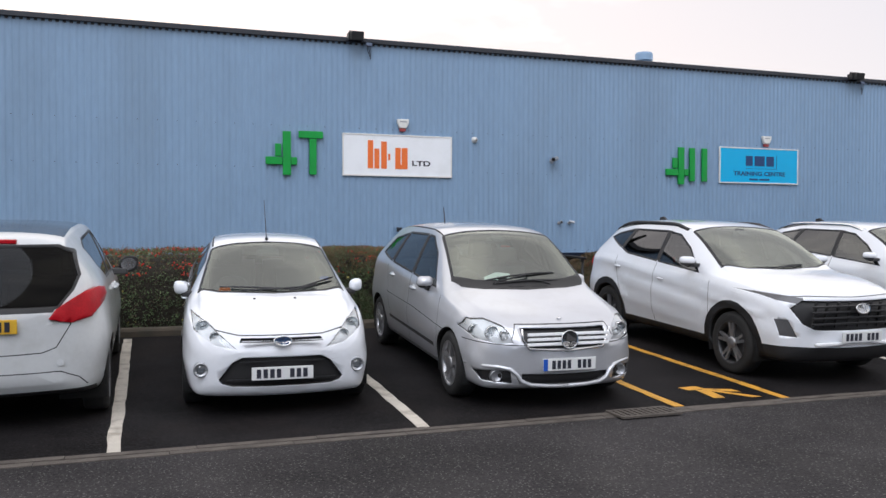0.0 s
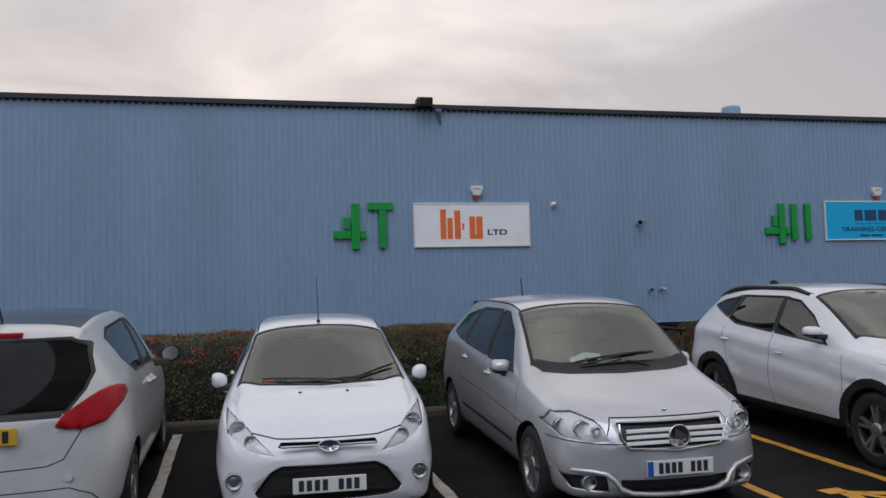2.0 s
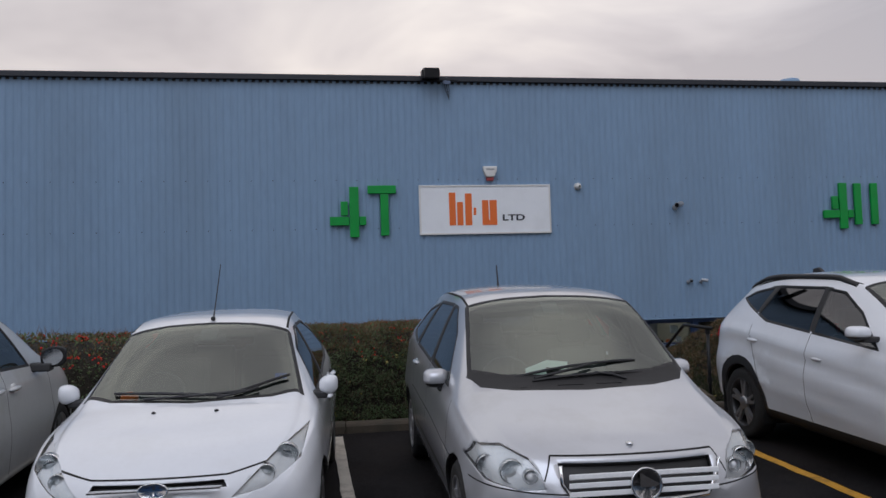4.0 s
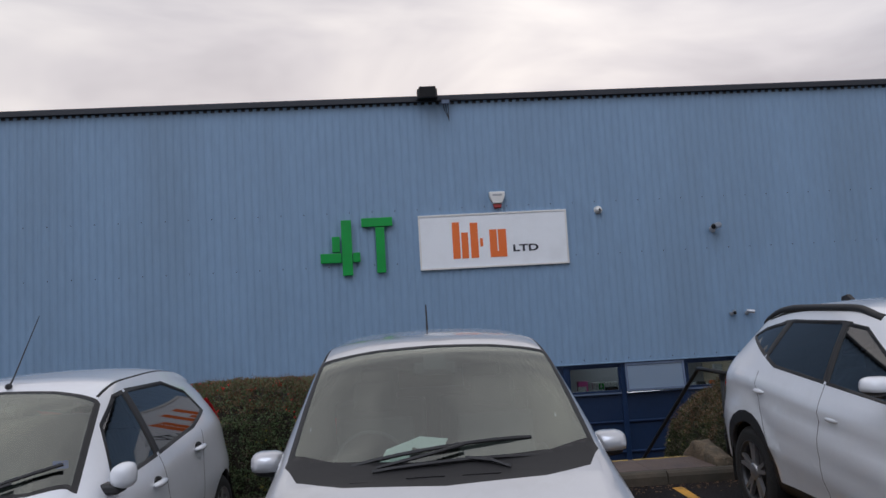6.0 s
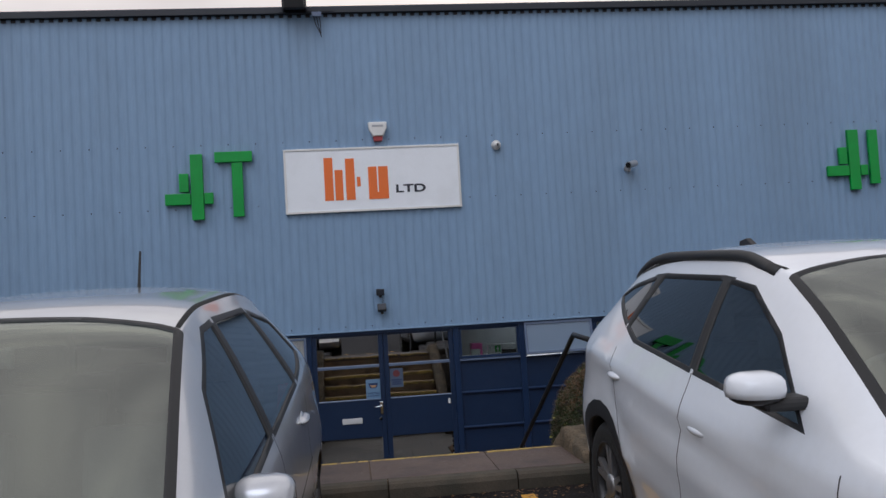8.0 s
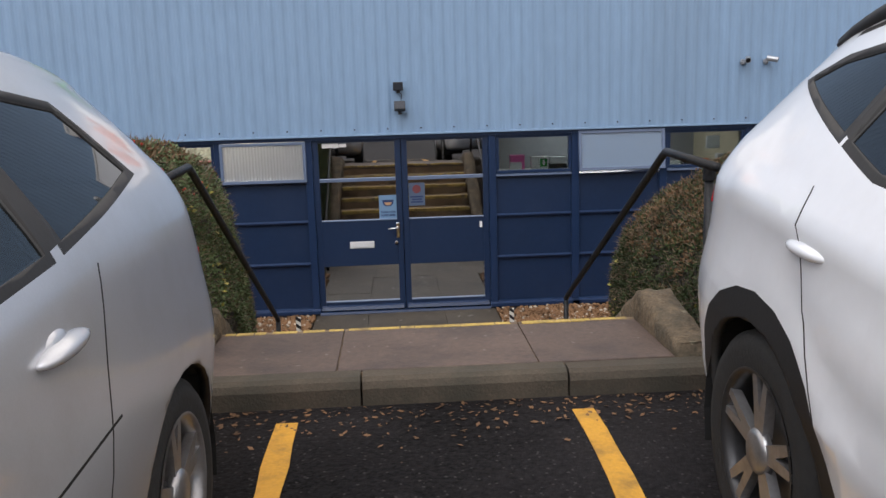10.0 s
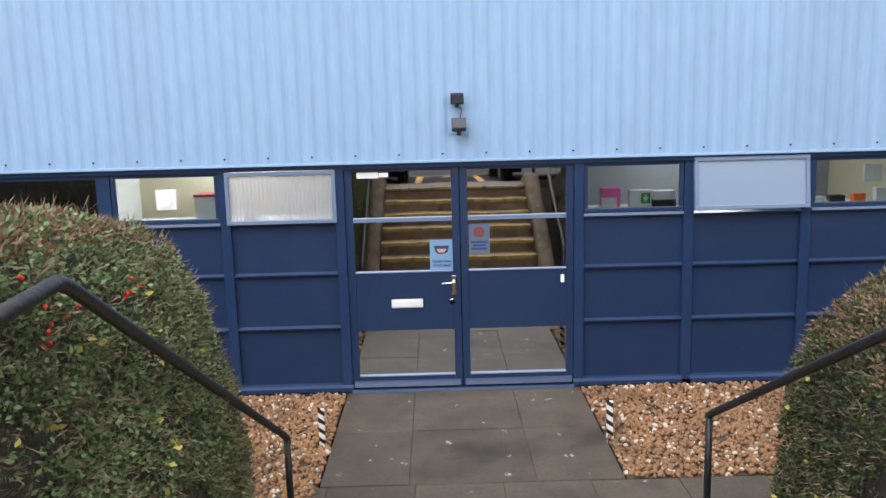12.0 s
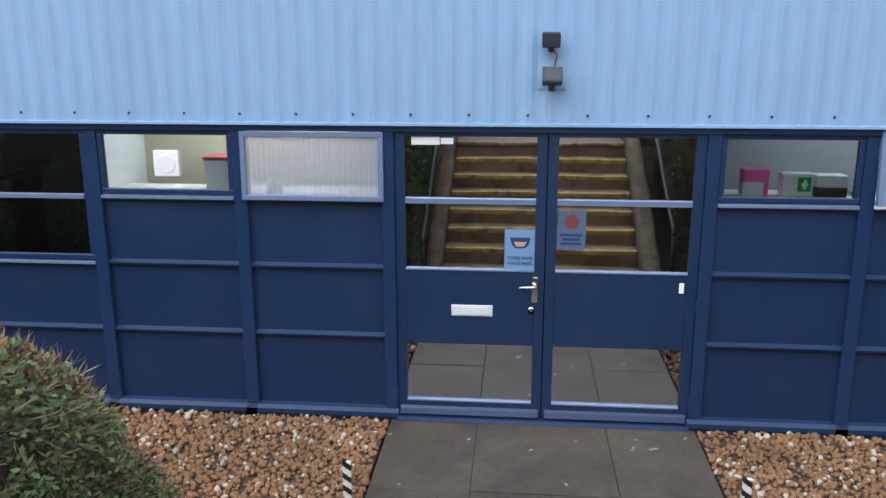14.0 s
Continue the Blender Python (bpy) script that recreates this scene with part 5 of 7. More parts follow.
def fair(ob):
    """Gives a pane the normals of one smooth surface through its points."""
    me = ob.data
    co = np.array([v.co[:] for v in me.vertices])
    mean = np.mean([v.normal[:] for v in me.vertices], 0)
    k = int(np.argmax(np.abs(mean)))
    i, j = [q for q in range(3) if q != k]
    c0, sc = co.mean(0), np.abs(co - co.mean(0)).max(0) + 1e-6
    u, v = (co[:, i] - c0[i]) / sc[i], (co[:, j] - c0[j]) / sc[j]
    deg = 4 if k == 2 else 2
    pw = [(a, b) for a in range(5) for b in range(5) if a + b <= deg]
    A = np.stack([u ** a * v ** b for a, b in pw], 1)
    w = np.linalg.lstsq(A, co[:, k], rcond=1e-6)[0]
    gu = sum(w[q] * a * u ** max(a - 1, 0) * v ** b for q, (a, b) in enumerate(pw)) / sc[i]
    gv = sum(w[q] * b * u ** a * v ** max(b - 1, 0) for q, (a, b) in enumerate(pw)) / sc[j]
    n = np.zeros_like(co)
    n[:, k], n[:, i], n[:, j] = 1.0, -gu, -gv
    n *= np.sign(mean[k]) / np.linalg.norm(n, axis=1)[:, None]
    me.normals_split_custom_set_from_vertices([tuple(q) for q in n])


def curve(*pts):
    """A smooth monotone curve through (station, value) points."""
    x, y = np.array([p[0] for p in pts], float), np.array([p[1] for p in pts], float)
    h, d = np.diff(x), np.diff(y) / np.diff(x)
    m = np.zeros(len(x))
    for i in range(1, len(x) - 1):
        if d[i - 1] * d[i] > 0:
            w1, w2 = 2 * h[i] + h[i - 1], h[i] + 2 * h[i - 1]
            m[i] = (w1 + w2) / (w1 / d[i - 1] + w2 / d[i])
    m[0], m[-1] = d[0], d[-1]

    def f(s):
        i = int(np.clip(np.searchsorted(x, s) - 1, 0, len(h) - 1))
        t = min(max((s - x[i]) / h[i], 0), 1)
        return (y[i] * (1 + 2 * t) * (1 - t) ** 2 + m[i] * h[i] * t * (1 - t) ** 2 + y[i + 1] * t * t * (3 - 2 * t) + m[i + 1] * h[i] * t * t * (t - 1))
    return f


def shell(L, zb, w, zs, ws, zr, wr, zt, bow_f, bow_r, crease=0.0):
    """A car's outer skin lofted through cross-sections; the plan bows back towards the corners at both ends."""
    st = np.unique(np.r_[np.array([0, 0.012, 0.03, 0.055, 0.085, 0.12, 0.16, 0.21, 0.27]), np.arange(0.33, L - 0.3, 0.055), L - np.array([0.27, 0.21, 0.16, 0.12, 0.085, 0.055, 0.03, 0.012, 0])])
    bm = bmesh.new()
    rings = []
    for s in st:
        b0, W, S, WS, R, WR, T = zb(s), w(s), zs(s), ws(s), zr(s), wr(s), zt(s)
        h = S - b0
        cp = [(0, b0), (0.45 * W, b0), (0.82 * W, b0), (0.935 * W, b0 + 0.06 * h), (0.975 * W, b0 + 0.24 * h), (W, b0 + 0.48 * h), (W - 0.25 * (W - WS), b0 + 0.70 * h),
              (W - 0.50 * (W - WS) + crease, b0 + 0.88 * h), (WS, S), (WS + (WR - WS) * 0.33 + 0.010, S + (R - S) * 0.33), (WS + (WR - WS) * 0.68 + 0.012, S + (R - S) * 0.68),
              (WR, R), (0.93 * WR, R + 0.50 * (T - R)), (0.70 * WR, R + 0.80 * (T - R)), (0.36 * WR, R + 0.96 * (T - R)), (0, T)]
        cp = np.array(cp)
        ext = np.vstack([cp[0] * [-1, 1] + [-0.1, 0], cp, [-cp[-2][0], cp[-2][1]]])
        ext[0] = [-cp[1][0], cp[1][1]]
        pts = []
        for i in range(len(cp) - 1):
            p0, p1, p2, p3 = ext[i], ext[i + 1], ext[i + 2], ext[i + 3]
            for t in (0, 0.333, 0.667):
                pts.append(0.5 * (2 * p1 + (p2 - p0) * t + (2 * p0 - 5 * p1 + 4 * p2 - p3) * t * t + (3 * p1 - p0 - 3 * p2 + p3) * t ** 3))
        pts.append(cp[-1])
        full = [(x, z) for x, z in pts] + [(-x, z) for x, z in pts[-2:0:-1]]
        ff, fr = bow_f * max(0.0, 1 - s / 1.1) ** 2, bow_r * max(0.0, 1 - (L - s) / 0.9) ** 2
        rings.append([bm.verts.new((x, s + (ff - fr) * (abs(x) / 0.85) ** 2.2, z)) for x, z in full])
    for a, b in zip(rings, rings[1:]):
        n = len(a)
        for j in range(n):
            bm.faces.new([a[j], a[(j + 1) % n], b[(j + 1) % n], b[j]])
    for ring, bow, s in ((rings[0], bow_f, 0.0), (rings[-1], -bow_r, L)):
        c = Vector((0, s, sum(v.co.z for v in ring) / len(ring)))
        prev = ring
        for k in (0.72, 0.45, 0.2):
            new_ring = []
            for v in ring:
                p = c.lerp(v.co, k)
                p.y = s + bow * (abs(p.x) / 0.85) ** 2.2 - (0.012 if s == 0 else -0.012) * (1 - k)
                new_ring.append(bm.verts.new(p))
            for j in range(len(ring)):
                bm.faces.new([prev[j], prev[(j + 1) % len(ring)], new_ring[(j + 1) % len(ring)], new_ring[j]])
            prev = new_ring
        bm.faces.new(prev)
    bmesh.ops.recalc_face_normals(bm, faces=bm.faces[:])
    return bm


AX = {"x": (1, 2), "y": (0, 2), "z": (0, 1)}


def inside(p, poly):
    r, j = False, len(poly) - 1
    for i in range(len(poly)):
        a, b = poly[i], poly[j]
        if (a[1] > p[1]) != (b[1] > p[1]) and p[0] < (b[0] - a[0]) * (p[1] - a[1]) / (b[1] - a[1]) + a[0]:
            r = not r
        j = i
    return r


def cut(bm, poly, axis, test):
    """Scores a polygon, seen along an axis, into the skin and returns the faces within it."""
    i, j = AX[axis]
    lo = [min(p[k] for p in poly) - 0.08 for k in (0, 1)]
    hi = [max(p[k] for p in poly) + 0.08 for k in (0, 1)]
    for a, b in zip(poly, poly[1:] + poly[:1]):
        fs = []
        for f in bm.faces:
            c = f.calc_center_median()
            if lo[0] < c[i] < hi[0] and lo[1] < c[j] < hi[1] and test(c, f.normal):
                fs.append(f)
        co, no = [0, 0, 0], [0, 0, 0]
        co[i], co[j] = a
        no[i], no[j] = -(b[1] - a[1]), b[0] - a[0]
        geom = list({e for f in fs for e in f.edges}) + list({v for f in fs for v in f.verts}) + fs
        bmesh.ops.bisect_plane(bm, geom=geom, plane_co=co, plane_no=no, dist=1e-5)
    bm.normal_update()
    out = []
    for f in bm.faces:
        c = f.calc_center_median()
        if lo[0] < c[i] < hi[0] and lo[1] < c[j] < hi[1] and test(c, f.normal) and inside((c[i], c[j]), poly):
            out.append(f)
    return out


def lift(bm, faces, push=0.0, remove=True):
    """Takes faces out of the skin into a bmesh of their own, pushed along their normals."""
    nb, vm = bmesh.new(), {}
    for f in faces:
        for v in f.verts:
            if v not in vm:
                vm[v] = nb.verts.new(v.co + v.normal * push)
        nb.faces.new([vm[v] for v in f.verts])
    if remove:
        bmesh.ops.delete(bm, geom=faces, context="FACES")
    nb.normal_update()
    return nb


def grown(poly, d):
    """The polygon pushed outwards by d."""
    n = len(poly)
    area = sum(poly[i][0] * poly[(i + 1) % n][1] - poly[(i + 1) % n][0] * poly[i][1] for i in range(n))
    sg = 1 if area > 0 else -1
    out = []
    for i in range(n):
        p0, p1, p2 = (Vector(poly[(i + k - 1) % n]) for k in range(3))
        n1 = Vector(((p1 - p0).y, -(p1 - p0).x)).normalized() * sg
        n2 = Vector(((p2 - p1).y, -(p2 - p1).x)).normalized() * sg
        m = (n1 + n2).normalized()
        out.append(tuple(p1 + m * d / max(0.4, m.dot(n1))))
    return out


def strips(pts, wd):
    """Thin quads along a polyline."""
    out = []
    for a, b in zip(pts, pts[1:]):
        a, b = Vector(a), Vector(b)
        n = Vector((-(b - a).y, (b - a).x)).normalized() * wd / 2
        out.append([tuple(a + n), tuple(b + n), tuple(b - n), tuple(a - n)])
    return out


def arc(cx, cz, r, a0, a1, n):
    return [(cx + r * math.cos(radians(a0 + (a1 - a0) * k / n)), cz + r * math.sin(radians(a0 + (a1 - a0) * k / n))) for k in range(n + 1)]


def mirror_poly(poly):
    return [(-x, z) for x, z in poly][::-1]


def make_wheel(R, wd, spokes, twin, face_mat, dark=False):
    """A tyre, rim and spokes as separate parts under an Empty; the outer face looks to +x."""
    w = new("wheel")
    r = R * 0.68
    part("tyre", lathe([(-wd / 2, r), (-wd / 2, R - 0.03), (-wd / 2 + 0.02, R - 0.006), (-wd / 2 + 0.05, R), (wd / 2 - 0.05, R), (wd / 2 - 0.02, R - 0.006), (wd / 2, R - 0.03), (wd / 2 + 0.004, R - 0.06),
                        (wd / 2 - 0.004, r)], 40, caps=False), "tyre", w, smooth=True)
    part("rim", lathe([(-wd / 2, r), (-wd / 2 + 0.03, r - 0.02), (wd / 2 - 0.04, r - 0.025), (wd / 2 - 0.012, r - 0.018), (wd / 2 + 0.002, r - 0.004), (wd / 2, r + 0.004)], 36, caps=False), "dark_alloy" if dark else face_mat, w, smooth=True)
    part("brake_disc", lathe([(0.0, 0.0), (0.02, 0.0), (0.02, r * 0.75), (0.0, r * 0.75)], 28), "lamp_dark", w)
    for k in range(spokes):
        a = 2 * math.pi * k / spokes
        for off in ((-0.16, 0.16) if twin else (0.0,)):
            ax0, ax1 = a + off * 0.6, a + off
            hw0, hw1 = (0.020, 0.013) if twin else (0.034, 0.026)
            p0 = Vector((0, math.cos(ax0), math.sin(ax0)))
            p1 = Vector((0, math.cos(ax1), math.sin(ax1)))
            t0, t1 = Vector((0, -p0.z, p0.y)), Vector((0, -p1.z, p1.y))
            q = []
            b = bmesh.new()
            for p, t, rr, hw, xo in ((p0, t0, 0.05, hw0, wd / 2 - 0.015), (p1, t1, r - 0.012, hw1, wd / 2 - 0.008)):
                for xx in (xo, xo - 0.03):
                    for sgn in (-1, 1):
                        q.append(b.verts.new(p * rr + t * hw * sgn + Vector((xx, 0, 0))))
            for f in ((0, 1, 5, 4), (2, 6, 7, 3), (0, 4, 6, 2), (1, 3, 7, 5), (0, 2, 3, 1), (4, 5, 7, 6)):
                b.faces.new([q[i] for i in f])
            bmesh.ops.recalc_face_normals(b, faces=b.faces[:])
            part("spoke", b, face_mat, w)
    part("hub_cap", lathe([(wd / 2 - 0.03, 0.075), (wd / 2 - 0.008, 0.062), (wd / 2 - 0.002, 0.05), (wd / 2, 0.0)], 24), face_mat, w, smooth=True)
    return w


def ellipsoid(c, r, bm=None, seg=16):
    bm = bm or bmesh.new()
    bmesh.ops.create_uvsphere(bm, u_segments=seg, v_segments=10, radius=1.0, matrix=Matrix.Translation(c) @ Matrix.Diagonal((*r, 1)))
    return bm


def seat(car, x, y, z, s=1.0):
    b = cuboid(-0.24 * s, 0.24 * s, -0.25, 0.25, 0, 0.14)
    bk = cuboid(-0.23 * s, 0.23 * s, -0.06, 0.06, 0, 0.58)
    bmesh.ops.transform(bk, matrix=pose(0, 0.24, 0.12, -14), verts=bk.verts[:])
    hr = cuboid(-0.13, 0.13, -0.045, 0.045, 0, 0.18)
    bmesh.ops.transform(hr, matrix=pose(0, 0.40, 0.72, -10), verts=hr.verts[:])
    for nm, m in (("seat_cushion", b), ("seat_back", bk), ("headrest", hr)):
        bmesh.ops.transform(m, matrix=pose(x, y, z), verts=m.verts[:])
        part(nm, m, "seat", car, bevel=0.03)


def build_car(c):
    """One parked car from a table of its curves and outlines; nose at y = 0, tail at y = L."""
    L, W = c["L"], c["W"]
    car = thing("car", c["label"], "car", "parked cars")
    bm = shell(L, c["zb"], c["w"], c["zs"], c["ws"], c["zr"], c["wr"], c["zt"], c["bow_f"], c["bow_r"], c.get("crease", 0.0))
    if "sculpt" in c:
        for v in bm.verts:
            if abs(v.co.x) > W * 0.72:
                v.co.x += math.copysign(c["sculpt"](v.co.y, v.co.z), v.co.x)
        bm.normal_update()
    R, ax_f, ax_r = c["R"], c["axles"][0], c["axles"][1]
    sides = lambda p, n: abs(p.x) > 0.3 and abs(n.x) > 0.25
    low = lambda p, n: abs(p.x) > W - 0.30
    ahead = lambda p, n: p.y < 0.9 and n.y < 0.25
    behind = lambda p, n: p.y > L - 0.55 and n.y > 0.08

    def stain(faces, k):
        for f in faces:
            f.material_index = k

    # shut lines and trim scored into the skin
    for line in c.get("side_lines", ()):
        for q in strips(line, 0.007):
            stain(cut(bm, q, "x", sides), 1)
    for line in c.get("front_lines", ()):
        for ln in (line, [(-x, z) for x, z in line]):
            for q in strips(ln, 0.008):
                stain(cut(bm, q, "y", ahead), 1)
    for line in c.get("rear_lines", ()):
        for ln in (line, [(-x, z) for x, z in line]):
            for q in strips(ln, 0.008):
                stain(cut(bm, q, "y", behind), 1)
    for poly in c.get("side_trim", ()):
        stain(cut(bm, poly, "x", lambda p, n: abs(p.x) > W - 0.35), 2)
    for poly in c.get("front_trim", ()):
        stain(cut(bm, poly, "y", ahead), 2)
    for poly in c.get("rear_trim", ()):
        stain(cut(bm, poly, "y", behind), 2)
    if "roof_panel" in c:
        stain(cut(bm, c["roof_panel"], "z", lambda p, n: p.z > 1.3 and n.z > 0.3), 3)
    for line in c.get("roof_lines", ()):
        for ln in (line, [(-x, y) for x, y in line]):
            for q in strips(ln, 0.016):
                stain(cut(bm, q, "z", lambda p, n: p.z > 1.2 and n.z > 0.2), 1)
    # wheel arches
    for ax in (ax_f, ax_r):
        if c.get("cladding"):
            stain(cut(bm, arc(ax, R, R + 0.125, -30, 210, 16), "x", low), 2)
        gone = cut(bm, arc(ax, R - 0.01, R + 0.045, -25, 205, 18), "x", low)
        bmesh.ops.delete(bm, geom=gone, context="FACES")
    panes = []
    # windscreen and rear window
    ws_poly = c["screen"]
    if "scuttle" in c:
        stain(cut(bm, c["scuttle"], "z", lambda p, n: p.z > 0.82 and n.z > 0.15), 2)
    top = lambda p, n: p.z > c["screen_z"] and n.z > 0.15
    stain(cut(bm, grown(ws_poly, 0.028), "z", top), 2)
    panes.append(("windscreen", lift(bm, cut(bm, ws_poly, "z", top), -0.004), "screen"))
    if "rear_window" in c:
        stain(cut(bm, grown(c["rear_window"], 0.02), "y", lambda p, n: p.y > L - 1.0 and n.y > 0.1), 2)
        panes.append(("rear_window", lift(bm, cut(bm, c["rear_window"], "y", lambda p, n: p.y > L - 1.0 and n.y > 0.1), -0.004), c["rear_glass"]))
    for poly in c["pillars"]:
        stain(cut(bm, poly, "x", lambda p, n: sides(p, n) and p.z > 0.7), 2)
    for poly, gm in c["side_windows"]:
        stain(cut(bm, grown(poly, 0.022), "x", lambda p, n: sides(p, n) and p.z > 0.7), 2)
    for poly, gm in c["side_windows"]:
        fs = cut(bm, poly, "x", lambda p, n: sides(p, n) and p.z > 0.7)
        for sg in (1, -1):
            panes.append(("side_window", lift(bm, [f for f in fs if f.is_valid and f.calc_center_median().x * sg > 0], -0.005), gm))
    # lamps, grilles and intakes
    lamps = []
    for nm, poly, test, kind_ in [(n_, p_, ahead, k_) for n_, p_, k_ in c["front_parts"]] + [(n_, p_, behind, k_) for n_, p_, k_ in c.get("rear_parts", ())]:
        for q in ((poly,) if kind_.endswith("!") else (poly, mirror_poly(poly))):
            fs = cut(bm, q, "y", test)
            if not fs:
                continue
            bm.normal_update()
            lamps.append((nm, kind_.strip("!"), lift(bm, fs, 0.0, remove=False), lift(bm, fs, -0.022 if kind_ == "lamp" else -0.03), q))
    body = part("body", bm, [c["paint"], "gap", "trim", "roof_black", "cabin"], car, c["body_label"], smooth=True)
    so = body.modifiers.new("thickness", "SOLIDIFY")
    so.thickness, so.offset, so.material_offset, so.material_offset_rim = 0.03, -1.0, 4, 2
    for nm, b, gm in panes:
        if len(b.faces):
            fair(part(nm, b, gm, car, smooth=True))
    for nm, kind_, outer, inner_, poly in lamps:
        cx, cz = sum(p[0] for p in poly) / len(poly), sum(p[1] for p in poly) / len(poly)
        yo = min(v.co.y for v in outer.verts) if cz and nm != "tail_lamp" else max(v.co.y for v in outer.verts)
        if kind_ == "lamp":
            o = part(nm, outer, "lens", car, "clear plastic headlamp cover", smooth=True)
            part("housing", inner_, "reflector", o, smooth=True)
            sg = 1 if cx > 0 else -1
            for bx, bz, br in c["bulbs"]:
                px, pz = sg * bx, bz
                ys = [v.co.y for v in o.data.vertices if math.hypot(v.co.x - px, v.co.z - pz) < 0.09]
                yb = (sum(ys) / len(ys) if ys else yo) + 0.004
                part("bulb_bowl", lathe([(0.03, br * 0.55), (0.01, br * 0.75), (-0.006, br), (-0.012, br * 1.04), (-0.006, br * 1.08), (0.03, br * 1.1)], 22, axis="y", at=(px, yb, pz)), "chrome", o, smooth=True)
                part("bulb", ellipsoid((px, yb + 0.012, pz), (br * 0.62, 0.02, br * 0.62)), "lens" if br > 0.04 else "reflector", o, smooth=True)
        elif kind_ == "darklamp":
            inner_.free()
            part(nm, outer, "lamp_dark", car, smooth=True)
        elif kind_ == "red":
            inner_.free()
            o = part(nm, outer, "red_lens", car, "glossy red lens", smooth=True)
            so = o.modifiers.new("thickness", "SOLIDIFY")
            so.thickness, so.offset = 0.03, 0.4
        else:
            outer.free()
            part(nm, inner_, "trim", car, "black grille opening", smooth=True)
    # wheel wells, wheels
    for ax in (ax_f, ax_r):
        for sg in (1, -1):
            prof_ = arc(ax, R - 0.01, R + 0.05, -20, 200, 14)
            b = bmesh.new()
            a_, b_ = [b.verts.new((sg * (W - 0.40), p, q)) for p, q in prof_], [b.verts.new((sg * (W - 0.035), p, q)) for p, q in prof_]
            for k in range(len(prof_) - 1):
                b.faces.new([a_[k], a_[k + 1], b_[k + 1], b_[k]])
            b.faces.new(a_)
            part("wheel_well", b, "gap", car)
    wheel = make_wheel(R, 0.205, c["spokes"][0], c["spokes"][1], c["wheel_mat"], c.get("wheel_dark", False))
    wheel.parent = car
    wheel.matrix_basis = pose(W - 0.105 - 0.025, ax_f, R, 0, 0, 0)
    for x, ax, rz in ((-(W - 0.13), ax_f, 180), (W - 0.13, ax_r, 0), (-(W - 0.13), ax_r, 180)):
        copy_thing(wheel, pose(x, ax, R, 25 * ax, 0, rz))
    # cabin
    cy, bz = c["cowl"], c["belt"]
    part("floor_pan", cuboid(-W + 0.12, W - 0.12, cy - 0.1, L - 0.35, 0.30, 0.36), "cabin", car)
    d = prism([(cy + 0.0, bz - 0.16), (cy + 0.06, bz - 0.06), (cy + 0.20, bz - 0.02), (cy + 0.42, bz - 0.03), (cy + 0.48, bz - 0.12), (cy + 0.40, bz - 0.40), (cy + 0.02, bz - 0.4)], "x", -W + 0.24, W - 0.24)
    part("dashboard", d, "cabin", car, bevel=0.02)
    for x in (-0.36, 0.36):
        seat(car, x, cy + 0.95, 0.42)
        seat(car, x, cy + 1.75, 0.44, 1.35)
    sw = bmesh.new()
    lathe([(0.012 * math.cos(a), 0.185 + 0.012 * math.sin(a)) for a in [2 * math.pi * k / 8 for k in range(9)]], 28, sw, axis="y")
    cuboid(-0.17, 0.17, -0.008, 0.008, -0.02, 0.02, sw)
    bmesh.ops.transform(sw, matrix=pose(-c["drive"] * 0.36, cy + 0.58, bz - 0.03, -25), verts=sw.verts[:])
    part("steering_wheel", sw, "cabin", car, smooth=True)
    my, mz = c["mirror_in"]
    b = cuboid(-0.115, 0.115, -0.015, 0.015, -0.035, 0.035)
    bmesh.ops.transform(b, matrix=pose(0, my, mz, -10), verts=b.verts[:])
    part("rear_view_mirror", b, "cabin", car, bevel=0.012)
    part("sensor_pod", prism([(my - 0.10, mz + 0.0), (my + 0.02, mz + 0.07), (my + 0.02, mz + 0.02)], "x", -0.06, 0.06), "cabin", car)
    # door mirrors
    mx, mmy, mmz = c["mirror"]
    rx_, ry_, rz_ = c["mirror_size"]
    for sg in (1, -1):
        hb = ellipsoid((0, 0, 0), (rx_, ry_, rz_), seg=20)
        for v in hb.verts:
            if v.co.y > ry_ * 0.25:
                v.co.y = ry_ * 0.25
            v.co.z += 0.12 * rz_ * (v.co.x * sg / rx_)
            v.co.z = math.copysign(rz_ * min(1.0, abs(v.co.z) / rz_) ** 0.62, v.co.z)
            v.co.x = math.copysign(rx_ * min(1.0, abs(v.co.x) / rx_) ** 0.72, v.co.x)
            if v.co.x * sg < 0:
                v.co.z *= 1 + 0.22 * v.co.x * sg / rx_
        bmesh.ops.translate(hb, verts=hb.verts[:], vec=(sg * mx, mmy, mmz))
        o = part("door_mirror", hb, c["mirror_mat"], car, smooth=True)
        if c.get("mirror_cap"):
            cb = ellipsoid((0, 0, 0), (rx_ * 1.05, ry_ * 1.05, rz_ * 1.05), seg=20)
            for v in cb.verts:
                v.co.y = min(v.co.y, ry_ * 0.22)
                v.co.z = math.copysign(rz_ * 1.08 * min(1.0, abs(v.co.z) / rz_) ** 0.58, v.co.z)
                v.co.x = math.copysign(rx_ * 1.06 * min(1.0, abs(v.co.x) / rx_) ** 0.68, v.co.x)
                v.co.z = max(v.co.z, -rz_ * 0.4)
            bmesh.ops.translate(cb, verts=cb.verts[:], vec=(sg * mx, mmy, mmz))
            part("mirror_cap", cb, c["mirror_cap"], o, "painted mirror cap", smooth=True)
        gb = lathe([(ry_ * 0.25 - 0.002, 1.0), (ry_ * 0.25 + 0.004, 0.98), (ry_ * 0.25 + 0.004, 0.0)], 24, axis="y")
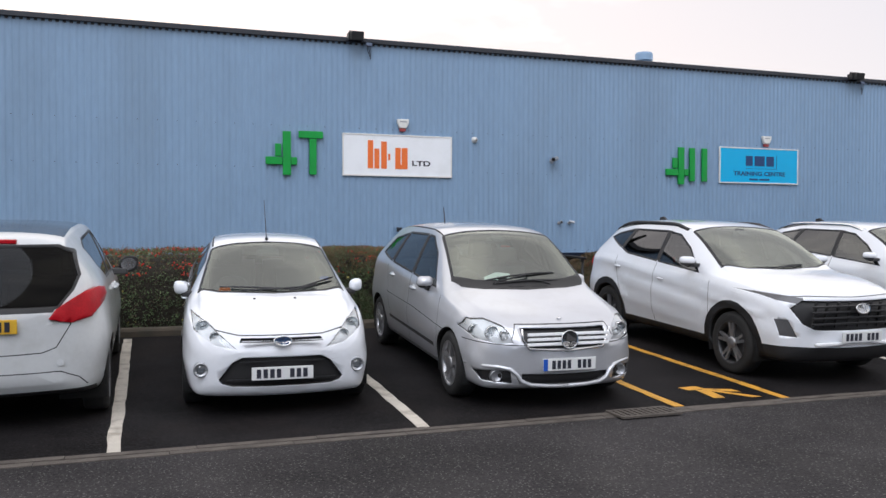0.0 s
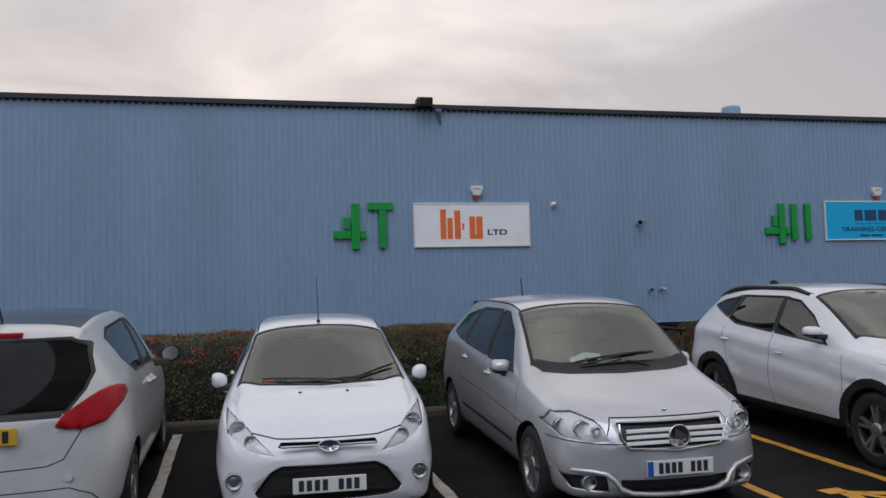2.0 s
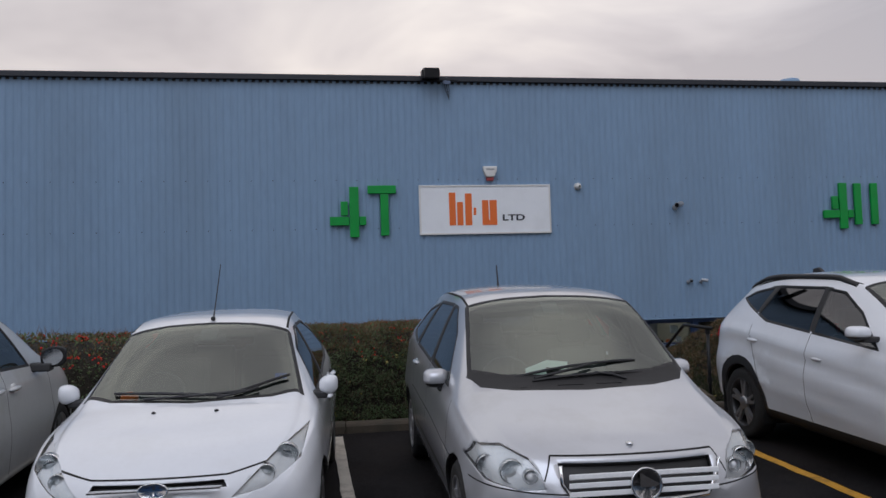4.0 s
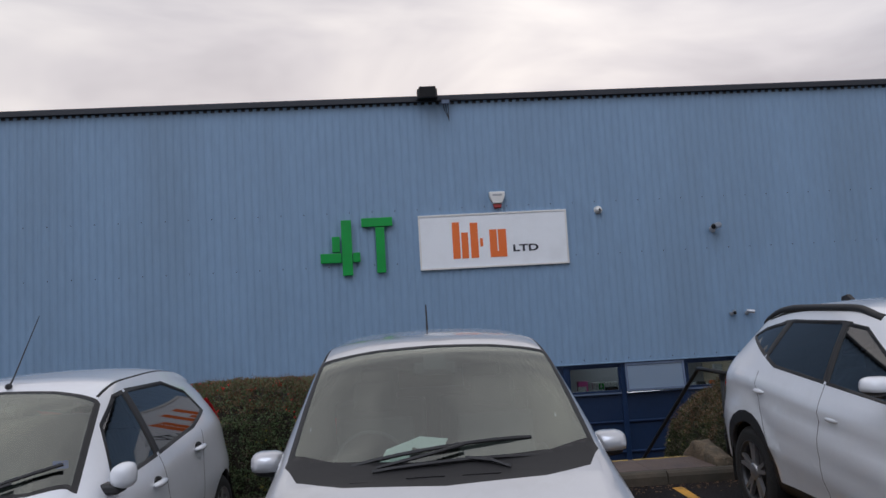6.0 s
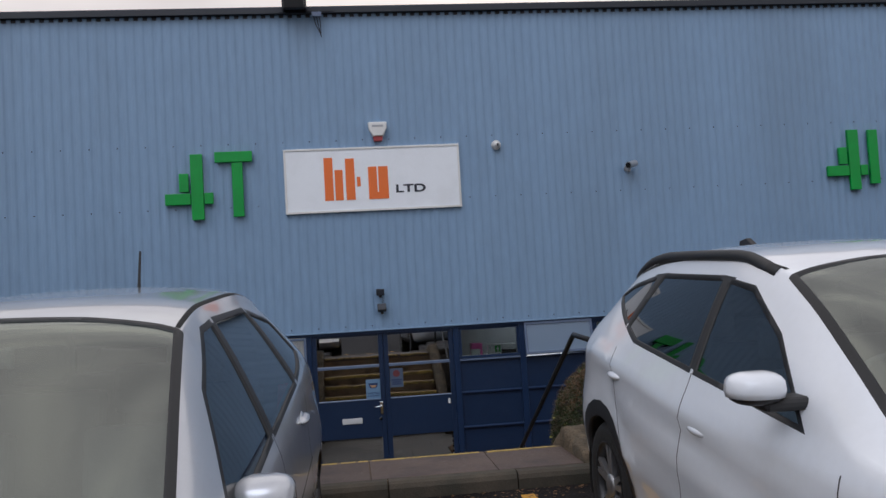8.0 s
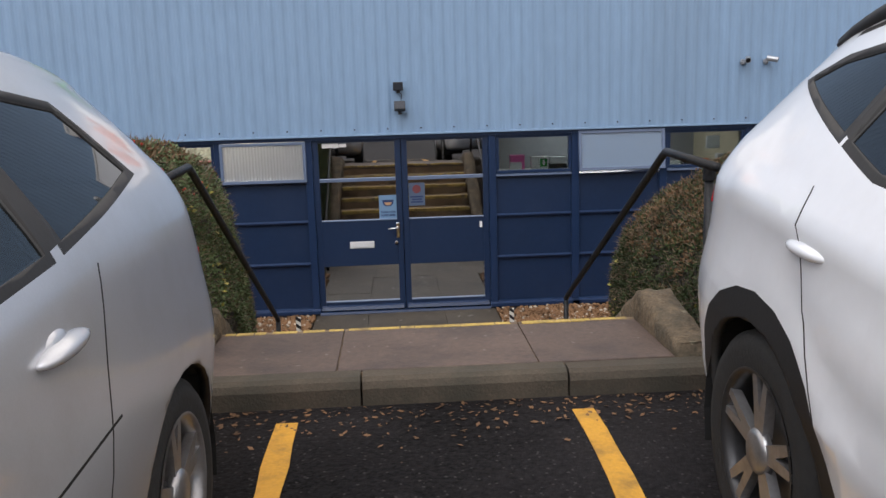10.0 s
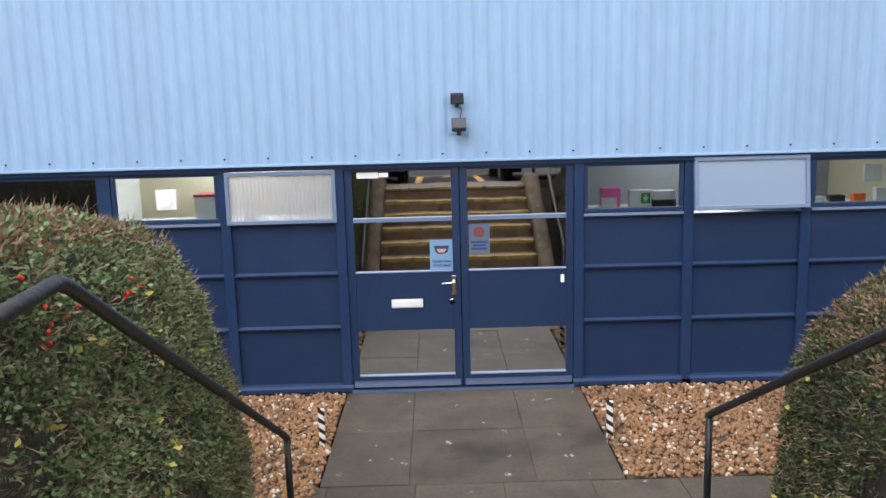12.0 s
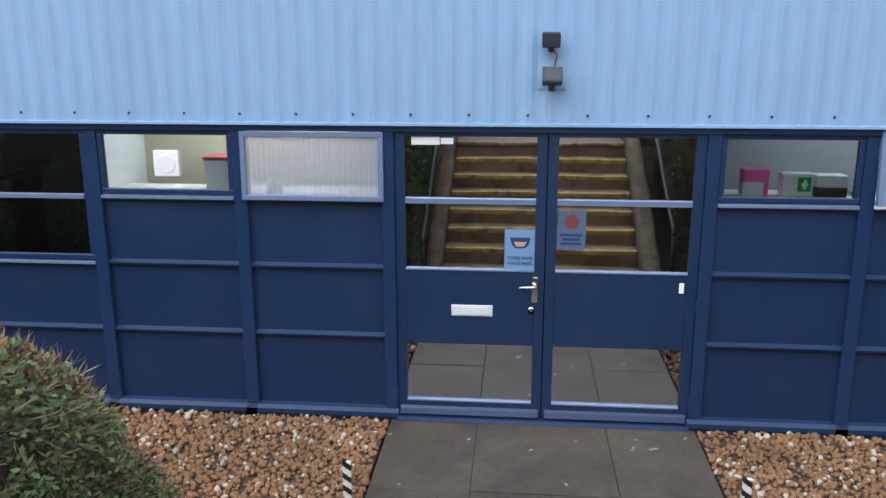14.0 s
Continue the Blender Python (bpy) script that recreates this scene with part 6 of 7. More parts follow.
        for v in gb.verts:
            v.co = Vector((v.co.x * rx_ * 0.80, v.co.y, v.co.z * rz_ * 0.80 + 0.12 * rz_ * (v.co.x * sg) * 0.8))
        bmesh.ops.translate(gb, verts=gb.verts[:], vec=(sg * mx, mmy, mmz))
        part("mirror_glass", gb, "chrome", o, "mirror glass")
        part("mirror_arm", prism([(mmy - 0.05, mmz - rz_ * 0.55), (mmy + 0.05, mmz - rz_ * 0.55), (mmy + 0.07, mmz - rz_ * 1.35), (mmy - 0.06, mmz - rz_ * 1.35)], "x", min(sg * (mx - rx_ * 1.0 - 0.10), sg * (mx - rx_ * 0.1)), max(sg * (mx - rx_ * 1.0 - 0.10), sg * (mx - rx_ * 0.1))), "trim", o, bevel=0.015)
    # handles
    for hy, hz in c["handles"]:
        for sg in (1, -1):
            x = sg * (c["w"](hy) - c["handle_in"])
            b = ellipsoid((x, hy, hz), (0.03, 0.105, 0.020))
            o = part("door_handle", b, c["paint"], car, smooth=True)
            part("recess", ellipsoid((x - sg * 0.018, hy - 0.01, hz + 0.012), (0.022, 0.055, 0.028)), "gap" if not c.get("pale_recess") else c["paint"], o, smooth=True)
    return car


def plate(car, x, y, z, w, h, base, lean=0.0, blue=False, rear=False):
    """A registration plate with plain bars in place of characters."""
    o = new("number_plate")
    o.parent = car
    o.matrix_basis = pose(x, y, z, lean, 0, 180 if rear else 0)
    part("plate", cuboid(-w / 2, w / 2, -0.008, 0.006, -h / 2, h / 2), base, o, bevel=0.004)
    x0 = -w * 0.42 if not blue else -w * 0.33
    step = (w * 0.44 - x0) / 8
    for k in range(8):
        if k != 4:
            part("bar", cuboid(x0 + k * step, x0 + k * step + step * 0.66, -0.0115, -0.0082, -h * 0.34, h * 0.34), "dark_ink", o)
    if blue:
        part("blue_band", cuboid(-w / 2 + 0.002, -w / 2 + 0.045, -0.0105, -0.0082, -h / 2 + 0.003, h / 2 - 0.003), "plate_blue", o)
    return o


def wiper(car, pts, blade):
    o = part("wiper", rod(pts, 0.009, 6), "black", car)
    part("wiper_blade", rod(blade, 0.010, 6), "black", o)


def roundel(car, x, y, z, r, mats, lean=0.0, sx=1.0, label="plain round badge"):
    b = lathe([(-0.012, 0.0), (-0.012, r * 0.86), (-0.006, r * 0.9)], 28, axis="y")
    rim = lathe([(0.0, r), (-0.014, r), (-0.018, r * 0.94), (-0.012, r * 0.86)], 28, axis="y")
    for m_ in (b, rim):
        bmesh.ops.transform(m_, matrix=pose(x, y, z, lean) @ Matrix.Diagonal((sx, 1, 1, 1)), verts=m_.verts[:])
    o = part("badge", rim, mats[0], car, label, smooth=True)
    part("badge_face", b, mats[1], o)


# white supermini
FI = dict(pillars=[[(1.98, 0.99), (2.14, 1.0), (2.14, 1.375), (1.98, 1.365)]], L=3.95, W=0.86, R=0.30, axles=(0.80, 3.29), label="white supermini hatchback parked nose out", body_label="white painted bodyshell", paint="paint_white",
          zb=curve((0, 0.32), (0.04, 0.23), (0.12, 0.19), (0.5, 0.20), (3.3, 0.22), (3.85, 0.28), (3.95, 0.42)),
          w=curve((0, 0.56), (0.02, 0.68), (0.06, 0.745), (0.14, 0.785), (0.3, 0.815), (0.7, 0.85), (1.2, 0.86), (3.2, 0.86), (3.7, 0.80), (3.9, 0.70), (3.95, 0.58)),
          zs=curve((0, 0.54), (0.05, 0.63), (0.15, 0.695), (0.4, 0.785), (0.8, 0.85), (1.2, 0.90), (2.4, 0.99), (3.2, 1.07), (3.7, 1.05), (3.9, 0.95), (3.95, 0.80)),
          ws=curve((0, 0.50), (0.02, 0.60), (0.06, 0.67), (0.15, 0.71), (0.4, 0.765), (0.8, 0.80), (1.2, 0.80), (3.0, 0.78), (3.6, 0.70), (3.95, 0.52)),
          zr=curve((0, 0.575), (0.05, 0.66), (0.15, 0.725), (0.4, 0.82), (0.8, 0.905), (1.05, 0.955), (1.3, 1.09), (1.6, 1.265), (1.82, 1.365), (2.1, 1.405), (2.8, 1.395), (3.3, 1.34), (3.6, 1.26), (3.85, 1.05), (3.95, 0.86)),
          wr=curve((0, 0.42), (0.05, 0.55), (0.2, 0.62), (0.8, 0.70), (1.05, 0.70), (1.3, 0.66), (1.8, 0.58), (2.4, 0.565), (3.2, 0.54), (3.7, 0.52), (3.95, 0.44)),
          zt=curve((0, 0.595), (0.05, 0.685), (0.15, 0.755), (0.4, 0.855), (0.8, 0.95), (0.96, 0.98), (1.2, 1.115), (1.5, 1.285), (1.78, 1.42), (2.1, 1.475), (2.6, 1.48), (3.2, 1.44), (3.62, 1.34), (3.86, 1.08), (3.95, 0.88)),
          bow_f=0.24, bow_r=0.14, screen_z=0.93, screen=[(-0.68, 1.13), (-0.5, 1.04), (0, 0.975), (0.5, 1.04), (0.68, 1.13), (0.56, 1.71), (0.3, 1.77), (0, 1.79), (-0.3, 1.77), (-0.56, 1.71)],
          rear_window=[(-0.52, 1.02), (0.52, 1.02), (0.46, 1.30), (-0.46, 1.30)], rear_glass="dark_glass",
          side_windows=[([(1.42, 0.965), (2.02, 0.995), (2.02, 1.36), (1.90, 1.35), (1.62, 1.22)], "side_glass"), ([(2.10, 1.00), (2.78, 1.05), (3.12, 1.12), (3.05, 1.25), (2.75, 1.345), (2.10, 1.365)], "dark_glass")],
          side_lines=[[(1.12, 0.88), (1.10, 0.55), (1.18, 0.30)], [(2.06, 0.98), (2.08, 0.6), (2.04, 0.28)], [(2.9, 1.0), (2.78, 0.72), (2.70, 0.45)], [(1.18, 0.28), (2.70, 0.28)]],
          front_lines=[[(0, 0.722), (0.36, 0.722), (0.55, 0.755)]],
          roof_lines=[[(0.555, 1.76), (0.535, 2.4), (0.50, 3.2)]],
          front_parts=[("headlamp", [(0.385, 0.615), (0.55, 0.64), (0.735, 0.745), (0.765, 0.87), (0.69, 0.84), (0.585, 0.785), (0.48, 0.70)], "lamp"),
                       ("lower_grille", [(-0.53, 0.35), (-0.50, 0.315), (-0.42, 0.295), (0.42, 0.295), (0.50, 0.315), (0.53, 0.35), (0.42, 0.50), (0.33, 0.548), (-0.33, 0.548), (-0.42, 0.50)], "grille!"),
                       ("upper_grille", [(-0.36, 0.668), (0.36, 0.668), (0.34, 0.702), (-0.34, 0.702)], "grille!"),
                       ("fog_recess", arc(0.675, 0.43, 0.062, 0, 340, 12), "grille")],
          rear_parts=[("tail_lamp", [(0.50, 0.88), (0.70, 0.90), (0.66, 1.15), (0.56, 1.08)], "red")],
          bulbs=((0.655, 0.765, 0.060), (0.555, 0.70, 0.045)), spokes=(7, False), wheel_mat="alloy", cowl=1.08, belt=0.94, drive=1, mirror_in=(1.72, 1.32),
          mirror=(0.865, 1.32, 1.01), mirror_size=(0.066, 0.08, 0.066), mirror_mat="paint_white", handles=((1.92, 0.84), (2.74, 0.90)), handle_in=0.012)
fi = build_car(FI)
for sg in (1, -1):
    part("fog_lamp", lathe([(0.0, 0.02), (-0.01, 0.05), (-0.02, 0.058), (-0.01, 0.064), (0.02, 0.064)], 20, axis="y", at=(sg * 0.675, 0.15, 0.43)), "grey_metal", fi, smooth=True)
    part("fog_lens", ellipsoid((sg * 0.675, 0.155, 0.43), (0.046, 0.02, 0.046)), "lens", fi, smooth=True)
for z, hw in ((0.35, 0.46), (0.50, 0.36)):
    part("grille_bar", cuboid(-hw, hw, 0.015, 0.03, z, z + 0.012), "trim", fi)
part("chrome_bar", cuboid(-0.34, 0.34, -0.012, 0.03, 0.682, 0.69), "chrome", fi)
roundel(fi, 0, -0.030, 0.69, 0.042, ("chrome", "navy_ink"), -12, 1.9, "oval blue badge with chrome rim")
plate(fi, 0, -0.03, 0.415, 0.52, 0.111, "plate_white", -3)


def on_glass(x, y, up=0.016):
    return (x, y + 0.02 * (abs(x) / 0.7) ** 2, FI["zt"](y) + up - 0.035 * (abs(x) / 0.7) ** 2.4)


wiper(fi, [on_glass(-0.30, 1.0), on_glass(0.05, 0.99, 0.03), on_glass(0.34, 1.03, 0.03)], [on_glass(x, 1.07 - 0.07 * (x + 0.5) / 0.7, 0.02) for x in np.linspace(-0.5, 0.22, 7)])
wiper(fi, [on_glass(0.16, 0.98), on_glass(0.36, 1.03, 0.03), on_glass(0.42, 1.06, 0.03)], [on_glass(x, 1.01 + 0.17 * (x - 0.24) / 0.36, 0.022) for x in np.linspace(0.24, 0.61, 6)])
for x in (-0.19, 0.19):
    part("washer_jet", ellipsoid((x, 0.80, FI["zt"](0.80) + 0.002), (0.014, 0.018, 0.008), seg=8), "black", fi)
part("aerial", rod([(0, 1.86, 1.45), (0, 1.92, 1.50), (0, 2.25, 1.86)], [0.008, 0.005, 0.003], 6), "black", fi)
part("aerial_base", ellipsoid((0, 1.86, 1.455), (0.018, 0.03, 0.018), seg=8), "black", fi)
part("tax_disc", cuboid(0.50, 0.58, 1.32, 1.325, 1.06, 1.10), "plate_blue", fi)
part("dash_ornament", ellipsoid((-0.45, 1.24, 0.985), (0.06, 0.04, 0.04), seg=10), "orange", fi, "small red object on the dashboard", smooth=True)
fi.matrix_basis = pose(-4.14, -10.80, ground_z(-10.80), math.degrees(math.atan(SLOPE)), 0, -3.5) @ Matrix.Diagonal((1.0, 1.025, 1.0, 1.0))

# silver compact people carrier
ME = dict(scuttle=[(-0.73, 1.16), (-0.66, 1.03), (-0.45, 0.955), (0, 0.905), (0.45, 0.955), (0.66, 1.03), (0.73, 1.16), (0.69, 1.24), (-0.69, 1.24)], pillars=[[(2.12, 1.05), (2.28, 1.065), (2.28, 1.475), (2.12, 1.47)], [(2.96, 1.11), (3.16, 1.14), (3.10, 1.44), (2.94, 1.46)]], L=4.27, W=0.889, R=0.315, axles=(0.80, 3.58), label="silver one-box hatchback parked nose out", body_label="silver metallic bodyshell", paint="paint_silver",
          zb=curve((0, 0.30), (0.04, 0.22), (0.12, 0.19), (0.5, 0.20), (3.6, 0.22), (4.15, 0.28), (4.27, 0.42)),
          w=curve((0, 0.58), (0.02, 0.70), (0.06, 0.77), (0.14, 0.81), (0.3, 0.845), (0.7, 0.88), (1.2, 0.889), (3.5, 0.889), (3.95, 0.885), (4.13, 0.862), (4.23, 0.80), (4.27, 0.66)),
          zs=curve((0, 0.54), (0.05, 0.64), (0.15, 0.72), (0.4, 0.80), (0.8, 0.865), (1.2, 0.93), (2.4, 1.06), (3.4, 1.14), (3.95, 1.14), (4.2, 1.05), (4.27, 0.88)),
          ws=curve((0, 0.52), (0.02, 0.62), (0.06, 0.69), (0.15, 0.74), (0.4, 0.79), (0.8, 0.82), (1.2, 0.83), (3.2, 0.83), (3.9, 0.80), (4.15, 0.755), (4.27, 0.63)),
          zr=curve((0, 0.58), (0.05, 0.68), (0.15, 0.765), (0.4, 0.85), (0.8, 0.935), (1.0, 0.985), (1.3, 1.17), (1.6, 1.36), (1.85, 1.47), (2.2, 1.51), (3.0, 1.50), (3.5, 1.46), (3.9, 1.38), (4.12, 1.23), (4.27, 0.96)),
          wr=curve((0, 0.44), (0.05, 0.57), (0.2, 0.64), (0.8, 0.72), (1.0, 0.73), (1.3, 0.70), (1.85, 0.625), (2.4, 0.61), (3.4, 0.59), (3.9, 0.59), (4.27, 0.52)),
          zt=curve((0, 0.60), (0.05, 0.70), (0.12, 0.77), (0.4, 0.875), (0.8, 0.97), (0.98, 1.015), (1.2, 1.145), (1.5, 1.345), (1.8, 1.525), (2.2, 1.59), (2.8, 1.60), (3.4, 1.565), (3.85, 1.47), (4.12, 1.26), (4.27, 0.99)),
          bow_f=0.26, bow_r=0.14, screen_z=0.96, screen=[(-0.69, 1.19), (-0.5, 1.12), (0, 1.07), (0.5, 1.12), (0.69, 1.19), (0.595, 1.79), (0.3, 1.85), (0, 1.87), (-0.3, 1.85), (-0.595, 1.79)],
          rear_window=[(-0.54, 1.08), (0.54, 1.08), (0.48, 1.42), (-0.48, 1.42)], rear_glass="dark_glass",
          side_windows=[([(1.40, 1.00), (2.16, 1.06), (2.16, 1.465), (2.0, 1.455), (1.70, 1.30)], "side_glass"), ([(2.24, 1.065), (3.02, 1.12), (2.98, 1.455), (2.24, 1.47)], "side_glass"),
                        ([(3.10, 1.13), (3.62, 1.20), (3.50, 1.36), (3.06, 1.44)], "dark_glass")],
          side_lines=[[(1.16, 0.93), (1.12, 0.55), (1.2, 0.30)], [(2.20, 1.06), (2.22, 0.6), (2.18, 0.28)], [(3.20, 1.06), (3.10, 0.75), (2.98, 0.45)], [(1.2, 0.28), (2.98, 0.28)], [(0.9, 0.62), (2.0, 0.70), (3.15, 0.74)]],
          side_trim=[[(1.25, 0.40), (3.05, 0.44), (3.05, 0.475), (1.25, 0.44)]],
          front_lines=[[(0, 0.775), (0.45, 0.775), (0.50, 0.66)], [(0.36, 0.60), (0.55, 0.60), (0.84, 0.62)]],
          roof_lines=[[(0.60, 1.82), (0.585, 2.4), (0.55, 3.5)]],
          front_parts=[("headlamp", [(0.50, 0.62), (0.62, 0.61), (0.78, 0.64), (0.845, 0.72), (0.80, 0.80), (0.68, 0.815), (0.56, 0.765), (0.515, 0.70)], "lamp"),
                       ("grille", [(-0.36, 0.575), (0.36, 0.575), (0.415, 0.655), (0.42, 0.745), (-0.42, 0.745), (-0.415, 0.655)], "grille!"),
                       ("lower_intake", [(-0.42, 0.30), (-0.30, 0.245), (0.30, 0.245), (0.42, 0.30), (0.42, 0.345), (-0.42, 0.345)], "grille!"),
                       ("fog_recess", [(0.50, 0.255), (0.74, 0.275), (0.80, 0.365), (0.52, 0.375)], "grille")],
          rear_parts=[("tail_lamp", [(0.60, 0.74), (0.79, 0.74), (0.80, 0.88), (0.73, 0.97), (0.62, 0.94)], "red")],
          bulbs=((0.755, 0.70, 0.052), (0.65, 0.695, 0.060), (0.565, 0.68, 0.036)), spokes=(5, True), wheel_mat="alloy", cowl=1.02, belt=0.985, drive=1, mirror_in=(1.80, 1.43),
          mirror=(0.875, 1.58, 1.01), mirror_size=(0.082, 0.09, 0.062), mirror_cap="paint_silver", mirror_mat="black", handles=((2.06, 0.90), (2.96, 0.96)), handle_in=0.02, pale_recess=True)
me_ = build_car(ME)
for z in (0.60, 0.645, 0.69):
    part("grille_slat", prism([(0.0, z), (-0.02, z + 0.005), (-0.016, z + 0.032), (0.0, z + 0.028)], "x", -0.40, 0.40), "reflector", me_, bevel=0.004)
part("grille_surround", rod([(-0.43, 0.055, 0.75), (-0.42, 0.055, 0.655), (-0.36, 0.03, 0.57), (0, -0.02, 0.555), (0.36, 0.03, 0.57), (0.42, 0.055, 0.655), (0.43, 0.055, 0.75)], 0.011, 8), "chrome", me_, smooth=True)
def nose_y(c, x):
    """How far back the front skin lies at the half width x."""
    st = next((q * 0.01 for q in range(100) if c["w"](q * 0.01) * 0.985 >= x), 0.9)
    return st + c["bow_f"] * max(0.0, 1 - st / 1.1) ** 2 * (x / 0.85) ** 2.2


roundel(me_, 0, -0.022, 0.655, 0.085, ("chrome", "black"), -8, 1.0, "round black badge with chrome rim")
part("badge_spokes", lathe([(-0.036, 0.0), (-0.036, 0.07), (-0.034, 0.07)], 3, axis="y", at=(0, -0.0, 0.655)), "chrome", me_)
part("bonnet_badge", ellipsoid((0, 0.20, 0.818), (0.022, 0.024, 0.008), seg=10), "chrome", me_)
for sg in (1, -1):
    part("fog_lamp", lathe([(0.0, 0.02), (-0.01, 0.045), (-0.02, 0.05), (-0.01, 0.056), (0.03, 0.056)], 20, axis="y", at=(sg * 0.625, 0.165, 0.315)), "grey_metal", me_, smooth=True)
    pts = [(0.83, 0.405), (0.72, 0.405), (0.60, 0.40), (0.52, 0.385), (0.46, 0.335), (0.42, 0.275), (0.34, 0.245), (0.18, 0.235), (0.0, 0.232)]
    part("bumper_strip", rod([(sg * x, nose_y(ME, x) + 0.002, z) for x, z in pts], 0.019, 8), "paint_silver", me_, smooth=True)
plate(me_, 0, -0.035, 0.435, 0.52, 0.111, "plate_white", -2, True)
for k in range(4):
    x = -0.42 + k * 0.25
    part("scuttle_slot", cuboid(x, x + 0.17, 0.985, 1.0, ME["zt"](0.99) - 0.012 - 0.06 * abs(x + 0.085) ** 2, ME["zt"](0.99) + 0.003 - 0.06 * abs(x + 0.085) ** 2), "black", me_)
def on_screen(x, y, up=0.014):
    return (x, y + 0.02 * (abs(x) / 0.7) ** 2, ME["zt"](y) + up - 0.075 * (abs(x) / 0.7) ** 2.4)


wiper(me_, [on_screen(-0.30, 1.06), on_screen(-0.05, 1.09, 0.03), on_screen(0.10, 1.13, 0.03)], [on_screen(x, 1.09 + 0.10 * (x + 0.42) / 0.84) for x in np.linspace(-0.42, 0.42, 9)])
wiper(me_, [on_screen(0.30, 1.02), on_screen(0.22, 1.05, 0.02), on_screen(0.10, 1.07, 0.02)], [on_screen(x, 1.04 + 0.05 * (x + 0.32) / 0.8) for x in np.linspace(-0.32, 0.48, 9)])
part("aerial", rod([(0, 3.60, 1.545), (0, 3.61, 1.60), (0, 3.66, 1.765)], [0.014, 0.008, 0.006], 6), "black", me_)
b = bmesh.new()
q = [b.verts.new(p) for p in ((-0.30, 1.30, 1.035), (-0.16, 1.28, 1.045), (-0.14, 1.39, 1.085), (0.0, 1.35, 1.06), (0.04, 1.48, 1.10), (-0.10, 1.51, 1.115), (-0.27, 1.44, 1.07))]
for f in ((0, 1, 2, 6), (2, 3, 4, 5), (2, 5, 6)):
    b.faces.new([q[i] for i in f])
paper = part("crumpled_paper", b, "paper", me_, "pale crumpled paper on the dashboard")
paper.modifiers.new("thickness", "SOLIDIFY").thickness = 0.004
me_.matrix_basis = pose(-1.61, -11.20, ground_z(-11.20), math.degrees(math.atan(SLOPE)), 0, -1.7) @ Matrix.Diagonal((1.015, 1.036, 1.015, 1.0))

def suv_side(y, z):
    """Folds pressed into the doors: a diagonal ridge with a hollow below it, and swollen arches."""
    za = 0.86 + 0.105 * (y - 1.6)
    ridge = 0.016 * math.exp(-((z - za) / 0.04) ** 2)
    ease = max(0.0, min(1.0, (y - 1.3) / 0.5)) * max(0.0, min(1.0, (3.5 - y) / 0.5))
    hollow = -0.022 * math.exp(-((z - za + 0.17) / 0.10) ** 2) * ease
    lower = 0.018 * max(0.0, 1 - abs(z - 0.52 - 0.10 * (y - 2.2)) / 0.09) * ease
    arch = sum(0.008 * math.exp(-((math.hypot(y - a, z - 0.35) - 0.52) / 0.07) ** 2) for a in (0.90, 3.58))
    return (ridge + hollow + lower + arch) if 0.3 < z < 1.1 and 0.4 < y < 4.2 else 0.0


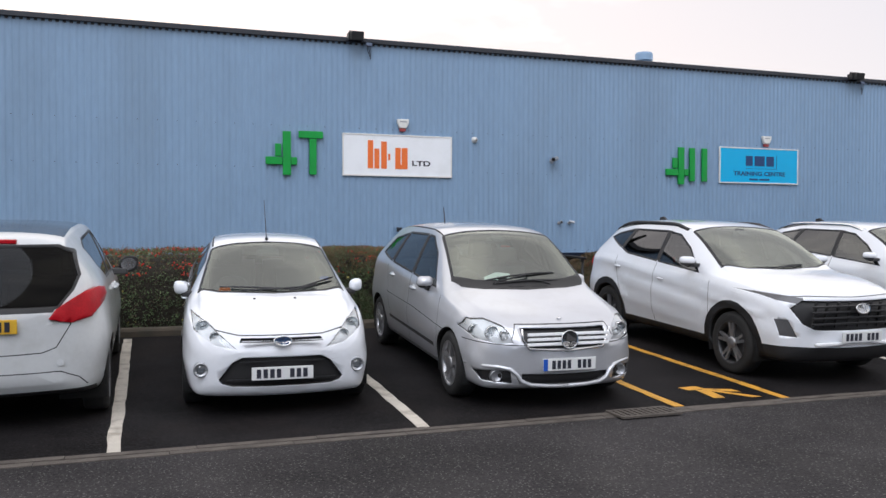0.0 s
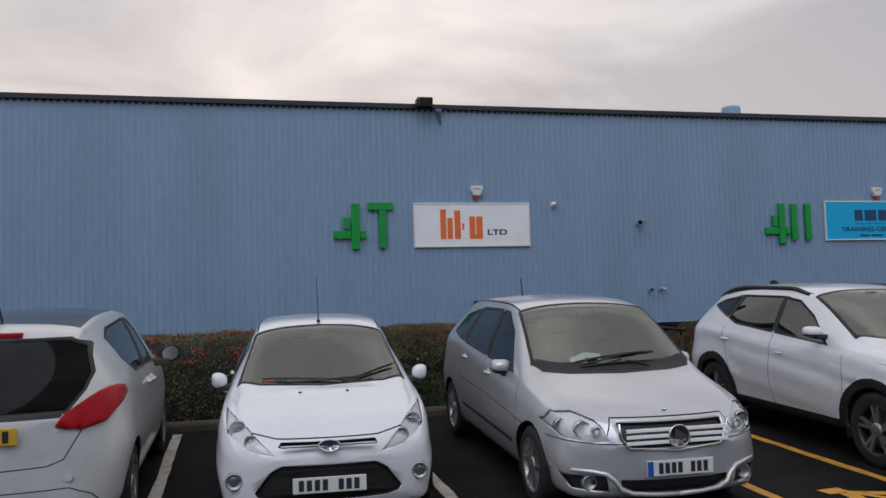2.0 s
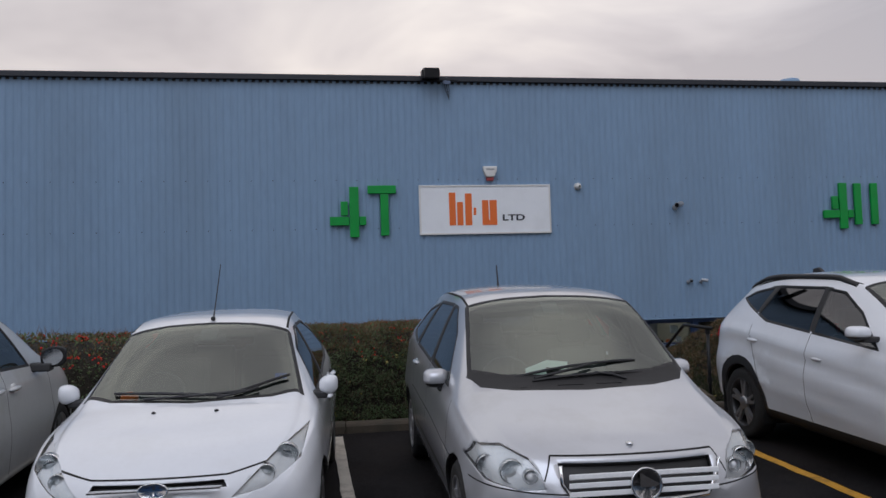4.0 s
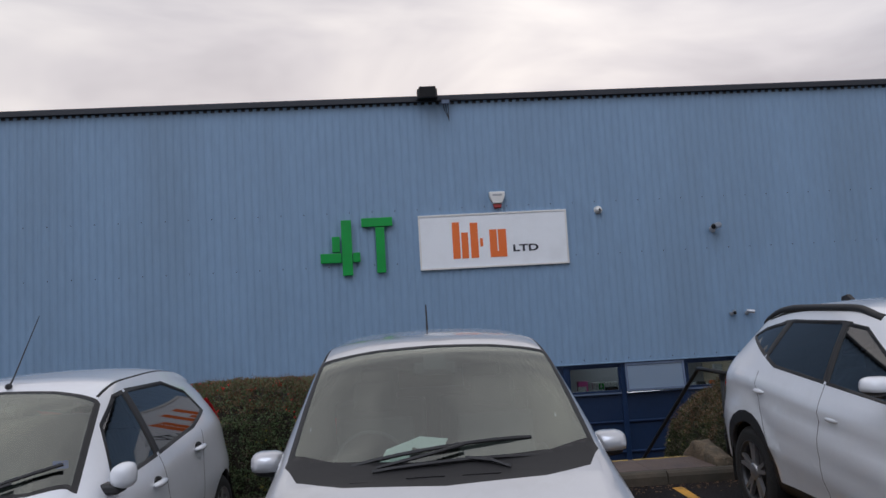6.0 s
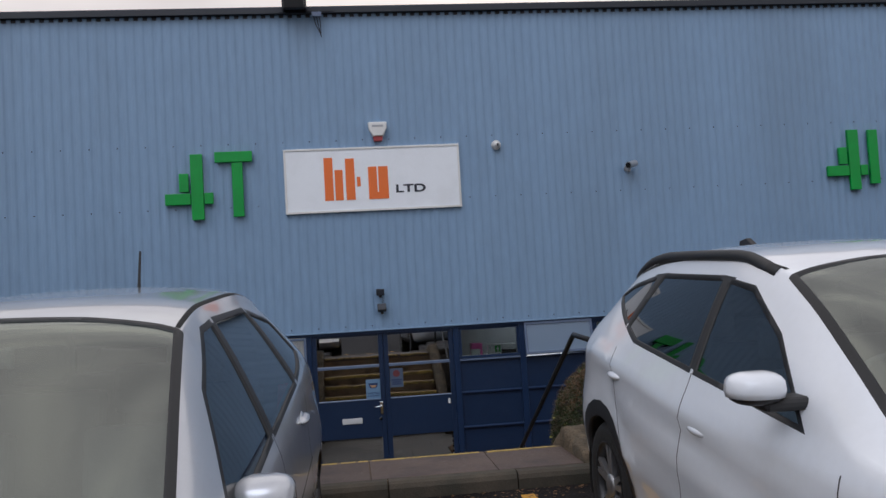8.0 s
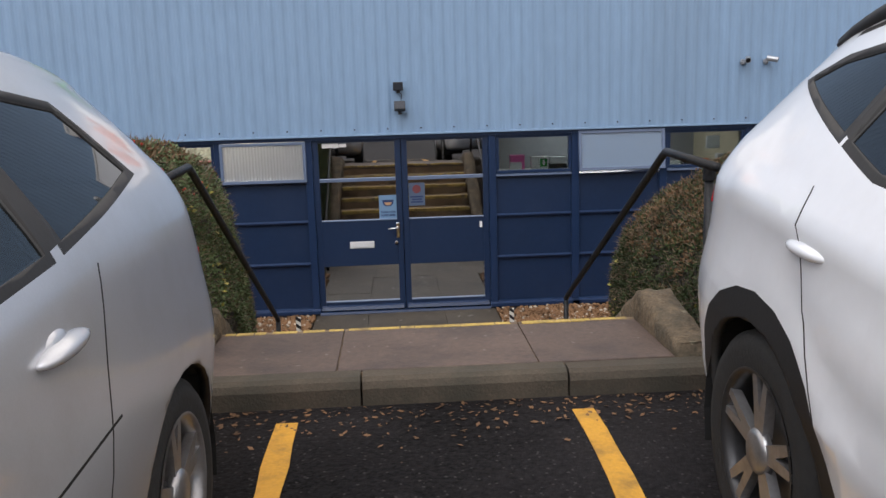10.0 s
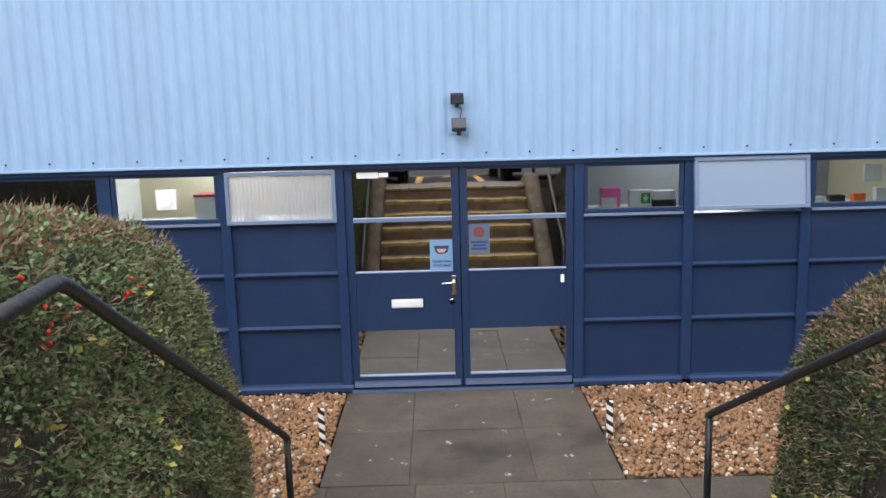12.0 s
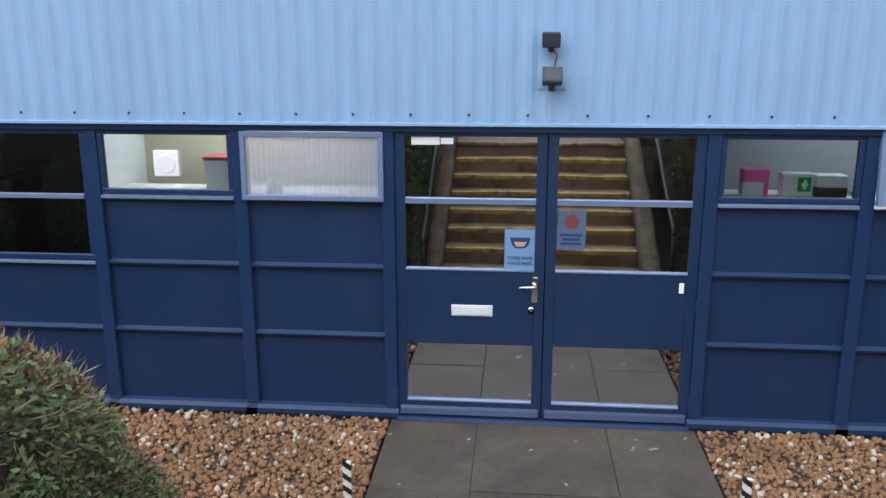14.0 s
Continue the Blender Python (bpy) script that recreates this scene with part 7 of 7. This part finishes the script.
# white sport utility vehicle
TU = dict(pillars=[[(2.38, 1.14), (2.53, 1.15), (2.53, 1.53), (2.38, 1.523)], [(3.2, 1.2), (3.50, 1.29), (3.40, 1.508), (3.2, 1.523)]], L=4.50, W=0.9325, R=0.35, axles=(0.90, 3.58), label="white sport utility car with black arches parked nose out", body_label="white painted bodyshell", paint="paint_white", cladding=True, crease=0.012,
          zb=curve((0, 0.40), (0.04, 0.30), (0.12, 0.25), (0.5, 0.25), (3.6, 0.26), (4.35, 0.32), (4.50, 0.46)),
          w=curve((0, 0.62), (0.02, 0.74), (0.06, 0.81), (0.14, 0.855), (0.3, 0.89), (0.7, 0.925), (1.2, 0.9325), (3.7, 0.9325), (4.25, 0.87), (4.43, 0.77), (4.50, 0.64)),
          zs=curve((0, 0.70), (0.05, 0.80), (0.15, 0.88), (0.4, 0.95), (0.8, 1.01), (1.2, 1.04), (2.4, 1.09), (3.4, 1.16), (4.15, 1.17), (4.4, 1.06), (4.50, 0.90)),
          ws=curve((0, 0.56), (0.02, 0.66), (0.06, 0.74), (0.15, 0.79), (0.4, 0.845), (0.8, 0.875), (1.2, 0.88), (3.2, 0.87), (4.1, 0.79), (4.50, 0.58)),
          zr=curve((0, 0.76), (0.05, 0.86), (0.15, 0.94), (0.4, 1.00), (0.8, 1.06), (1.15, 1.10), (1.5, 1.28), (1.85, 1.46), (2.1, 1.54), (2.5, 1.575), (3.3, 1.565), (3.8, 1.51), (4.15, 1.38), (4.38, 1.15), (4.50, 0.95)),
          wr=curve((0, 0.48), (0.05, 0.62), (0.2, 0.69), (0.8, 0.77), (1.15, 0.77), (1.5, 0.73), (2.1, 0.655), (2.6, 0.64), (3.6, 0.575), (4.1, 0.535), (4.50, 0.46)),
          zt=curve((0, 0.78), (0.05, 0.88), (0.12, 0.955), (0.4, 1.035), (0.8, 1.10), (1.10, 1.14), (1.4, 1.295), (1.75, 1.475), (2.05, 1.59), (2.5, 1.645), (3.0, 1.65), (3.6, 1.61), (4.05, 1.50), (4.36, 1.20), (4.50, 0.97)),
          bow_f=0.26, bow_r=0.16, screen_z=1.09, screen=[(-0.74, 1.30), (-0.5, 1.18), (0, 1.11), (0.5, 1.18), (0.74, 1.30), (0.63, 1.98), (0.3, 2.05), (0, 2.07), (-0.3, 2.05), (-0.63, 1.98)],
          rear_window=[(-0.56, 1.14), (0.56, 1.14), (0.50, 1.46), (-0.50, 1.46)], rear_glass="dark_glass",
          side_windows=[([(1.60, 1.085), (2.42, 1.145), (2.42, 1.497), (2.20, 1.475), (1.90, 1.325)], "side_glass"), ([(2.49, 1.15), (3.18, 1.20), (3.36, 1.25), (3.25, 1.497), (2.49, 1.507)], "dark_glass"),
                        ([(3.42, 1.265), (3.86, 1.375), (3.72, 1.425), (3.34, 1.487)], "dark_glass")],
          side_lines=[[(1.32, 1.0), (1.28, 0.6), (1.36, 0.36)], [(2.45, 1.13), (2.45, 0.6), (2.40, 0.36)], [(3.40, 1.14), (3.32, 0.85), (3.18, 0.60)]],
          side_trim=[[(1.30, 0.20), (3.22, 0.20), (3.22, 0.37), (1.30, 0.37)]], front_trim=[[(-0.9, 0.24), (0.9, 0.24), (0.9, 0.42), (-0.9, 0.42)]],
          roof_lines=[[(0.625, 2.06), (0.61, 2.7), (0.57, 3.8)]],
          front_lines=[[(0, 0.935), (0.5, 0.945), (0.8, 0.93)]],
          front_parts=[("grille", [(-0.62, 0.66), (-0.50, 0.60), (0.50, 0.60), (0.62, 0.66), (0.72, 0.82), (0.60, 0.90), (-0.60, 0.90), (-0.72, 0.82)], "grille!"),
                       ("running_lamp", [(0.58, 0.85), (0.80, 0.895), (0.905, 0.965), (0.86, 0.965), (0.58, 0.925)], "darklamp"),
                       ("headlamp", [(0.66, 0.52), (0.80, 0.53), (0.83, 0.70), (0.74, 0.70)], "darklamp")],
          rear_parts=[("tail_lamp", [(0.60, 0.92), (0.78, 0.95), (0.76, 1.06), (0.60, 1.04)], "red")],
          bulbs=((0.75, 0.65, 0.030), (0.745, 0.575, 0.030)), spokes=(5, True), wheel_mat="alloy", wheel_dark=True, sculpt=suv_side, cowl=1.22, belt=1.10, drive=1, mirror_in=(1.95, 1.50),
          mirror=(0.985, 1.65, 1.20), mirror_size=(0.088, 0.09, 0.052), mirror_cap="paint_white", mirror_mat="black", handles=((2.28, 0.925), (3.33, 0.995)), handle_in=0.02, pale_recess=True)
tu = build_car(TU)


def suv_extras(car, bars, rail_mat, badge):
    for z in bars:
        part("grille_bar", cuboid(-0.60, 0.60, 0.0, 0.03, z, z + 0.022), "trim", car, bevel=0.006)
    for k in range(9):
        x = -0.56 + k * 0.14
        part("grille_rib", prism([(x - 0.012, 0.63), (x + 0.012, 0.63), (x + 0.05, 0.89), (x + 0.026, 0.89)], "y", 0.012 + 0.06 * abs(x), 0.035 + 0.06 * abs(x)), "trim", car)
    roundel(car, 0, -0.03, 0.83, 0.055, ("chrome", "reflector"), -10, 1.7, "oval chrome badge")
    part("skid_plate", cuboid(-0.55, 0.55, -0.012, 0.03, 0.445, 0.475), "reflector", car, bevel=0.008)
    plate(car, badge, -0.045, 0.535, 0.52, 0.111, "plate_white", 0)
    for sg in (1, -1):
        pts = [(sg * (TU["wr"](y) - 0.02), y, TU["zr"](y) + 0.0 + 0.034 * min(1.0, (y - 2.1) / 0.25, (3.95 - y) / 0.3)) for y in np.linspace(2.1, 3.95, 24)]
        part("roof_rail", rod(pts, 0.026, 8), rail_mat, car, smooth=True)
    part("roof_fin", prism([(3.50, 1.61), (3.72, 1.585), (3.70, 1.66), (3.62, 1.675)], "x", -0.018, 0.018), "black", car, bevel=0.006)
    wiper(car, [(-0.45, 1.18, 1.15), (-0.1, 1.13, 1.16), (0.2, 1.16, 1.17)], [(-0.5, 1.27, 1.16), (0.30, 1.18, 1.18)])


suv_extras(tu, (0.66, 0.72, 0.78, 0.84), "trim", 0.0)
tu.matrix_basis = pose(1.87, -11.14, ground_z(-11.14), math.degrees(math.atan(SLOPE)), 0, -0.4) @ Matrix.Scale(1.01, 4)
T2 = dict(TU)
T2.update(label="white crossover car with pale roof rails parked nose out")
su = build_car(T2)
suv_extras(su, (0.68, 0.76, 0.84), "chrome", 0.0)
su.matrix_basis = pose(5.35, -10.5, ground_z(-10.6), math.degrees(math.atan(SLOPE)), 0, 0.0)

# white people carrier, parked nose in
MV = dict(pillars=[[(2.14, 1.085), (2.30, 1.09), (2.30, 1.495), (2.14, 1.49)]], L=4.29, W=0.906, R=0.32, axles=(0.88, 3.52), label="grubby white hatchback with black roof parked nose in", body_label="grubby white bodyshell", paint="paint_dirty_white",
          zb=curve((0, 0.34), (0.04, 0.24), (0.12, 0.20), (0.5, 0.21), (3.6, 0.24), (4.1, 0.28), (4.22, 0.31), (4.29, 0.40)),
          w=curve((0, 0.58), (0.02, 0.70), (0.06, 0.77), (0.14, 0.82), (0.3, 0.855), (0.7, 0.895), (1.2, 0.906), (3.5, 0.906), (3.95, 0.885), (4.15, 0.835), (4.25, 0.75), (4.29, 0.64)),
          zs=curve((0, 0.60), (0.05, 0.70), (0.15, 0.78), (0.4, 0.87), (0.8, 0.95), (1.2, 1.0), (2.4, 1.05), (3.2, 1.12), (3.8, 1.16), (4.1, 1.12), (4.22, 1.02), (4.29, 0.86)),
          ws=curve((0, 0.52), (0.02, 0.62), (0.06, 0.70), (0.15, 0.75), (0.4, 0.80), (0.8, 0.83), (1.2, 0.84), (3.2, 0.835), (3.9, 0.79), (4.15, 0.72), (4.29, 0.56)),
          zr=curve((0, 0.64), (0.05, 0.74), (0.15, 0.83), (0.4, 0.92), (0.8, 1.02), (1.05, 1.08), (1.4, 1.27), (1.75, 1.43), (2.0, 1.50), (2.4, 1.53), (3.1, 1.52), (3.6, 1.475), (3.92, 1.43), (4.10, 1.27), (4.22, 1.07), (4.29, 0.93)),
          wr=curve((0, 0.44), (0.05, 0.57), (0.2, 0.65), (0.8, 0.73), (1.05, 0.74), (1.4, 0.70), (2.0, 0.635), (2.6, 0.62), (3.4, 0.60), (3.9, 0.585), (4.1, 0.60), (4.29, 0.52)),
          zt=curve((0, 0.66), (0.05, 0.76), (0.12, 0.84), (0.4, 0.95), (0.8, 1.06), (1.02, 1.11), (1.3, 1.26), (1.65, 1.44), (1.95, 1.56), (2.4, 1.61), (3.0, 1.61), (3.5, 1.575), (3.92, 1.52), (4.10, 1.31), (4.22, 1.10), (4.29, 0.95)),
          bow_f=0.26, bow_r=0.17, screen_z=1.05, screen=[(-0.70, 1.20), (-0.5, 1.10), (0, 1.04), (0.5, 1.10), (0.70, 1.20), (0.61, 1.88), (0.3, 1.95), (0, 1.97), (-0.3, 1.95), (-0.61, 1.88)],
          roof_panel=[(-0.57, 2.05), (0.57, 2.05), (0.54, 3.70), (-0.54, 3.70)],
          rear_window=[(-0.53, 1.0), (0.53, 1.0), (0.63, 1.13), (0.67, 1.23), (0.62, 1.40), (0.52, 1.45), (-0.52, 1.45), (-0.62, 1.40), (-0.67, 1.23), (-0.63, 1.13)], rear_glass="rear_dark",
          side_windows=[([(1.60, 1.06), (2.18, 1.09), (2.18, 1.485), (2.05, 1.475), (1.80, 1.35)], "side_glass"), ([(2.26, 1.085), (2.98, 1.12), (3.32, 1.26), (3.40, 1.40), (3.2, 1.46), (2.26, 1.49)], "dark_glass")],
          side_lines=[[(1.2, 0.98), (1.16, 0.6), (1.25, 0.32)], [(2.22, 1.08), (2.22, 0.6), (2.18, 0.3)], [(3.1, 1.05), (3.05, 0.75), (2.98, 0.5)]],
          rear_lines=[[(0.70, 1.08), (0.62, 0.85), (0.52, 0.68), (0.42, 0.645), (0, 0.635)], [(0, 0.49), (0.55, 0.49), (0.68, 0.43), (0.74, 0.36)]],
          rear_trim=[[(-0.50, 0.955), (0.50, 0.955), (0.54, 1.02), (-0.54, 1.02)], [(-0.8, 0.2), (0.8, 0.2), (0.8, 0.335), (-0.8, 0.335)]],
          front_parts=[("headlamp", [(0.46, 0.70), (0.70, 0.74), (0.80, 0.88), (0.62, 0.84)], "lamp"), ("grille", [(-0.40, 0.42), (0.40, 0.42), (0.44, 0.66), (-0.44, 0.66)], "grille!")],
          rear_parts=[("tail_lamp", [(0.47, 0.905), (0.62, 0.865), (0.76, 0.90), (0.84, 1.0), (0.86, 1.08), (0.80, 1.115), (0.72, 1.10), (0.60, 1.03), (0.52, 0.975)], "red")],
          bulbs=((0.66, 0.78, 0.05),), spokes=(5, True), wheel_mat="alloy", cowl=1.12, belt=1.05, drive=1, mirror_in=(1.85, 1.45),
          mirror=(1.0, 1.50, 1.10), mirror_size=(0.10, 0.085, 0.085), mirror_mat="black", handles=((2.08, 0.93), (2.42, 0.95)), handle_in=0.016, pale_recess=True)
mv = build_car(MV)
part("high_brake_lamp", cuboid(-0.22, 0.22, 3.93, 3.99, 1.475, 1.51), "red_lens", mv, "red high-level brake lamp", bevel=0.008)
part("chrome_strip", rod([(-0.52, 4.215, 0.945), (0, 4.285, 0.95), (0.52, 4.215, 0.945)], 0.012, 6), "chrome", mv, smooth=True)
roundel(mv, 0, 4.265, 1.04, 0.062, ("chrome", "grey_metal"), 180, 1.0, "round chrome badge")
plate(mv, 0, 4.312, 0.865, 0.52, 0.111, "plate_yellow", 0, rear=True)
for x in (-0.55, 0.55):
    part("parking_sensor", lathe([(0.0, 0.026), (0.012, 0.026), (0.012, 0.0)], 16, axis="y", at=(x, 4.225, 0.56)), "paint_dirty_white", mv)
part("aerial", rod([(0, 3.60, 1.575), (0, 3.62, 1.60), (0, 3.84, 1.93)], [0.012, 0.006, 0.004], 6), "black", mv)
mv.matrix_basis = pose(-6.45, -6.40, ground_z(-6.40), -math.degrees(math.atan(SLOPE)), 0, 180) @ Matrix.Scale(1.02, 4)
